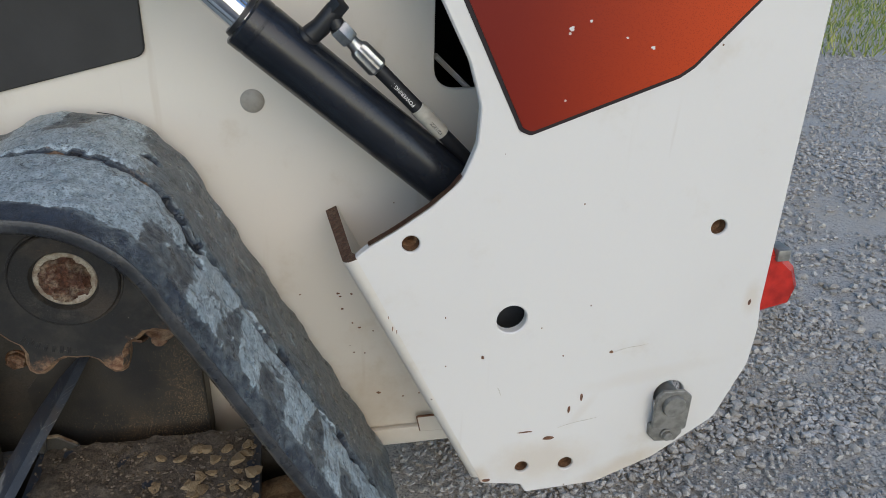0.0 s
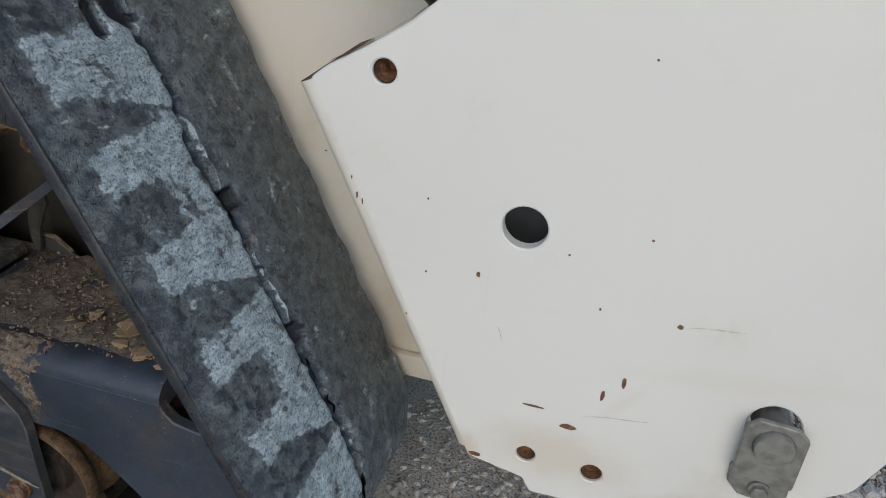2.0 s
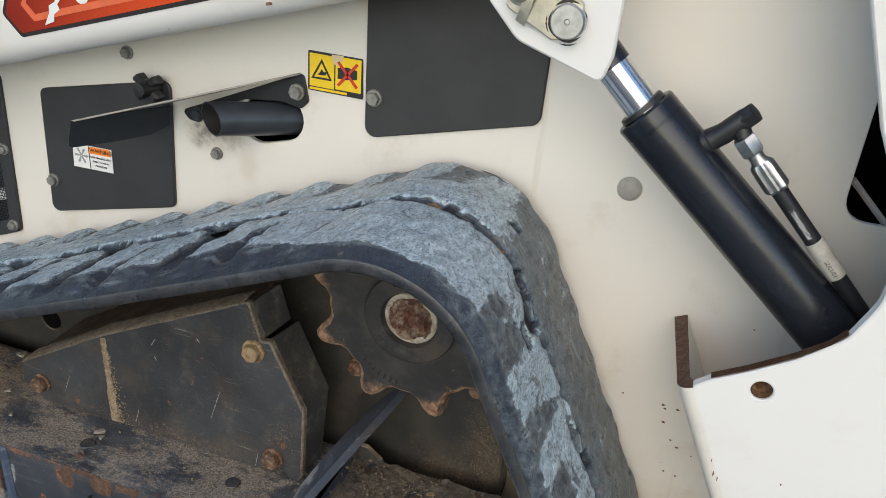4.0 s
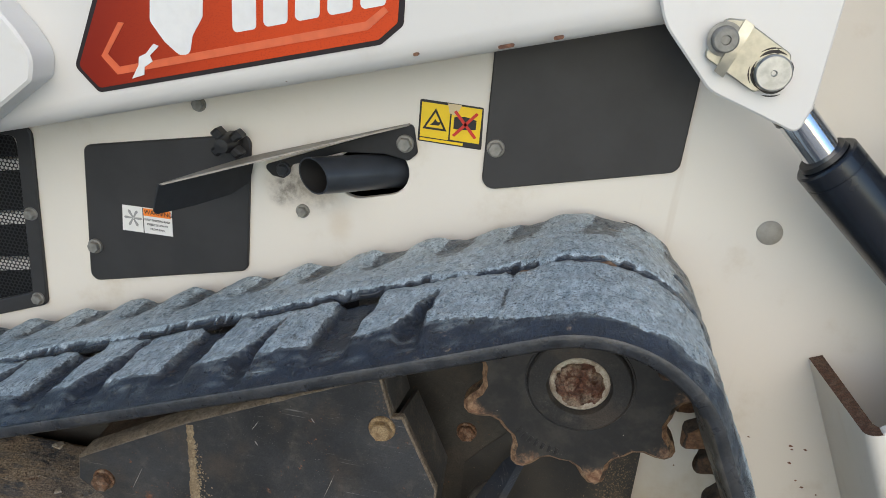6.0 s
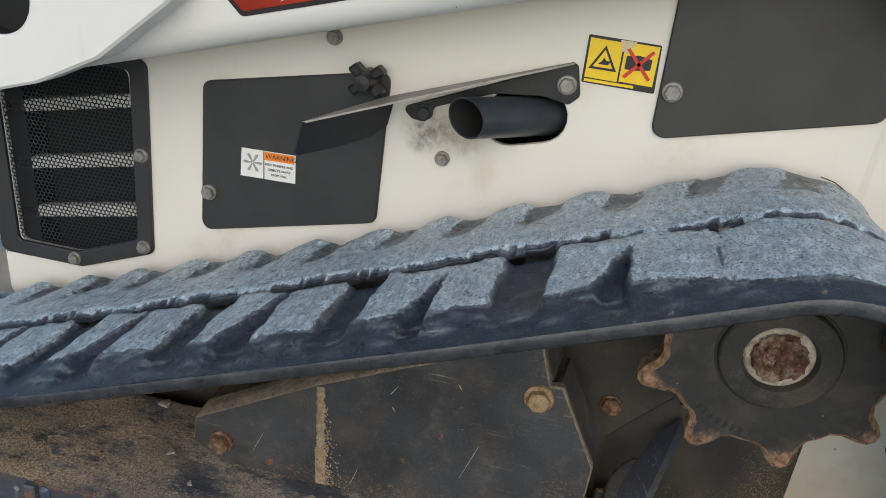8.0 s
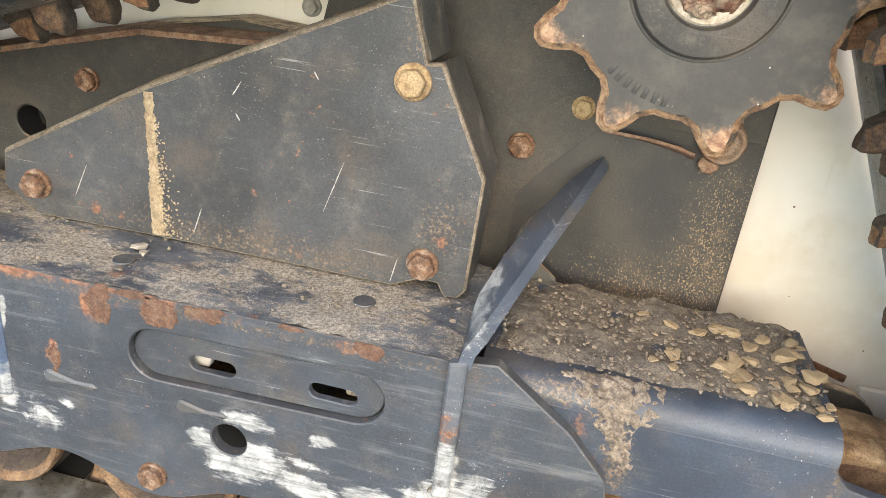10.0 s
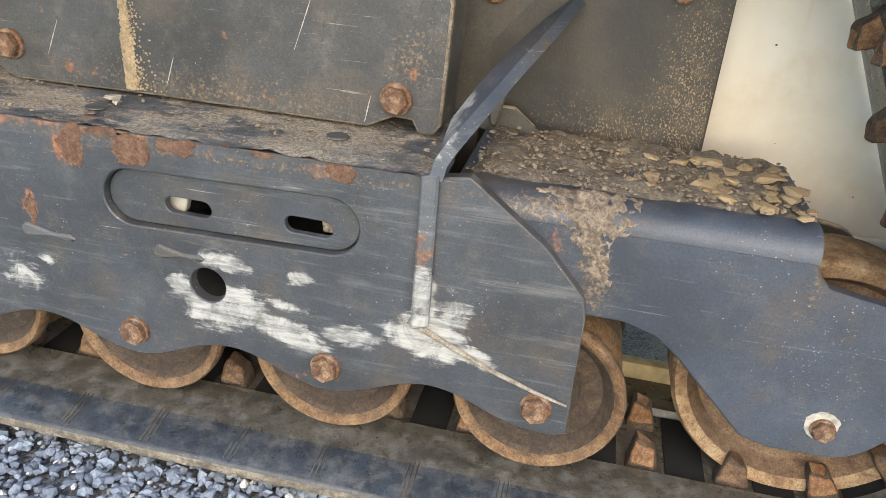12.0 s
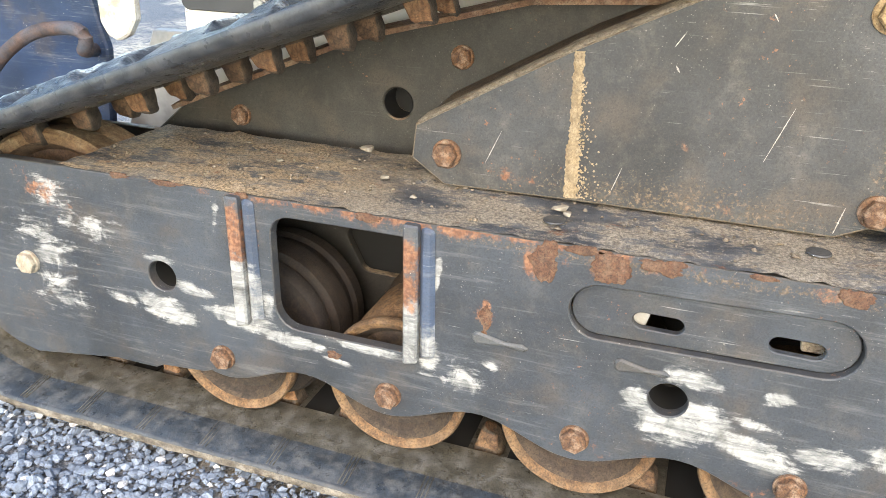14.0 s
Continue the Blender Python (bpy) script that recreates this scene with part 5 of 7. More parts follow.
def make_sprocket():
    teeth, phase = 9, 166
    pts = []
    for k in range(teeth):
        a = phase + 40 * k
        for da, r in ((-20, 0.104), (-14, 0.1035), (-9.5, 0.109), (-6.5, 0.121), (-3.5, 0.130), (0, 0.1325), (3.5, 0.130), (6.5, 0.121), (9.5, 0.109), (14, 0.1035)):
            t = radians(a + da)
            pts.append((SPROCKET.x + r * math.cos(t), SPROCKET.y + r * math.sin(t)))
    k = Mat("sprocket_iron", (0.028, 0.028, 0.027), 0.5)
    near = k.spot((SPROCKET.x, 0.09, SPROCKET.y), (0.142, 0.5, 0.142))
    c = k.mix(k.ramp(k.noise(30, 8, 0.7), 0.4, 0.75), (0.017, 0.017, 0.017), (0.048, 0.044, 0.038))
    c = k.mix(k.math("MULTIPLY", k.math("LESS_THAN", k.voronoi(120), 0.09), k.ramp(k.noise(14, 3), 0.52, 0.6)), c, (0.4, 0.36, 0.3))
    rusty = k.mix(k.ramp(k.noise(140, 9, 0.72), 0.35, 0.68), (0.13, 0.058, 0.03), (0.36, 0.23, 0.14))
    edge = k.ramp(k.math("ADD", near, k.math("MULTIPLY", k.noise(26, 10, 0.74), 0.70)), 0.61, 0.48)
    k.paint(k.mix(edge, c, rusty)).bump(k.noise(160, 8, 0.7), 0.3, 0.0015)
    bm = plate(pts, 0.086, 0.112, (), 0.0058, mats=(0, 1))
    wheel = part("sprocket", bm, (k.m, TOOTH_RUST), loader, "black cast drive sprocket with rust-worn teeth")
    hub = lathe([(0.0585, 0.001), (0.0575, -0.0008), (0.0555, -0.0008), (0.0548, -0.0045), (0.0530, -0.0062), (0.050, -0.0065), (0.0345, -0.0065), (0.0328, -0.004), (0.0325, 0.008), (0.0, 0.008)], (SPROCKET.x, 0.086, SPROCKET.y), 48, close=False)
    part("hub", hub, CAST, wheel)
    cap = lathe([(0.0323, 0.0), (0.0323, -0.007), (0.030, -0.009), (0.024, -0.008), (0.0, -0.008)], (SPROCKET.x, 0.0935, SPROCKET.y), 40, close=False)
    part("axle_end", cap, rust_metal("pale_primer", (0.44, 0.40, 0.32), (0.58, 0.53, 0.44), (0.17, 0.09, 0.05), 0.75, 45), wheel, "pale primed axle end")
    nut = lathe([(0.0258, -0.0075), (0.0255, -0.010), (0.021, -0.0145), (0.016, -0.0155), (0.011, -0.0145), (0.006, -0.0155), (0.0, -0.0125)], (SPROCKET.x, 0.0935, SPROCKET.y), 26, close=False)
    bmesh.ops.subdivide_edges(nut, edges=nut.edges[:], cuts=2, use_grid_fill=True)
    for v in nut.verts:
        v.co += Vector((noise.noise(v.co * 150), 1.6 * noise.noise(v.co * 130 + Vector((7, 0, 0))), noise.noise(v.co * 150 + Vector((0, 9, 0))))) * 0.0036 + Vector((noise.noise(v.co * 420), 1.4 * noise.noise(v.co * 380 + Vector((1, 5, 0))), noise.noise(v.co * 420 + Vector((0, 3, 8))))) * 0.0016
    part("axle_nut", nut, rust_metal("axle_rust", (0.05, 0.020, 0.013), (0.17, 0.066, 0.036), (0.50, 0.42, 0.31), 0.5, 60), wheel, "dark rusted axle nut")
    for i in range(7):  # raised casting number, unreadable
        t = radians(232 + i * 5.0)
        x, z = SPROCKET.x + 0.090 * math.cos(t), SPROCKET.y + 0.090 * math.sin(t)
        b = block(-0.002, 0.002, -0.0012, 0.001, -0.0045, 0.0045, 0.0005)
        ob = part("cast_mark", b, CAST, wheel)
        ob.matrix_basis = pose(x, 0.0865, z, 0, -math.degrees(t) + 90, 0)
    # final drive housing behind
    part("drive_housing", lathe([(0.088, 0.0), (0.092, 0.02), (0.092, 0.12)], (SPROCKET.x, 0.113, SPROCKET.y), 40), CAST, loader, "black drive motor housing")


make_sprocket()


def roller_mesh():
    p = [(0.0, 0.004), (0.020, 0.004), (0.022, 0.012), (0.036, 0.012), (0.038, 0.022), (0.058, 0.019), (0.068, 0.006), (0.0735, 0.001), (0.0765, 0.0), (0.0785, 0.003), (0.0785, 0.014), (0.072, 0.022), (0.0655, 0.027), (0.0655, 0.036), (0.070, 0.042), (0.075, 0.058)]
    full = p + [(r, 0.170 - h) for r, h in p[::-1]]
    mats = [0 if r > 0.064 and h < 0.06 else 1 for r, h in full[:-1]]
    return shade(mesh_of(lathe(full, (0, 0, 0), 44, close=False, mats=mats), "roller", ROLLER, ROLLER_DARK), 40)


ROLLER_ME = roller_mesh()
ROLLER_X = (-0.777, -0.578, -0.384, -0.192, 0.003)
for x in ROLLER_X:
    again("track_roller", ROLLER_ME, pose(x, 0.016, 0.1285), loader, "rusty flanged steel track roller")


def make_guide_drum():
    """Greasy ringed drum of the first roller, seen through the frame's window."""
    p = [(0.060, 0.0), (0.086, 0.002), (0.090, 0.008), (0.090, 0.018), (0.084, 0.021), (0.084, 0.028), (0.093, 0.032), (0.095, 0.038), (0.095, 0.060), (0.091, 0.064), (0.088, 0.070), (0.088, 0.078), (0.093, 0.082), (0.093, 0.098), (0.070, 0.104)]
    part("guide_drum", lathe(p, (-0.768, 0.052, 0.137), 52), GREASE_IRON, loader, "dark greasy ringed drum of a track roller")


make_guide_drum()

IDLER_RIM = rust_metal("idler_rim", (0.11, 0.060, 0.030), (0.32, 0.20, 0.105), (0.44, 0.33, 0.20), 0.55, 42)
IDLER_WEB = rust_metal("idler_web", (0.060, 0.034, 0.020), (0.20, 0.118, 0.066), (0.30, 0.21, 0.13), 0.35, 34)


def make_idlers():
    for c, r, name in ((IDLER_F, R_F - 0.002, "front_idler"), (IDLER_R, R_R + 0.004, "rear_idler")):
        p = [(0.0, 0.0), (r * 0.45, 0.0), (r * 0.5, 0.008), (r * 0.80, 0.010), (r * 0.88, -0.006), (r * 0.97, -0.010), (r, -0.004), (r, 0.020), (r * 0.985, 0.027)]
        full = p + [(q, 0.054 - h) for q, h in p[::-1]]
        part(name, lathe(full, (c.x, MID_Y - 0.027, c.y), 56, close=False, mats=[0 if q > r * 0.87 else 1 for q, h in full[:-1]]), (IDLER_RIM, IDLER_WEB), loader, "large rust-brown steel idler wheel")


make_idlers()

# -- roller frame --
FRAME_TOP_Z = 0.328


def frame_outline():
    top = [(-0.075, 0.333), (-0.108, 0.3285), (-0.960, 0.3285)]
    nose = [(IDLER_F.x + 0.128 * math.cos(radians(a)), 0.200 + 0.128 * math.sin(radians(a))) for a in range(95, 271, 12)]
    low = []
    x = -0.93
    n = 84
    for i in range(n + 1):
        u = -0.93 + (0.0 + 0.93) * i / n
        # the lower edge hangs round each axle bolt and rises between the rollers
        z = 0.1165 - 0.0135 * math.cos(2 * math.pi * (u - ROLLER_X[4]) / 0.1945)
        if u < -0.80:
            z = min(z, 0.103 - 0.008 * min(1, (-0.80 - u) / 0.1))
        if u < -0.87:
            z = 0.092
        low.append((u, z))
    tail_end = [(0.020, 0.102), (0.033, 0.107), (0.0315, 0.160), (0.0315, 0.224), (0.027, 0.244), (-0.008, 0.283)]
    return [q for q in top + nose + low + tail_end]


WINDOW = rounded([(-0.706, 0.310), (-0.560, 0.310), (-0.560, 0.184), (-0.706, 0.184)], [0.022, 0.002, 0.002, 0.026])
RECESS = obround(-0.283, 0.2695, 0.238, 0.053, 1)
FRAME_HOLES = (WINDOW, RECESS, circle(-0.306, 0.193, 0.0172, 26), circle(-0.847, 0.2165, 0.0178, 26))
frame_ob = part("roller_frame", plate(frame_outline(), 0.001, 0.013, FRAME_HOLES, 0.0012, mats=(0, 1)), (FRAME, FRAME_RIM), loader, "dark steel track frame with pale scuffs and rust")


WELD_GREY = dark_steel("weld_metal", (0.060, 0.063, 0.066), rust=0.25, dust=0.4, seed=3.0)


def make_frame():
    # top deck, caked with mud
    bm = bmesh.new()
    nx, ny = 120, 14
    vs = []
    for j in range(ny + 1):
        y = 0.0 + 0.185 * j / ny
        row = []
        for i in range(nx + 1):
            x = -0.965 + (0.965 - 0.108) * i / nx
            z = FRAME_TOP_Z + 0.001 + 0.004 * max(0.0, noise.noise((x * 18, y * 30, 2))) + 0.004 * max(0.0, noise.noise((x * 60, y * 60, 4)))
            row.append(bm.verts.new((x, y, z)))
        vs.append(row)
    for j in range(ny):
        for i in range(nx):
            bm.faces.new((vs[j][i], vs[j][i + 1], vs[j + 1][i + 1], vs[j + 1][i]))
    part("top_deck", bm, FRAME_TOP, frame_ob, "mud-caked top of the frame", 60)
    part("deck_plate", block(-0.965, -0.108, 0.0135, 0.185, FRAME_TOP_Z - 0.014, FRAME_TOP_Z - 0.001, 0.001), FRAME_TOP, frame_ob)
    part("inner_web", plate([(-1.10, 0.32), (-0.10, 0.32), (-0.10, 0.055), (-1.05, 0.055)], 0.188, 0.198, (rounded([(-0.722, 0.228), (-0.56, 0.226), (-0.56, 0.166), (-0.692, 0.168)], 0.014), obround(-0.30, 0.235, 0.10, 0.04)), 0.001), INNER, frame_ob)
    # added near-black sheet: the shade behind the window put into colour
    part("dark_window_sheet", plate([(-0.75, 0.25), (-0.53, 0.25), (-0.53, 0.14), (-0.75, 0.14)], 0.2005, 0.2065, (), 0.0), VOID, frame_ob)
    # recessed plate behind the long oval
    part("slot_plate", plate(obround(-0.283, 0.2698, 0.2356, 0.0512, 1), 0.0085, 0.016, (obround(-0.3245, 0.2640, 0.044, 0.0155, -1), obround(-0.2120, 0.2640, 0.044, 0.0155, -1)), 0.001), FRAME, frame_ob, "recessed plate with two oval slots")
    part("slot_nut", plate(rounded([(-0.352, 0.252), (-0.3355, 0.252), (-0.3325, 0.264), (-0.3355, 0.278), (-0.352, 0.278)], 0.002), 0.022, 0.030, (), 0.001), PLUG, frame_ob, "pale worn nut behind the slot")
    part("slot_nut", plate(rounded([(-0.206, 0.252), (-0.186, 0.252), (-0.186, 0.278), (-0.209, 0.276)], 0.003), 0.028, 0.036, (), 0.001), CRUST, frame_ob, "dirty nut behind the slot")
    # two upright ribs beside the window, and the one that carries the brace
    for x, z0, z1 in ((-0.744, 0.178, 0.3265), (-0.552, 0.176, 0.3265)):
        bm = plate(rounded([(x - 0.0075, z0), (x + 0.0075, z0 + 0.004), (x + 0.0075, z1), (x - 0.0075, z1)], 0.002), -0.008, 0.0012, (), 0.002)
        part("rib", bm, RIB, frame_ob, "rusty upright rib with worn paint")
        part("rib_cheek", plate(rounded([(x + 0.0080, z0 + 0.006), (x + 0.024, z0 + 0.01), (x + 0.022, z1 - 0.004), (x + 0.0080, z1 - 0.002)], 0.005), -0.004, 0.0012, (), 0.004), CHEEK, frame_ob)
    part("rib", plate(rounded([(-0.1135, 0.190), (-0.0985, 0.196), (-0.0985, 0.335), (-0.1135, 0.331)], 0.002), -0.008, 0.0012, (), 0.002), RIB, frame_ob, "upright rib with worn paint")
    weld = tube([(-0.1165, -0.0005, 0.196), (-0.080, -0.0005, 0.178), (-0.040, -0.0005, 0.160), (0.0, -0.0005, 0.146), (0.029, -0.0005, 0.138)], [0.0034, 0.0026, 0.0022, 0.0018, 0.001], 8)
    part("weld_seam", weld, rust_metal("pale_weld", (0.16, 0.13, 0.10), (0.40, 0.36, 0.29), (0.50, 0.46, 0.40), 0.4, 60), frame_ob, "pale rubbed weld seam")
    # raised weld blobs on the plate
    for x, z, l, a in ((-0.484, 0.2195, 0.052, -3), (-0.350, 0.2205, 0.046, -2)):
        head, tail_w = 0.0068, 0.0036
        drop = [(head * math.cos(t), head * math.sin(t)) for t in [radians(60 + 24 * i) for i in range(11)]] + [(l * 0.5, -tail_w * 0.55), (l * 0.82, -tail_w), (l * 0.95, 0.0), (l * 0.82, tail_w), (l * 0.5, tail_w * 0.6)]
        c, w = math.cos(radians(a)), math.sin(radians(a))
        part("weld_bead", plate(rounded([(x + u * c - q * w, z + u * w + q * c) for u, q in drop], 0.001, 2), -0.0022, 0.0012, (), 0.0020), WELD_GREY, frame_ob, "grey drop of weld metal")
    # flaked rust where the paint has burst off below the top edge
    for i, (x, z, w, h) in enumerate(((-0.4265, 0.308, 0.026, 0.036), (-0.3705, 0.314, 0.034, 0.030), (-0.327, 0.322, 0.040, 0.015), (-0.395, 0.3255, 0.034, 0.008), (-0.182, 0.321, 0.026, 0.016), (-0.478, 0.243, 0.011, 0.024), (-0.4795, 0.2245, 0.006, 0.008),
                                      (-0.885, 0.3275, 0.030, 0.007), (-0.826, 0.327, 0.040, 0.006), (-0.735, 0.3265, 0.016, 0.007), (-0.60, 0.324, 0.024, 0.010), (-0.64, 0.163, 0.014, 0.010), (-0.25, 0.326, 0.02, 0.005))):
        part("rust_flake", plate(blob(x, z, w, h, i * 1.7, 0.30, 40), 0.0001, 0.0014, (), 0.0007), RUST_FLAKE, frame_ob, "flaking orange rust")
    for i, x in enumerate(ROLLER_X):
        bolt(BOLT_RUST, x, 0.001, 0.130, frame_ob, "rusty hexagon bolt", 13 * i)
    bolt(BOLT_PALE, -1.036, 0.001, 0.201, frame_ob, "pale rubbed hexagon bolt", 10)
    # added near-black cups give the two holes their deep shade
    for x, z in ((-0.306, 0.193), (-0.847, 0.2165)):
        part("dark_hole_cup", lathe([(0.0182, 0.0), (0.0182, 0.040), (0.0, 0.040)], (x, 0.0128, z), 24, close=False), VOID, frame_ob)
    # painted plugs in the deck
    for x, y in ((-0.43, 0.045), (-0.205, 0.060)):
        part("deck_plug", lathe([(0.0105, 0.0), (0.0098, 0.0012), (0.006, 0.0018), (0.0, 0.0018)], (x, y, FRAME_TOP_Z + 0.0035), 18, "z", close=False), FRAME_RIM, frame_ob, "dark painted plug")


make_frame()


def make_brace():
    # flat bar that rises from the rib, bends back and reaches the inner plate
    rows = []
    for x, z, y0, w, back in ((-0.107, 0.330, -0.006, 0.046, 0.0), (-0.104, 0.345, -0.006, 0.056, 0.004), (-0.095, 0.361, -0.003, 0.064, 0.010), (-0.078, 0.382, 0.045, 0.060, 0.014), (-0.060, 0.405, 0.095, 0.056, 0.014), (-0.038, 0.431, 0.156, 0.040, 0.010), (-0.020, 0.455, 0.206, 0.010, 0.0)):
        rows.append([(x, y0, z), (x - back * 0.5, y0 + w / 2, z), (x - back, y0 + w, z)])
    part("brace", sheet(rows, 0.011), BRACE, loader, "dark bent steel brace with rubbed paint")
    part("brace_tab", plate(rounded([(-0.10, 0.318), (-0.10, 0.345), (-0.065, 0.345), (-0.03, 0.318)], 0.006), 0.186, 0.192), INNER, loader)


make_brace()


def make_idler_arm():
    y0 = 0.014
    outline = [(-0.09, 0.300), (0.197, 0.300), (0.199, 0.292), (0.210, 0.281), (0.230, 0.277)]
    outline += [(IDLER_R.x + 0.003 + 0.0600 * math.cos(radians(a)) * 1.0, 0.2005 + 0.0755 * math.sin(radians(a))) for a in range(72, -100, -10)]
    outline += [(0.205, 0.1245), (0.178, 0.131), (0.113, 0.196), (0.092, 0.213), (0.062, 0.222), (-0.09, 0.222)]
    bm = plate(outline, y0, y0 + 0.012, (), 0.0015)
    # rounded top edge, and the dirty top face
    n = 8
    prof = [(y0, 0.300)] + [(y0 + 0.024 - 0.024 * math.cos(radians(90 * i / n)), 0.300 + 0.022 * math.sin(radians(90 * i / n))) for i in range(n + 1)] + [(0.190, 0.322), (0.190, 0.31), (y0 + 0.012, 0.29), (y0 + 0.012, 0.30)]
    ends = [[bm.verts.new((x, y, z)) for y, z in prof] for x in (-0.09, 0.197)]
    for i in range(len(prof)):
        j = (i + 1) % len(prof)
        bm.faces.new((ends[0][i], ends[0][j], ends[1][j], ends[1][i]))
    for e in ends:
        bm.faces.new(e)
    arm = part("idler_arm", bm, ARM, loader, "dark painted rear idler arm with mud on top", 40)
    part("far_cheek", plate(outline, 0.178, 0.190, (), 0.001), INNER, arm)
    part("pin_recess", plate(blob(0.238, 0.1575, 0.0275, 0.0275, 3.0, 0.10), y0 - 0.0006, y0 + 0.001, (), 0.0), plain("rubbed_ring", (0.38, 0.36, 0.32), 0.6, 0, 0.6, 140, 0.4), arm, "pale rubbed ring")
    bolt(BOLT_RUST, 0.239, y0 - 0.0008, 0.1545, arm, "rusty bolt", 20, 0.72)
    # mud bank
    bm = bmesh.new()
    nx, ny = 60, 26
    vs = []
    for j in range(ny + 1):
        row = []
        for i in range(nx + 1):
            x, y = -0.088 + 0.284 * i / nx, 0.034 + 0.154 * j / ny
            edge = min(1, (y - 0.034) / 0.03, i / 3, (nx - i) / 4)
            z = 0.3195 + max(0, edge) * (0.0058 + 0.005 * noise.noise((x * 25, y * 25, 1)) + 0.0035 * noise.noise((x * 80, y * 80, 3)))
            row.append(bm.verts.new((x, y, z)))
        vs.append(row)
    for j in range(ny):
        for i in range(nx):
            bm.faces.new((vs[j][i], vs[j][i + 1], vs[j + 1][i + 1], vs[j + 1][i]))
    part("mud_bank", bm, CLOD_BED, arm, "dried brown mud", 60)
    return arm


def make_spill():
    """Grainy dirt that has run over the arm's bend and down its face."""
    bm = bmesh.new()
    vs, n, k = [], 60, 40
    for j in range(n + 1):
        t = j / n
        if t < 0.35:
            a = radians(90 - 90 * t / 0.35)
            y, z, ny, nz = 0.038 - 0.024 * math.cos(a) * 1.0, 0.300 + 0.022 * math.sin(a), -math.cos(a), math.sin(a)
        else:
            y, z, ny, nz = 0.014, 0.300 - 0.052 * (t - 0.35) / 0.65, -1.0, 0.0
        mid = 0.018 + 0.020 * t + 0.006 * noise.noise((t * 5, 2, 0))
        half = (0.046 - 0.034 * min(1.0, t / 0.6)) * (1 + 0.4 * noise.noise((t * 6, 7, 0)) + 0.12 * noise.noise((t * 30, 2, 0)))
        row = []
        for i in range(k + 1):
            u = 2 * i / k - 1
            x = mid + u * half
            q = 1.15 - 1.3 * abs(u) ** 1.5 - 0.5 * max(0.0, t - 0.55) / 0.45
            h = 0.0030 * (q + 1.3 * noise.noise((x * 130, z * 130 + y * 90, 1)) + 0.9 * noise.noise((x * 330, z * 330 + y * 200, 4))) - 0.0008
            row.append(bm.verts.new((x, y + ny * h, z + nz * h)))
        vs.append(row)
    for j in range(n):
        for i in range(k):
            bm.faces.new((vs[j][i], vs[j][i + 1], vs[j + 1][i + 1], vs[j + 1][i]))
    part("dirt_spill", bm, SPILL, arm_thing, "grainy dirt run over the bend", 60)


CLOD_BED = rust_metal("mud_bed", (0.050, 0.044, 0.038), (0.20, 0.172, 0.140), (0.33, 0.28, 0.21), 0.35, 75)
SPILL = rust_metal("grainy_spill", (0.060, 0.048, 0.038), (0.25, 0.195, 0.145), (0.40, 0.33, 0.25), 0.4, 85)
arm_thing = make_idler_arm()
make_spill()


DECK_STONE = plain("pale_stone", (0.30, 0.265, 0.215), 0.8, 0, 0.3, 120, 0.4)


def make_clods():
    rng = random.Random(12)
    shapes = []
    for n in range(5):
        bm = bmesh.new()
        pts = [Vector((rng.gauss(0, 1), rng.gauss(0, 1), rng.gauss(0, 1))).normalized() * rng.uniform(0.7, 1.15) for _ in range(16)]
        for q in pts:
            bm.verts.new((q.x, q.y, max(-0.30, min(0.30, q.z * 0.6))))
        bmesh.ops.convex_hull(bm, input=bm.verts[:])
        bmesh.ops.delete(bm, geom=[v for v in bm.verts if not v.link_faces], context="VERTS")
        bmesh.ops.bevel(bm, geom=bm.edges[:], offset=0.035, segments=1, affect="EDGES")
        for v in bm.verts:
            v.co *= 1 + 0.12 * noise.noise(v.co * 3 + Vector((n, 0, 0)))
        shapes.append(mesh_of(bm, "mud_clod", CLOD))
    for i in range(56):
        x = 0.0 + 0.195 * rng.random() ** 0.6
        y = 0.038 + 0.125 * rng.random()
        r = 0.0022 + 0.0085 * rng.random() ** 2.2
        if i < 14:
            x, y, r = 0.080 + 0.110 * rng.random(), 0.042 + 0.12 * rng.random(), rng.uniform(0.0060, 0.0105)
        ob = new("mud_clod", shapes[i % 5])
        ob.matrix_basis = pose(x, y, 0.3256 + r * 0.16, rng.uniform(-8, 8), rng.uniform(-8, 8), rng.uniform(0, 360)) @ Matrix.Diagonal((r * 1.3, r * 1.05, r, 1))
        tagged(ob, "dry tan mud clod on the idler arm", "mud clod", "mud clods on the idler arm")
    for x, y, r in ((-0.677, 0.172, 0.011), (-0.62, 0.09, 0.007), (-0.43, 0.07, 0.009), (-0.42, 0.062, 0.006), (-0.5, 0.12, 0.005), (-0.57, 0.05, 0.005), (-0.75, 0.10, 0.005)):
        me = shapes[int(-x * 100) % 5].copy()
        me.materials.clear()
        me.materials.append(DECK_STONE)
        ob = new("stone", me)
        ob.matrix_basis = pose(x, y, FRAME_TOP_Z + 0.003 + r * 0.4, 0, 0, x * 900) @ Matrix.Diagonal((r, r, r, 1))
        tagged(ob, "small pale stone lying on the track frame", "stone", "stones on the track frame")
    rg = np.random.default_rng(8)
    n1, n2 = 1500, 500
    p1 = np.column_stack([rg.uniform(-0.085, 0.194, n1), rg.uniform(0.035, 0.185, n1), np.full(n1, 0.3265)])
    p2 = np.column_stack([rg.uniform(-0.96, -0.12, n2), rg.uniform(0.01, 0.182, n2) ** 1.0, np.full(n2, FRAME_TOP_Z + 0.003)])
    sz = 0.0006 + 0.0026 * rg.random(n1 + n2) ** 3
    scatter("dirt_crumbs", np.concatenate([p1, p2]), sz, CRUST, "loose brown dirt crumbs on the track frame", "dirt")


make_clods()


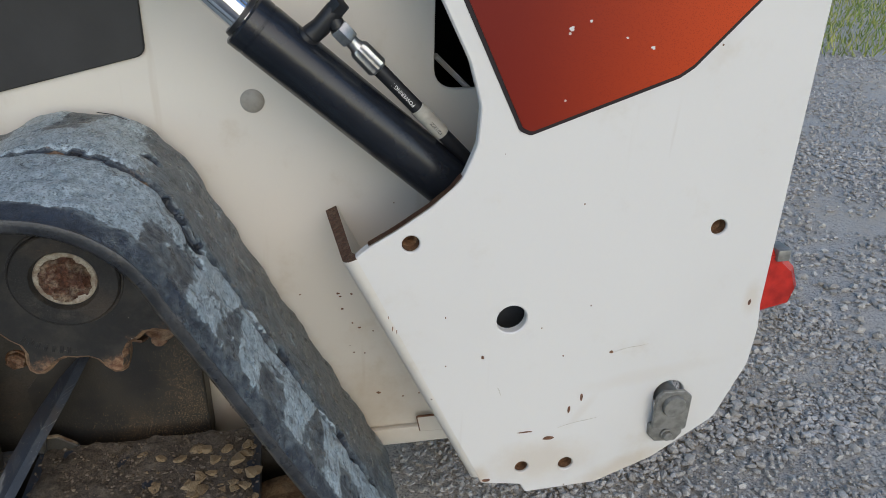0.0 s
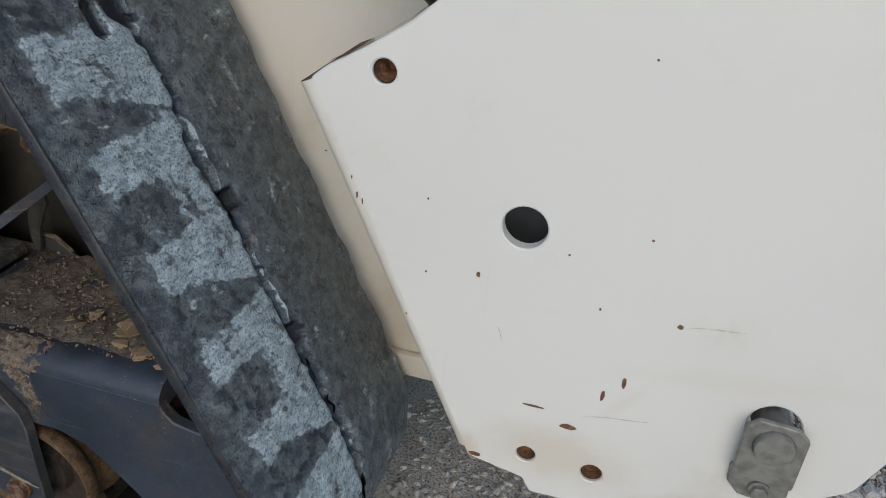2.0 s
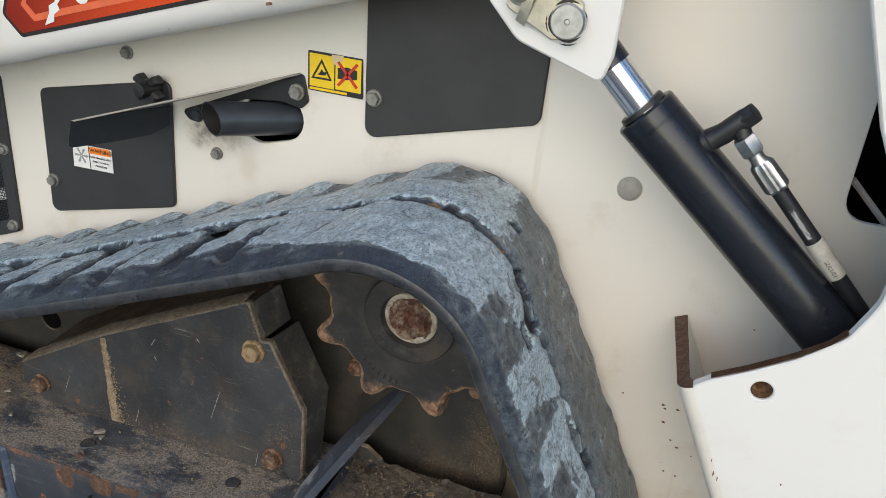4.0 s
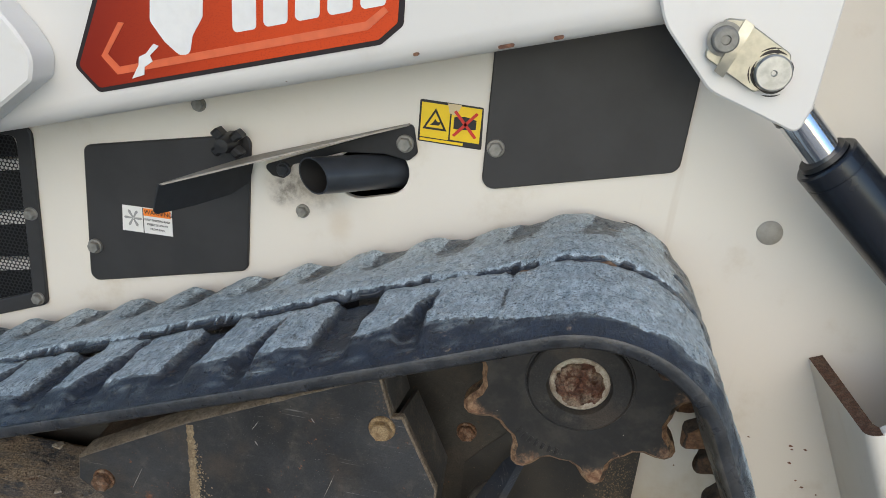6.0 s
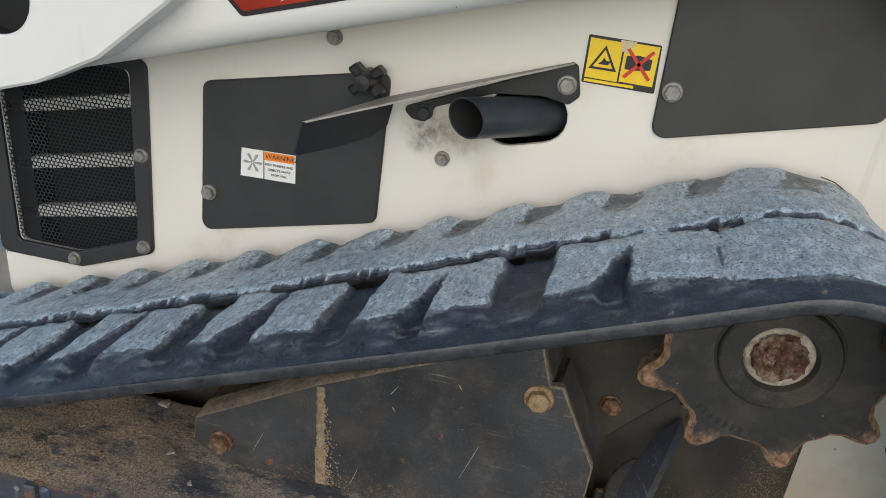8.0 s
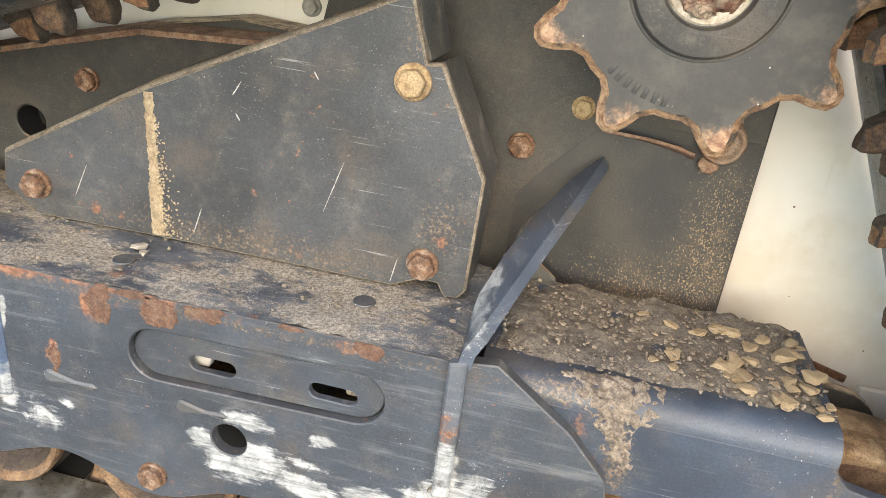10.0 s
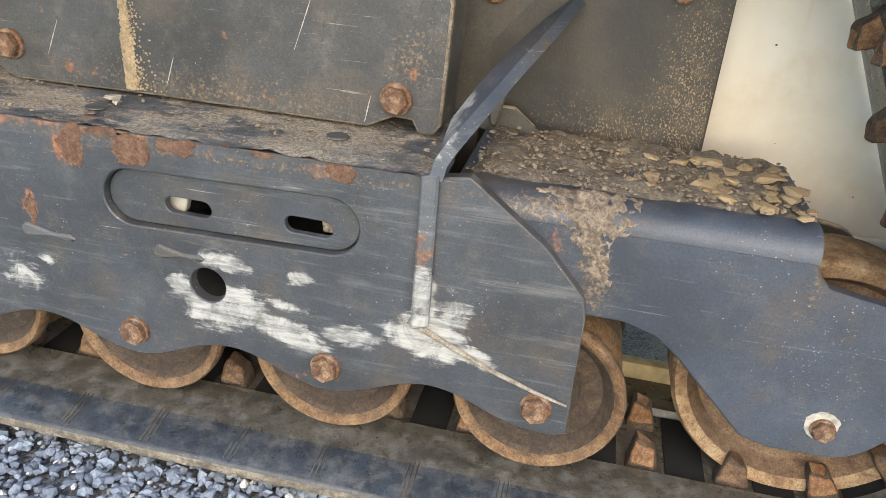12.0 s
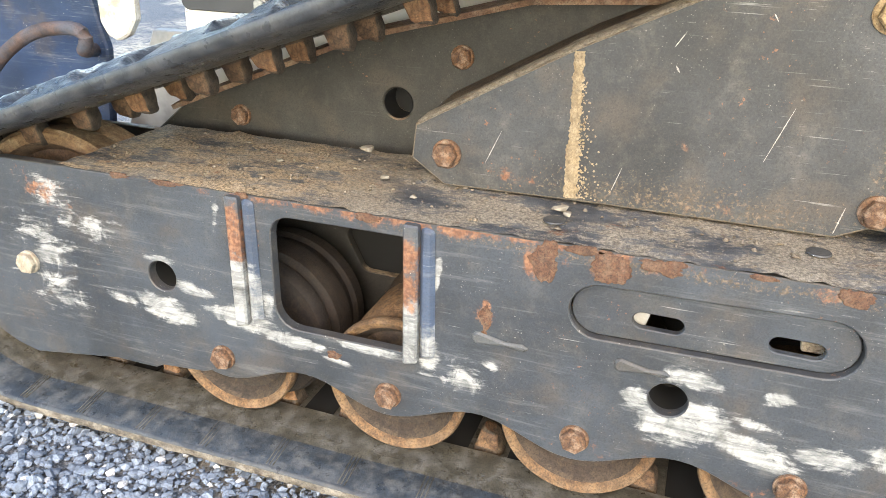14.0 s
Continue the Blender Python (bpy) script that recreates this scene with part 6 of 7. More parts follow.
def guard_material():
    k = Mat("speckled_guard", (0.03, 0.03, 0.029), 0.6)
    c = k.mix(k.ramp(k.noise(14, 6), 0.3, 0.7), (0.017, 0.017, 0.017), (0.040, 0.036, 0.030))
    where = k.math("MAXIMUM", k.spot((0.10, 0.22, 0.36), (0.06, 0.5, 0.20)), k.math("MULTIPLY", k.spot((0.05, 0.22, 0.31), (0.16, 0.5, 0.09)), 0.9))
    dots = k.ramp(k.math("ADD", k.noise(640, 3, 0.65, k.mapped((0, 0, 0), (0, 8, 0), (1.0, 1.0, 0.7))), k.math("MULTIPLY", k.ramp(where, 0.0, 0.9), 0.14)), 0.68, 0.74)
    c = k.mix(dots, c, (0.235, 0.165, 0.092))
    c = k.mix(k.math("MULTIPLY", k.ramp(where, 0.2, 1.0), k.math("MULTIPLY", k.ramp(k.noise(60, 8, 0.7), 0.4, 0.7), 0.6)), c, (0.10, 0.073, 0.046))
    k.paint(c)
    return k.bump(k.noise(330, 4), 0.4, 0.001).m


GUARD = guard_material()


# -- inner mounting plate, motor cover --
def make_inner():
    outline = [(-1.03, 0.296), (-0.955, 0.357), (-0.70, 0.462), (-0.50, 0.512), (-0.405, 0.530), (-0.318, 0.526), (-0.308, 0.57), (-0.20, 0.66), (-0.06, 0.70), (0.06, 0.70), (0.124, 0.62), (0.125, 0.275), (-0.05, 0.262), (-0.20, 0.29)]
    ob = part("mounting_plate", plate(rounded(outline, 0.008), 0.222, 0.262, (circle(-0.659, 0.3795, 0.0185),), 0.002), INNER, loader, "dark greasy mounting plate behind the track frame")
    part("speckled_guard", plate(rounded([(-0.099, 0.272), (0.122, 0.278), (0.1235, 0.49), (-0.02, 0.49), (-0.075, 0.43), (-0.099, 0.40)], 0.004), 0.2208, 0.2216, (), 0.0), GUARD, ob, "dark guard sheet speckled with tan dirt")
    # near-black disc here and wall below, added as the hole's inner shade
    part("dark_hole_sheet", lathe([(0.0183, 0.003), (0.0183, 0.0), (0.0, 0.0)], (-0.659, 0.2590, 0.3795), 32, close=False), VOID, ob)
    # added white strip stands in for the sunlit body glimpsed through the hole
    part("lit_body_strip", plate(rounded([(-0.6535, 0.366), (-0.6425, 0.370), (-0.6425, 0.389), (-0.6535, 0.393)], 0.003), 0.2565, 0.2585, (), 0.0), WHITE, ob, "white strip standing in for the lit body behind the hole")
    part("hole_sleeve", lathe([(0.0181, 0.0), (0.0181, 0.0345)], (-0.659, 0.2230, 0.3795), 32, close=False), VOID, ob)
    part("seal_boss", lathe([(0.0215, 0.016), (0.0215, 0.003), (0.0195, 0.0), (0.0165, 0.0), (0.0135, 0.004), (0.0, 0.0035)], (0.083, 0.205, 0.489), 32, close=False), RUST, ob, "rusty round boss below the sprocket")
    part("track_scraper", sheet([[(-0.027, 0.196, 0.4865), (-0.025, 0.221, 0.481)], [(0.0166, 0.196, 0.4850), (0.019, 0.221, 0.477)], [(0.045, 0.196, 0.4815), (0.048, 0.221, 0.472)], [(0.060, 0.198, 0.4765), (0.063, 0.221, 0.467)]], 0.003), RUST, ob, "rusty scraper plate below the sprocket")
    part("rusty_nub", plate(blob(0.076, 0.4635, 0.018, 0.015, 2.0, 0.2, 20), 0.211, 0.2215, (), 0.002), RUST, ob, "rusty nub")
    part("curved_strap", plate(rounded([(-0.058, 0.409), (-0.066, 0.4095), (-0.0768, 0.396), (-0.0865, 0.378), (-0.0905, 0.355), (-0.0875, 0.326), (-0.0800, 0.326), (-0.0742, 0.359), (-0.0637, 0.382), (-0.0566, 0.395)], 0.006), 0.176, 0.183, (), 0.002), COVER_END, ob, "dusty curved flat strap")
    bolt(BOLT_ZINC, -0.344, BODY_Y, 0.545, body, "zinc bolt", 12, 1.1)
    part("top_flange", sheet([[(-0.965, 0.195, 0.352), (-0.965, 0.224, 0.357)], [(-0.70, 0.195, 0.458), (-0.70, 0.224, 0.463)], [(-0.50, 0.195, 0.509), (-0.50, 0.224, 0.514)], [(-0.33, 0.195, 0.519), (-0.33, 0.224, 0.524)]], 0.006), RUST, ob, "rusty top flange")
    for i, (x, z) in enumerate(((-0.101, 0.450), (-0.048, 0.497), (-0.580, 0.440), (-0.877, 0.343), (-0.293, 0.538), (0.085, 0.505))):
        bolt(BOLT_TAN if i == 1 else BOLT_RUST, x, 0.222, z, ob, "tan dirty nut" if i == 1 else "rusty nut", 17 * i, 0.72 if i == 1 else 0.95)


make_inner()


# pale scratches on the cover: both ends and half width
SCRATCHES = ((-0.243, 0.444, -0.260, 0.394, 0.0005), (-0.380, 0.373, -0.388, 0.348, 0.0006), (-0.498, 0.395, -0.513, 0.361, 0.0004), (-0.340, 0.500, -0.348, 0.487, 0.0007), (-0.345, 0.471, -0.341, 0.465, 0.0011),
             (-0.274, 0.519, -0.270, 0.513, 0.0008), (-0.187, 0.362, -0.192, 0.337, 0.0008))


def make_cover():
    outline = [(-0.592, 0.357), (-0.588, 0.393), (-0.432, 0.480), (-0.203, 0.590), (-0.194, 0.591), (-0.178, 0.540), (-0.165, 0.542), (-0.118, 0.449), (-0.121, 0.342), (-0.128, 0.333), (-0.141, 0.332), (-0.148, 0.344), (-0.165, 0.345), (-0.190, 0.333), (-0.411, 0.334), (-0.556, 0.332)]
    bm = plate(outline, 0.096, 0.106, (), 0.0022, mats=(0, 1))
    cover = part("drive_cover", bm, (COVER, CRUST), loader, "scratched dark steel drive cover with rusty bolts")
    # its folded top and end
    part("cover_top", sheet([[(-0.588, 0.1065, 0.390), (-0.588, 0.221, 0.400)], [(-0.432, 0.1065, 0.477), (-0.432, 0.221, 0.487)], [(-0.198, 0.1065, 0.587), (-0.198, 0.221, 0.590)]], 0.006), CAKED, cover, "folded top with caked dirt")
    part("cover_end", sheet([[(-0.198, 0.1065, 0.587), (-0.190, 0.158, 0.590)], [(-0.181, 0.1065, 0.540), (-0.175, 0.158, 0.542)]], 0.005), COVER_END, cover, "dusty folded end")
    part("cover_end", sheet([[(-0.168, 0.1065, 0.541), (-0.161, 0.162, 0.540)], [(-0.121, 0.1065, 0.449), (-0.116, 0.162, 0.449)], [(-0.124, 0.1065, 0.340), (-0.120, 0.150, 0.337)]], 0.005), COVER_END, cover, "dusty folded end")
    # dirt caked along the upper edge
    bm = bmesh.new()
    pts, n = [], 60
    for i in range(n + 1):
        x = -0.585 + 0.385 * i / n
        z = (0.395 + (x + 0.585) * 0.0865 / 0.153) if x < -0.432 else (0.4815 + (x + 0.432) * 0.4716)
        w = 0.0016 + 0.0022 * max(0.0, 0.4 + noise.noise((x * 40, 0, 3)) + 0.3 * noise.noise((x * 160, 0, 5)))
        pts.append([bm.verts.new((x, y, z + dz)) for y, dz in ((0.0955, -w), (0.0945, -w * 0.4), (0.097, 0.0015), (0.125, 0.003 + w * 0.3))])
    for a, b in zip(pts, pts[1:]):
        for i in range(3):
            bm.faces.new((a[i], a[i + 1], b[i + 1], b[i]))
    part("dirt_edge", bm, CRUST, cover, "tan dirt caked on the upper edge", 60)
    # caked seam of dirt across the plate
    seam = bmesh.new()
    vs = []
    for j in range(90):
        z = 0.337 + 0.140 * j / 89
        w = 0.0040 + 0.0024 * noise.noise((z * 160, 1, 0)) + 0.0016 * noise.noise((z * 500, 1, 0)) + (0.003 if z < 0.39 else 0.0) * max(0, 0.5 + noise.noise((z * 90, 3, 0)))
        vs.append([seam.verts.new((-0.430 + dx * w + 0.003 * (0.47 - z) / 0.13, 0.0958 - h, z)) for dx, h in ((-1, 0.0), (-0.4, 0.0016), (0.4, 0.0012), (1.4, 0.0))])
    for a, b in zip(vs, vs[1:]):
        for i in range(3):
            seam.faces.new((a[i], a[i + 1], b[i + 1], b[i]))
    part("dirt_seam", seam, SAND, cover, "tan dirt caked along a seam", 60)
    rng = random.Random(31)
    grains = bmesh.new()
    for i in range(300):
        z = 0.338 + 0.115 * rng.random() ** 1.4
        g = bmesh.ops.create_icosphere(grains, subdivisions=1, radius=rng.uniform(0.0005, 0.0013))
        bmesh.ops.translate(grains, verts=g["verts"], vec=(-0.4265 + abs(rng.gauss(0.0, 0.0095)) * (1.3 - (z - 0.338) / 0.115), 0.0957, z))
    part("sand", grains, SAND, cover, "sandy dirt stuck beside the seam")
    for x0, z0, x1, z1, w in SCRATCHES:
        n = Vector((-(z1 - z0), x1 - x0)).normalized()
        edge = [(x0 + (x1 - x0) * t, z0 + (z1 - z0) * t, w * math.sin(math.pi * (0.08 + 0.84 * t)) * rng.uniform(0.4, 1.0)) for t in [i / 12 for i in range(13)]]
        part("scratch", plate([(x + n.x * q, z + n.y * q) for x, z, q in edge] + [(x - n.x * q, z - n.y * q) for x, z, q in edge[::-1]], 0.0956, 0.0962, (), 0.0), PALE_SCRATCH, cover, "pale scratch")
    for i, (x, z) in enumerate(((-0.188, 0.524), (-0.553, 0.366), (-0.163, 0.362))):
        bolt(BOLT_RUST_BIG if i else BOLT_TAN, x, 0.096, z, cover, "rusty hexagon bolt with washer" if i else "hexagon bolt caked with tan dirt", 9 * i)


make_cover()

# ---- upper works: lift arm, cylinder, covers, exhaust ----
ARM_Y = 0.147


OLD_GREASE = plain("old_grease", (0.03, 0.024, 0.018), 0.6, 0, 0.5, 200, 0.6)


def make_lift_arm():
    # beam with a rounded lower front edge; its underside meets the body
    bm = bmesh.new()
    low = lambda x: 0.8385 + (x + 0.565) * 0.270
    prof = [(0.0, 0.32), (0.0, 0.028), (0.004, 0.015), (0.012, 0.006), (0.022, 0.001), (0.035, 0.0), (0.105, 0.0), (0.105, 0.32)]
    ends = [[bm.verts.new((x, ARM_Y + y, low(x) + z - 0.012)) for y, z in prof] for x in (-1.02, -0.5, 0.10)]
    for a, b in zip(ends, ends[1:]):
        for i in range(len(prof)):
            j = (i + 1) % len(prof)
            bm.faces.new((a[i], a[j], b[j], b[i]))
    bm.faces.new(ends[0])
    bm.faces.new(ends[-1])
    arm = part("lift_arm", bm, WHITE, loader, "white painted steel lift arm with a red decal", 50)
    part("front_plate", plate(rounded([(-1.00, 0.70), (-0.760, 0.770), (-0.685, 0.806), (-0.600, 0.873), (-0.594, 0.900), (-0.612, 0.926), (-0.70, 1.02), (-1.0, 1.02)], [0, 0.02, 0.02, 0.012, 0.03, 0.03, 0, 0]), 0.108, 0.146, (circle(-0.80, 0.857, 0.042, 32),), 0.003), WHITE, arm, "white link plate with a round hole")
    # near-black cup added for the shade in the round hole
    part("dark_link_cup", lathe([(0.041, 0.0), (0.041, 0.02), (0.0, 0.02)], (-0.80, 0.112, 0.857), 30, close=False), VOID, arm)
    bracket = part("cylinder_bracket", plate(rounded([(0.0, 1.16), (0.042, 0.998), (0.096, 0.940), (0.183, 0.9095), (0.191, 0.935), (0.197, 1.16)], [0, 0.06, 0.03, 0.008, 0.01, 0]), 0.132, 0.144, (), 0.002), WHITE, arm, "white pin bracket")
    keeper = part("pin_keeper", plate(rounded([(0.083, 0.972), (0.096, 1.007), (0.113, 1.007), (0.158, 0.982), (0.160, 0.956), (0.133, 0.945)], 0.006), 0.123, 0.128, (), 0.001), ZINC_GOLD, bracket, "yellow zinc pin keeper with bent rib")
    part("keeper_rib", sheet([[(0.095, 0.1225, 0.960), (0.104, 0.1225, 0.955)], [(0.103, 0.116, 0.985), (0.112, 0.116, 0.980)], [(0.112, 0.1225, 1.008), (0.121, 0.1225, 1.003)]], 0.002), ZINC_GOLD, keeper)
    part("pivot_pin", lathe([(0.0165, 0.02), (0.0165, -0.004), (0.015, -0.006), (0.003, -0.006), (0.002, -0.004), (0.0, -0.004)], (0.1455, 0.122, 0.9645), 32, close=False), ZINC, bracket, "worn steel pivot pin end")
    for k, (a0, a1, r0, w) in enumerate(((150, 250, 0.0178, 0.0012), (60, 140, 0.0185, 0.0016), (240, 320, 0.0180, 0.0014), (80, 130, 0.0215, 0.0007), (170, 215, 0.0208, 0.0006), (255, 300, 0.0215, 0.0007), (10, 40, 0.0176, 0.0005))):
        arc = [(radians(a0 + (a1 - a0) * i / 14), w * math.sin(math.pi * i / 14) * (1 + 0.8 * noise.noise((i * 0.9, k * 5, 0)))) for i in range(15)]
        pts = [(0.1455 + (r0 + q) * math.cos(t), 0.9645 + (r0 + q) * math.sin(t)) for t, q in arc] + [(0.1455 + (r0 - q) * math.cos(t), 0.9645 + (r0 - q) * math.sin(t)) for t, q in arc[::-1][1:-1]]
        part("grease_smear", plate(pts, 0.1222, 0.1234, (), 0.0), OLD_GREASE, bracket, "dark old grease")
    part("keeper_screw", lathe([(0.0155, 0.0), (0.0155, -0.0015), (0.0122, -0.0018), (0.0115, -0.008), (0.0100, -0.0095), (0.0045, -0.0095), (0.004, -0.007), (0.0, -0.007)], (0.098, 0.1225, 0.989), 28, close=False), ZINC_DULL, keeper, "dull zinc cap screw")
    # decal band on the beam
    y = ARM_Y
    part("decal_border", plate(rounded([(-0.572, 0.887), (-0.545, 0.861), (-0.226, 0.947), (-0.204, 0.968), (-0.204, 1.10), (-0.52, 1.02)], 0.008), y - 0.0010, y - 0.0002, (), 0.0), DECAL_EDGE, arm, "dark printed border")
    part("decal", plate(rounded([(-0.5665, 0.888), (-0.5435, 0.8665), (-0.229, 0.9515), (-0.210, 0.970), (-0.210, 1.09), (-0.517, 1.01)], 0.007), y - 0.0018, y - 0.0011, (), 0.0), DECAL_ARM, arm, "red printed decal")
    part("decal_line", plate([(-0.515, 0.940), (-0.538, 0.902), (-0.520, 0.884), (-0.24, 0.960), (-0.22, 0.98), (-0.225, 0.984), (-0.243, 0.968), (-0.517, 0.893), (-0.530, 0.905), (-0.508, 0.940)], y - 0.0025, y - 0.0019, (), 0.0), DECAL_LIGHT, arm)
    # emblem and wordmark as plain pale blocks
    part("emblem", plate(rounded([(-0.475, 0.985), (-0.478, 0.945), (-0.462, 0.925), (-0.446, 0.913), (-0.434, 0.915), (-0.430, 0.935), (-0.418, 0.955), (-0.416, 0.99)], 0.008), y - 0.0026, y - 0.0019, (), 0.0), STICKER, arm, "plain white emblem shape")
    part("torn_strip", plate([(-0.503, 0.8815), (-0.488, 0.8875), (-0.487, 0.896), (-0.477, 0.903), (-0.480, 0.909), (-0.469, 0.920), (-0.475, 0.922), (-0.484, 0.911), (-0.493, 0.906), (-0.494, 0.897)], y - 0.0032, y - 0.0027, (), 0.0), STICKER, arm, "torn pale strip")
    for i in range(5):
        x = -0.385 + 0.034 * i
        z = 0.958 + (x + 0.385) * 0.27
        part("wordmark", plate(rounded([(x, z - 0.016), (x + 0.026, z - 0.009), (x + 0.026, z + 0.05), (x, z + 0.043)], 0.005), y - 0.0026, y - 0.0019, (), 0.0), STICKER, arm, "plain white block of lettering")
    for x, z, w in ((-0.10, 0.9585, 0.016), (-0.05, 0.972, 0.010), (-0.19, 0.941, 0.006)):
        part("paint_chip", plate(obround(x, z, w, 0.0035, 15, 4), y + 0.0015, y + 0.006, (), 0.0), RUST_EDGE, arm)
    bolt(BOLT_ZINC, -0.491, BODY_Y, 0.832, body, "", 20)


make_lift_arm()


def make_cylinder():
    a, b = Vector((0.226, 0.172, 0.882)), Vector((0.560, 0.172, 0.588))
    d = (b - a).normalized()
    barrel = [a, a + d * 0.002, a + d * 0.016, a + d * 0.0165, a + d * 0.018, a + d * 0.0185, b]
    cyl = part("cylinder_barrel", tube(barrel, [0.030, 0.032, 0.032, 0.0312, 0.0312, 0.032, 0.032], 40), BLACK, loader, "gloss black hydraulic cylinder")
    part("gland", tube([a - d * 0.006, a - d * 0.001], [0.024, 0.025], 28), BLACK_MATT, cyl)
    pin = Vector((0.146, 0.172, 0.962))
    part("piston_rod", tube([pin + (a - pin) * 0.45, a + d * 0.01], 0.0185, 32), CHROME, cyl, "polished chrome rod")
    part("rod_eye", tube([pin + (a - pin) * 0.0, pin + (a - pin) * 0.52], 0.0200, 24), BLACK, cyl)
    # port, elbow, nut, crimp, hose
    e0 = Vector((0.305, 0.166, 0.873))
    part("port_elbow", tube([(0.290, 0.166, 0.862), e0, (0.321, 0.160, 0.892), (0.3215, 0.160, 0.8925)], [0.0118, 0.0108, 0.0104, 0.0090], 20), BLACK_MATT, cyl)
    part("elbow_collar", tube([(0.283, 0.166, 0.8555), (0.284, 0.166, 0.8565), (0.292, 0.166, 0.8640), (0.293, 0.166, 0.8650)], [0.0125, 0.0138, 0.0138, 0.0122], 20), BLACK_MATT, cyl)
    part("elbow_cap", tube([(0.3195, 0.1605, 0.8900), (0.3205, 0.1600, 0.8912), (0.3275, 0.1585, 0.8990), (0.3282, 0.1583, 0.8998)], [0.0100, 0.0112, 0.0112, 0.0098], 6), BLACK_MATT, cyl)
    part("elbow_leg", tube([(0.316, 0.162, 0.888), (0.3235, 0.160, 0.873)], 0.0088, 16), BLACK_MATT, cyl)
    h = Vector((0.055, 0.004, -0.058)).normalized()
    n0 = Vector((0.3225, 0.158, 0.874))
    part("hose_nut", tube([n0, n0 + h * 0.002, n0 + h * 0.017, n0 + h * 0.019], [0.0105, 0.0118, 0.0118, 0.0105], 6), ZINC, cyl, "zinc hexagon nut")
    part("hose_neck", tube([n0 + h * 0.019, n0 + h * 0.026, n0 + h * 0.032], [0.0078, 0.0074, 0.0095], 18), ZINC, cyl)
    crimp = bmesh.new()
    rings = []
    for s, r in ((0.030, 0.0100), (0.034, 0.0120), (0.060, 0.0125), (0.063, 0.0108)):
        c = n0 + h * s
        side = h.cross(Vector((0, 1, 0))).normalized()
        up = side.cross(h)
        rings.append([crimp.verts.new(c + (side * math.cos(2 * math.pi * i / 32) + up * math.sin(2 * math.pi * i / 32)) * r * (1.0 if i % 4 < 2 else 0.90)) for i in range(32)])
    for p, q in zip(rings, rings[1:]):
        for i in range(32):
            crimp.faces.new((p[i], p[(i + 1) % 32], q[(i + 1) % 32], q[i]))
    crimp.faces.new(rings[-1])
    part("hose_crimp", crimp, ZINC, cyl, "fluted zinc crimp collar", 25)
    h0 = n0 + h * 0.062
    h1 = Vector((0.475, 0.174, 0.712))
    hd = (h1 - h0).normalized()
    hose = part("hose", tube([h0, h0 + hd * 0.06, h1, h1 + hd * 0.08], 0.0083, 18), HOSE, cyl, "black hydraulic hose with printed text")
    s0 = h0 + hd * 0.066
    part("hose_sleeve", tube([s0, s0 + hd * 0.001, s0 + hd * 0.045, s0 + hd * 0.046], [0.0088, 0.0096, 0.0096, 0.0088], 20), SLEEVE, hose, "milky clear sleeve")
    rot = math.degrees(math.atan2(hd.z, hd.x))
    for text, s, size, mat, off in (("POWERING PRO", 0.036, 0.0062, STICKER, 0.0088), ("12/12/20", 0.098, 0.0058, INK, 0.0100)):
        c = h0 + hd * s
        letters(text, size, Matrix.Translation(c + Vector((0, -off, 0.0))) @ Matrix.Rotation(radians(-rot + 180), 4, "Y") @ FLAT, mat, hose, "printed_text")
    part("stub_rod", tube([(0.462, 0.335, 0.803), (0.47, 0.34, 0.795), (0.505, 0.34, 0.761), (0.52, 0.34, 0.746)], 0.004, 10), STICKER, loader)


make_cylinder()


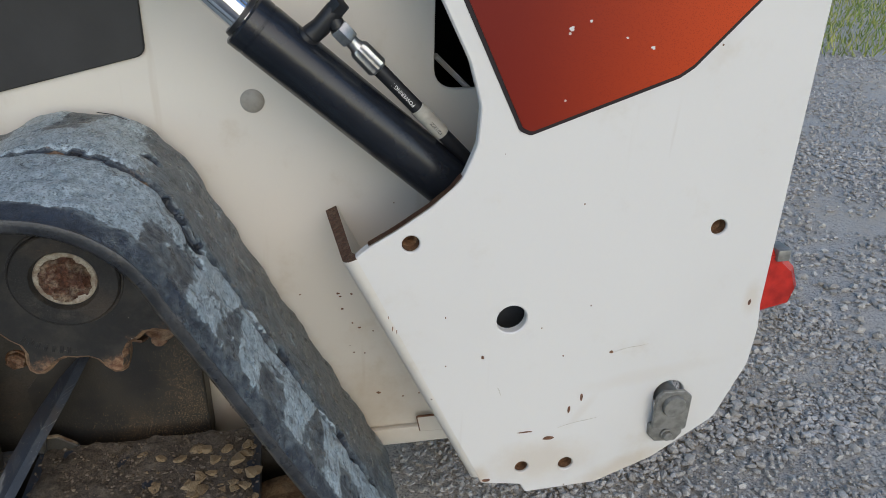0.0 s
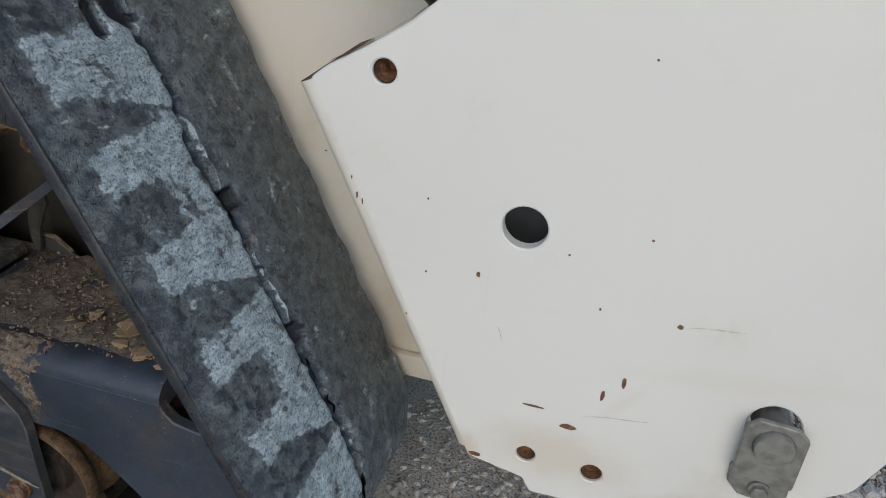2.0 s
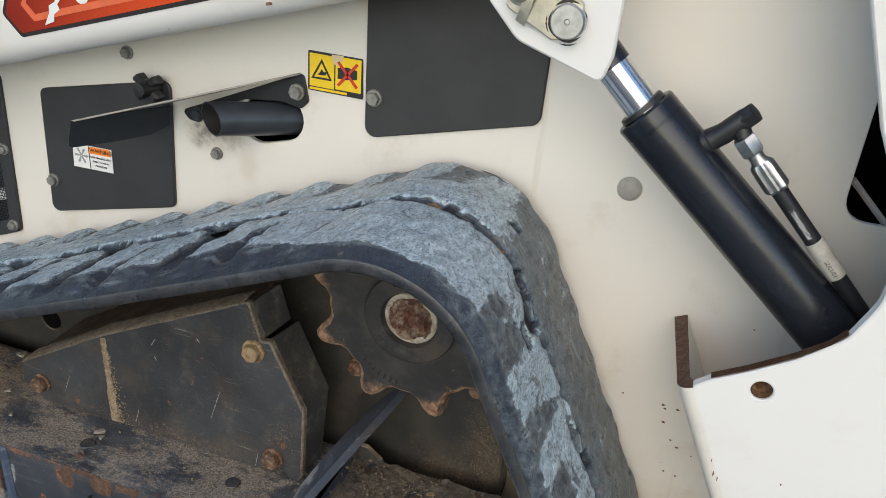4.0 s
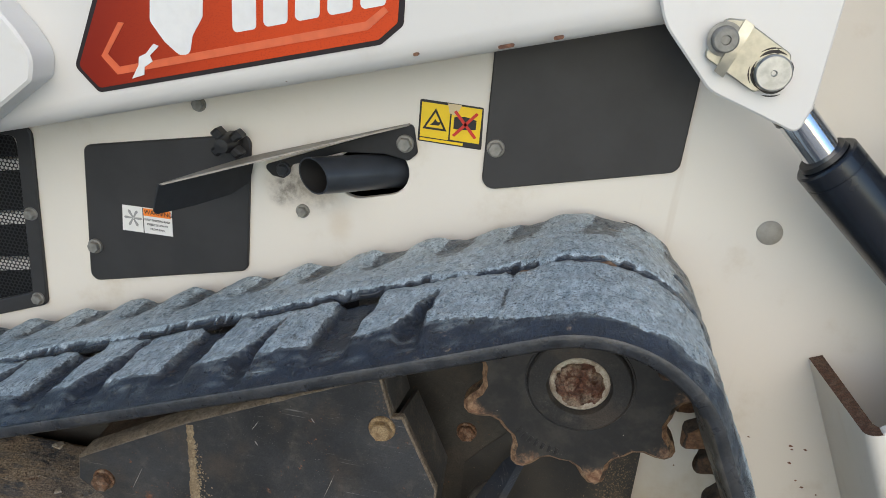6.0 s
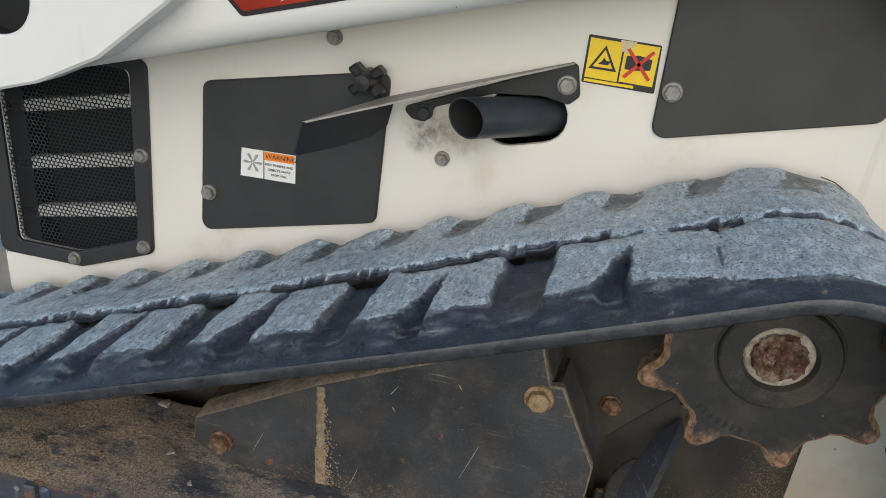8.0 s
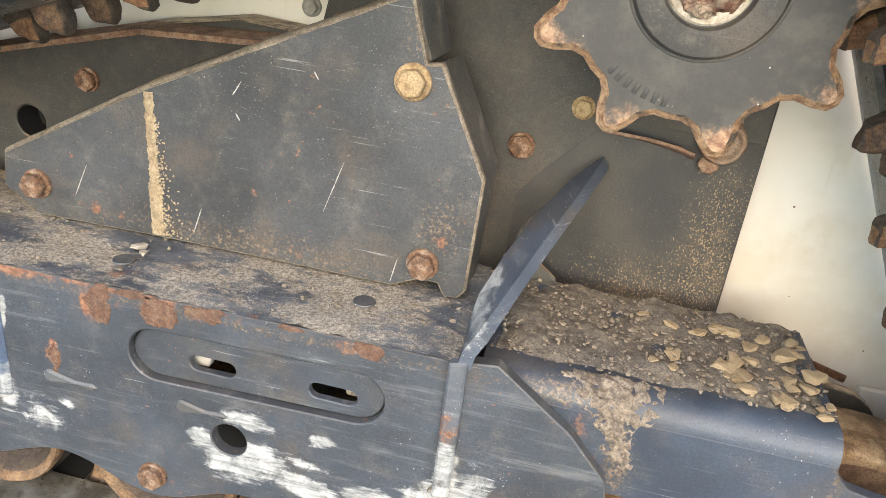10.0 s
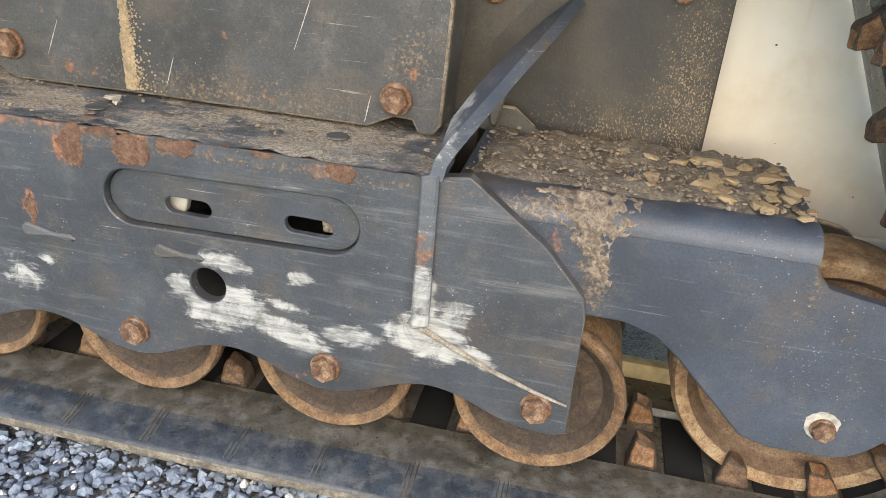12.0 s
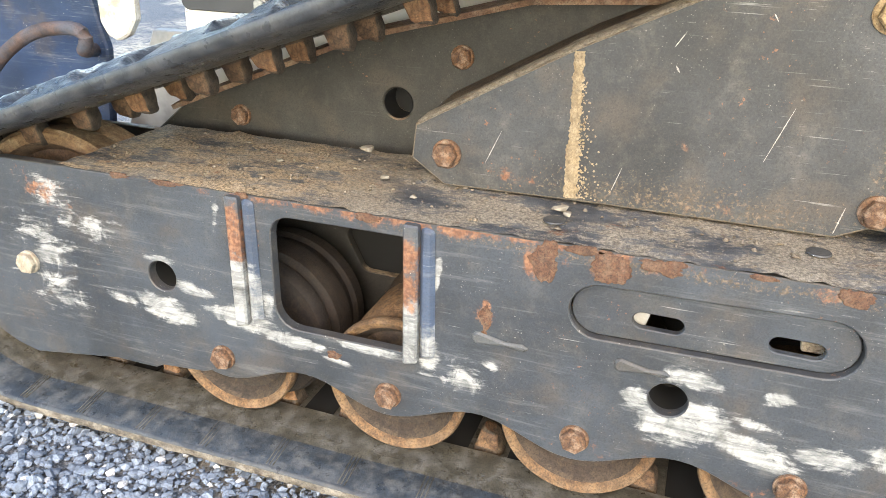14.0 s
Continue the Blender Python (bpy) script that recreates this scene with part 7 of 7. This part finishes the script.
def make_side_covers():
    y = BODY_Y
    right = part("side_cover", plate(rounded([(-0.124, 1.01), (-0.122, 0.771), (0.105, 0.825), (0.107, 0.934), (0.062, 0.982), (0.06, 1.01)], [0, 0.014, 0.014, 0.004, 0.004, 0]), y - 0.0055, y - 0.0005, (), 0.0015), BLACK_SHEET, body, "black textured cover panel")
    bolt(BOLT_ZINC, -0.109, y - 0.0055, 0.826, right, "zinc bolt", 5, 1.15)
    left = part("access_cover", plate(rounded([(-0.657, 0.758), (-0.666, 0.557), (-0.427, 0.612), (-0.420, 0.803)], 0.012), y - 0.0055, y - 0.0005, (), 0.0015), BLACK_SHEET, body, "black textured access cover")
    bolt(BOLT_ZINC, -0.652, y - 0.0055, 0.614, left, "zinc bolt", 25, 1.1)
    bolt(BOLT_ZINC, -0.351, y - 0.0005, 0.709, body, "zinc bolt", 12, 0.95)
    # black knob with four blunt lobes
    pts = []
    for k in range(4):
        for da, r in ((-32, 0.011), (-16, 0.026), (16, 0.026), (32, 0.011)):
            t = radians(45 + 90 * k + da)
            pts.append((-0.443 + r * math.cos(t), 0.793 + r * 0.85 * math.sin(t)))
    knob = part("knob", plate(rounded(pts, 0.003), y - 0.030, y - 0.014, (), 0.003), BLACK_MATT, left, "black lobed hand knob")
    part("knob_stem", lathe([(0.012, 0.0), (0.012, -0.022), (0.009, -0.036), (0.0, -0.037)], (-0.443, y - 0.006, 0.793), 20, close=False), BLACK_MATT, knob)
    # fan warning label
    lab = part("warning_label", plate([(-0.606, 0.682), (-0.608, 0.645), (-0.534, 0.646), (-0.534, 0.683)], y - 0.0064, y - 0.0057, (), 0.0), STICKER, left, "white fan warning label with an orange heading")
    part("heading", plate([(-0.575, 0.6815), (-0.575, 0.671), (-0.5355, 0.6715), (-0.5355, 0.682)], y - 0.0071, y - 0.0065, (), 0.0), ORANGE, lab)
    letters("WARNING", 0.0085, Matrix.Translation((-0.553, y - 0.0074, 0.6765)) @ FLAT, INK, lab, "printed_text")
    for i, t in enumerate(("KEEP FINGERS AND", "OBJECTS AWAY", "FROM FAN.")):
        letters(t, 0.0043, Matrix.Translation((-0.5555, y - 0.0068, 0.6655 - 0.0065 * i)) @ FLAT, INK, lab, "printed_text")
    fan = bmesh.new()
    for k in range(6):
        t = math.pi / 3 * k
        c, s = math.cos(t), math.sin(t)
        plate([(-0.591 + u * c - w * s, 0.665 + u * s + w * c) for u, w in ((0.001, -0.0008), (0.011, -0.0019), (0.0135, 0.0), (0.011, 0.0019), (0.001, 0.0008))], y - 0.0070, y - 0.0065, (), 0.0, fan)
    part("fan_sign", fan, plain("grey_ink", (0.30, 0.30, 0.30), 0.5), lab)
    part("divider", plate([(-0.5765, 0.682), (-0.5765, 0.6455), (-0.5755, 0.6455), (-0.5755, 0.682)], y - 0.0070, y - 0.0065, (), 0.0), INK, lab)
    # hot surface sticker
    st = part("hot_surface_sticker", plate(rounded([(-0.206, 0.873), (-0.206, 0.822), (-0.127, 0.820), (-0.129, 0.871)], 0.002), y - 0.0012, y - 0.0003, (), 0.0), INK, body, "yellow hot surface warning sticker")
    for x0, x1 in ((-0.2035, -0.1685), (-0.1665, -0.1305)):
        part("field", plate([(x0, 0.870), (x0, 0.828), (x1, 0.827), (x1, 0.869)], y - 0.0019, y - 0.0013, (), 0.0), YELLOW, st)
    part("foot_line", plate([(-0.2035, 0.8265), (-0.2035, 0.8235), (-0.150, 0.8225), (-0.150, 0.8255)], y - 0.0019, y - 0.0013, (), 0.0), YELLOW, st)
    part("triangle_sign", plate([(-0.201, 0.838), (-0.171, 0.8375), (-0.186, 0.864)], y - 0.0026, y - 0.0020, ([(-0.1968, 0.8404), (-0.1752, 0.8400), (-0.186, 0.8592)],), 0.0), INK, st)
    part("hand_sign", plate([(-0.192, 0.8435), (-0.181, 0.8435), (-0.178, 0.848), (-0.183, 0.8475), (-0.186, 0.851), (-0.188, 0.847)], y - 0.0026, y - 0.0020, (), 0.0), INK, st)
    part("hand_sign", plate([(-0.163, 0.842), (-0.150, 0.842), (-0.136, 0.844), (-0.136, 0.855), (-0.150, 0.858), (-0.163, 0.856)], y - 0.0026, y - 0.0020, (), 0.0), INK, st)
    for s in (1, -1):
        part("cross_stroke", plate([(-0.149 - 0.015, 0.8485 - s * 0.014), (-0.149 - 0.012, 0.8485 - s * 0.016), (-0.149 + 0.015, 0.8485 + s * 0.014), (-0.149 + 0.012, 0.8485 + s * 0.016)], y - 0.0033, y - 0.0027, (), 0.0), INK_RED, st)
    part("torn_patch", plate([(-0.172, 0.8715), (-0.169, 0.860), (-0.163, 0.858), (-0.158, 0.864), (-0.155, 0.8715)], y - 0.0027, y - 0.0021, (), 0.0), plain("torn_paper", (0.62, 0.50, 0.30), 0.7), st)


make_side_covers()


def make_exhaust():
    # dark pipe that leans out of the slot, its mouth cut open
    a, b = Vector((-0.319, 0.215, 0.776)), Vector((-0.20, 0.335, 0.770))
    d = (b - a).normalized()
    bm = bmesh.new()
    side = d.cross(Vector((0, 0, 1))).normalized()
    up = side.cross(d)
    cut = Vector((0.42, 0.90, 0.12))  # the mouth is cut off obliquely
    rings = []
    for c, r, mouth in ((b, 0.0228, 0), (a, 0.0228, 1), (a, 0.0208, 1), (b - d * 0.05, 0.0208, 0)):
        ring = []
        for t in [2 * math.pi * i / 40 for i in range(40)]:
            o = (side * math.cos(t) + up * math.sin(t)) * r
            ring.append(bm.verts.new(c + o - d * (o.dot(cut) / d.dot(cut) * mouth)))
        rings.append(ring)
    inside = set(rings[2] + rings[3])
    for p, q in zip(rings, rings[1:]):
        for i in range(40):
            bm.faces.new((p[i], p[(i + 1) % 40], q[(i + 1) % 40], q[i]))
    for f in bm.faces:
        f.material_index = 1 if all(v in inside for v in f.verts) else 0
    bm.faces.new(rings[3]).material_index = 1
    part("exhaust_pipe", bm, (PIPE, VOID), body, "sooty black exhaust pipe")
    # deflector: ear bolted to the body, hood that flares outward, lip turned down
    ear = part("deflector", plate(rounded([(-0.405, 0.764), (-0.212, 0.843), (-0.204, 0.806), (-0.215, 0.795), (-0.245, 0.800), (-0.30, 0.795), (-0.365, 0.770), (-0.375, 0.750), (-0.392, 0.752)], 0.006), BODY_Y - 0.004, BODY_Y - 0.0005, (), 0.001), BLACK_MATT, body, "black steel exhaust deflector")
    part("hood", sheet([[(-0.216, 0.2665, 0.8425), (-0.218, 0.262, 0.8417)], [(-0.300, 0.2665, 0.8145), (-0.315, 0.215, 0.8137)], [(-0.401, 0.2665, 0.781), (-0.400, 0.172, 0.789)], [(-0.428, 0.260, 0.7727), (-0.476, 0.136, 0.7667)]], 0.0022), SKYLIT_DUST_SHEET, ear, "dusty upper face, lightened as if lit by the sky")
    part("lip", sheet([[(-0.476, 0.136, 0.767), (-0.483, 0.134, 0.734), (-0.481, 0.138, 0.730)], [(-0.454, 0.180, 0.769), (-0.459, 0.178, 0.734), (-0.457, 0.180, 0.730)], [(-0.430, 0.232, 0.770), (-0.435, 0.230, 0.736), (-0.434, 0.231, 0.732)], [(-0.414, 0.256, 0.771), (-0.419, 0.256, 0.748), (-0.419, 0.256, 0.744)]], 0.003), BLACK_MATT, ear)
    bolt(BOLT_ZINC, -0.220, BODY_Y - 0.004, 0.817, ear, "zinc bolt", 12, 1.15)
    bolt(BOLT_SOOT, -0.376, BODY_Y - 0.004, 0.763, ear, "sooty bolt", 12)


make_exhaust()


def make_grille():
    y = BODY_Y
    outer = rounded([(-0.733, 0.772), (-0.741, 0.506), (-0.855, 0.463), (-0.985, 0.463), (-0.985, 0.772)], 0.012)
    inner = rounded([(-0.757, 0.757), (-0.763, 0.522), (-0.86, 0.485), (-0.955, 0.485), (-0.955, 0.757)], 0.008)
    g = part("grille", plate(outer, y - 0.006, y - 0.0005, (inner,), 0.0015), BLACK_SHEET, body, "black grille with perforated mesh over pale slats")
    # perforated sheet: hexagonal mesh of thin bars
    bm = bmesh.new()
    p = 0.0062
    n = 0
    for j in range(-2, 52):
        for i in range(-2, 40):
            cx, cz = -0.957 + (i + 0.5 * (j % 2)) * p, 0.482 + j * p * 0.866
            if not (-0.955 < cx < -0.762 and 0.483 + max(0, (cx + 0.86) * 0.38) < cz < 0.760):
                continue
            out = [bm.verts.new((cx + 0.58 * p * math.cos(radians(30 + 60 * k)), y + 0.001, cz + 0.58 * p * math.sin(radians(30 + 60 * k)))) for k in range(6)]
            inn = [bm.verts.new((cx + 0.41 * p * math.cos(radians(30 + 60 * k)), y + 0.001, cz + 0.41 * p * math.sin(radians(30 + 60 * k)))) for k in range(6)]
            for k in range(6):
                bm.faces.new((out[k], out[(k + 1) % 6], inn[(k + 1) % 6], inn[k]))
    part("mesh_sheet", bm, BLACK_MATT, g, "perforated black sheet")
    for z in (0.695, 0.614, 0.541):
        part("slat", block(-0.96, -0.757, y + 0.012, y + 0.03, z - 0.0085, z + 0.0085, 0.002), WHITE, g, "pale slat behind the mesh").matrix_basis = Matrix.Translation((0, 0, 0)) @ Matrix.Translation((-0.86, 0, z)) @ Matrix.Rotation(radians(-10.7), 4, "Y") @ Matrix.Translation((0.86, 0, -z))
    part("radiator_core", block(-0.975, -0.75, y + 0.05, y + 0.07, 0.46, 0.78, 0.0), VOID, g)
    for x, z in ((-0.747, 0.648), (-0.753, 0.515), (-0.863, 0.476)):
        bolt(BOLT_ZINC, x, y - 0.006, z, g, "zinc bolt", x * 300)


make_grille()


HANDLE = rust_metal("rusty_handle", (0.03, 0.028, 0.034), (0.11, 0.062, 0.045), (0.06, 0.085, 0.12), 0.5, 18)


POST_WHITE = rust_metal("rust_spotted_white", (0.58, 0.55, 0.48), (0.66, 0.63, 0.56), (0.20, 0.10, 0.05), 0.6, 38)
CHIN = plain("dull_grey_white", (0.36, 0.355, 0.34), 0.55, 0, 0.45, 25, 0.2)


def make_front():
    # blue attachment coupler ahead of the machine, with a bent handle
    bm = plate(rounded([(-1.55, 0.10), (-1.18, 0.16), (-1.151, 0.394), (-1.168, 0.461), (-1.21, 0.62), (-1.55, 0.62)], 0.012), 0.30, 0.312, (), 0.003)
    c = part("coupler", bm, BLUE, loader, "scuffed dark blue attachment coupler")
    part("handle", tube([(-1.345, 0.25, 0.340), (-1.306, 0.25, 0.374), (-1.286, 0.25, 0.389), (-1.266, 0.25, 0.4015), (-1.248, 0.25, 0.411), (-1.229, 0.25, 0.4185), (-1.208, 0.25, 0.424), (-1.186, 0.25, 0.427), (-1.166, 0.25, 0.4285), (-1.152, 0.25, 0.427), (-1.1435, 0.25, 0.423), (-1.1400, 0.25, 0.4165), (-1.1415, 0.251, 0.4085), (-1.148, 0.254, 0.402), (-1.158, 0.262, 0.397), (-1.168, 0.278, 0.393), (-1.174, 0.302, 0.391)], 0.0098, 14), HANDLE, c, "rusty bent handle bar")
    bolt(BOLT_RUST_BIG, -1.20, 0.30, 0.49, c, "", 10, 1.3)
    part("front_post", plate(rounded([(-1.112, 0.70), (-1.116, 0.440), (-1.106, 0.422), (-1.09, 0.415), (-1.071, 0.424), (-1.056, 0.446), (-1.048, 0.70)], 0.010), 0.255, 0.268, (), 0.003), POST_WHITE, loader, "white front post with rust spots")
    part("chin_plate", plate([(-1.20, 0.20), (-0.985, 0.20), (-0.985, 0.42), (-1.10, 0.42)], 0.34, 0.36, (), 0.002), CHIN, loader, "scuffed dull grey-white chassis plate")


make_front()


part("loose_cord", tube([(0.050, 0.226, 0.770), (0.066, 0.232, 0.765), (0.088, 0.236, 0.752), (0.108, 0.238, 0.733), (0.121, 0.240, 0.715)], 0.0006, 6), HOSE, track, "loose cord torn from the track edge")
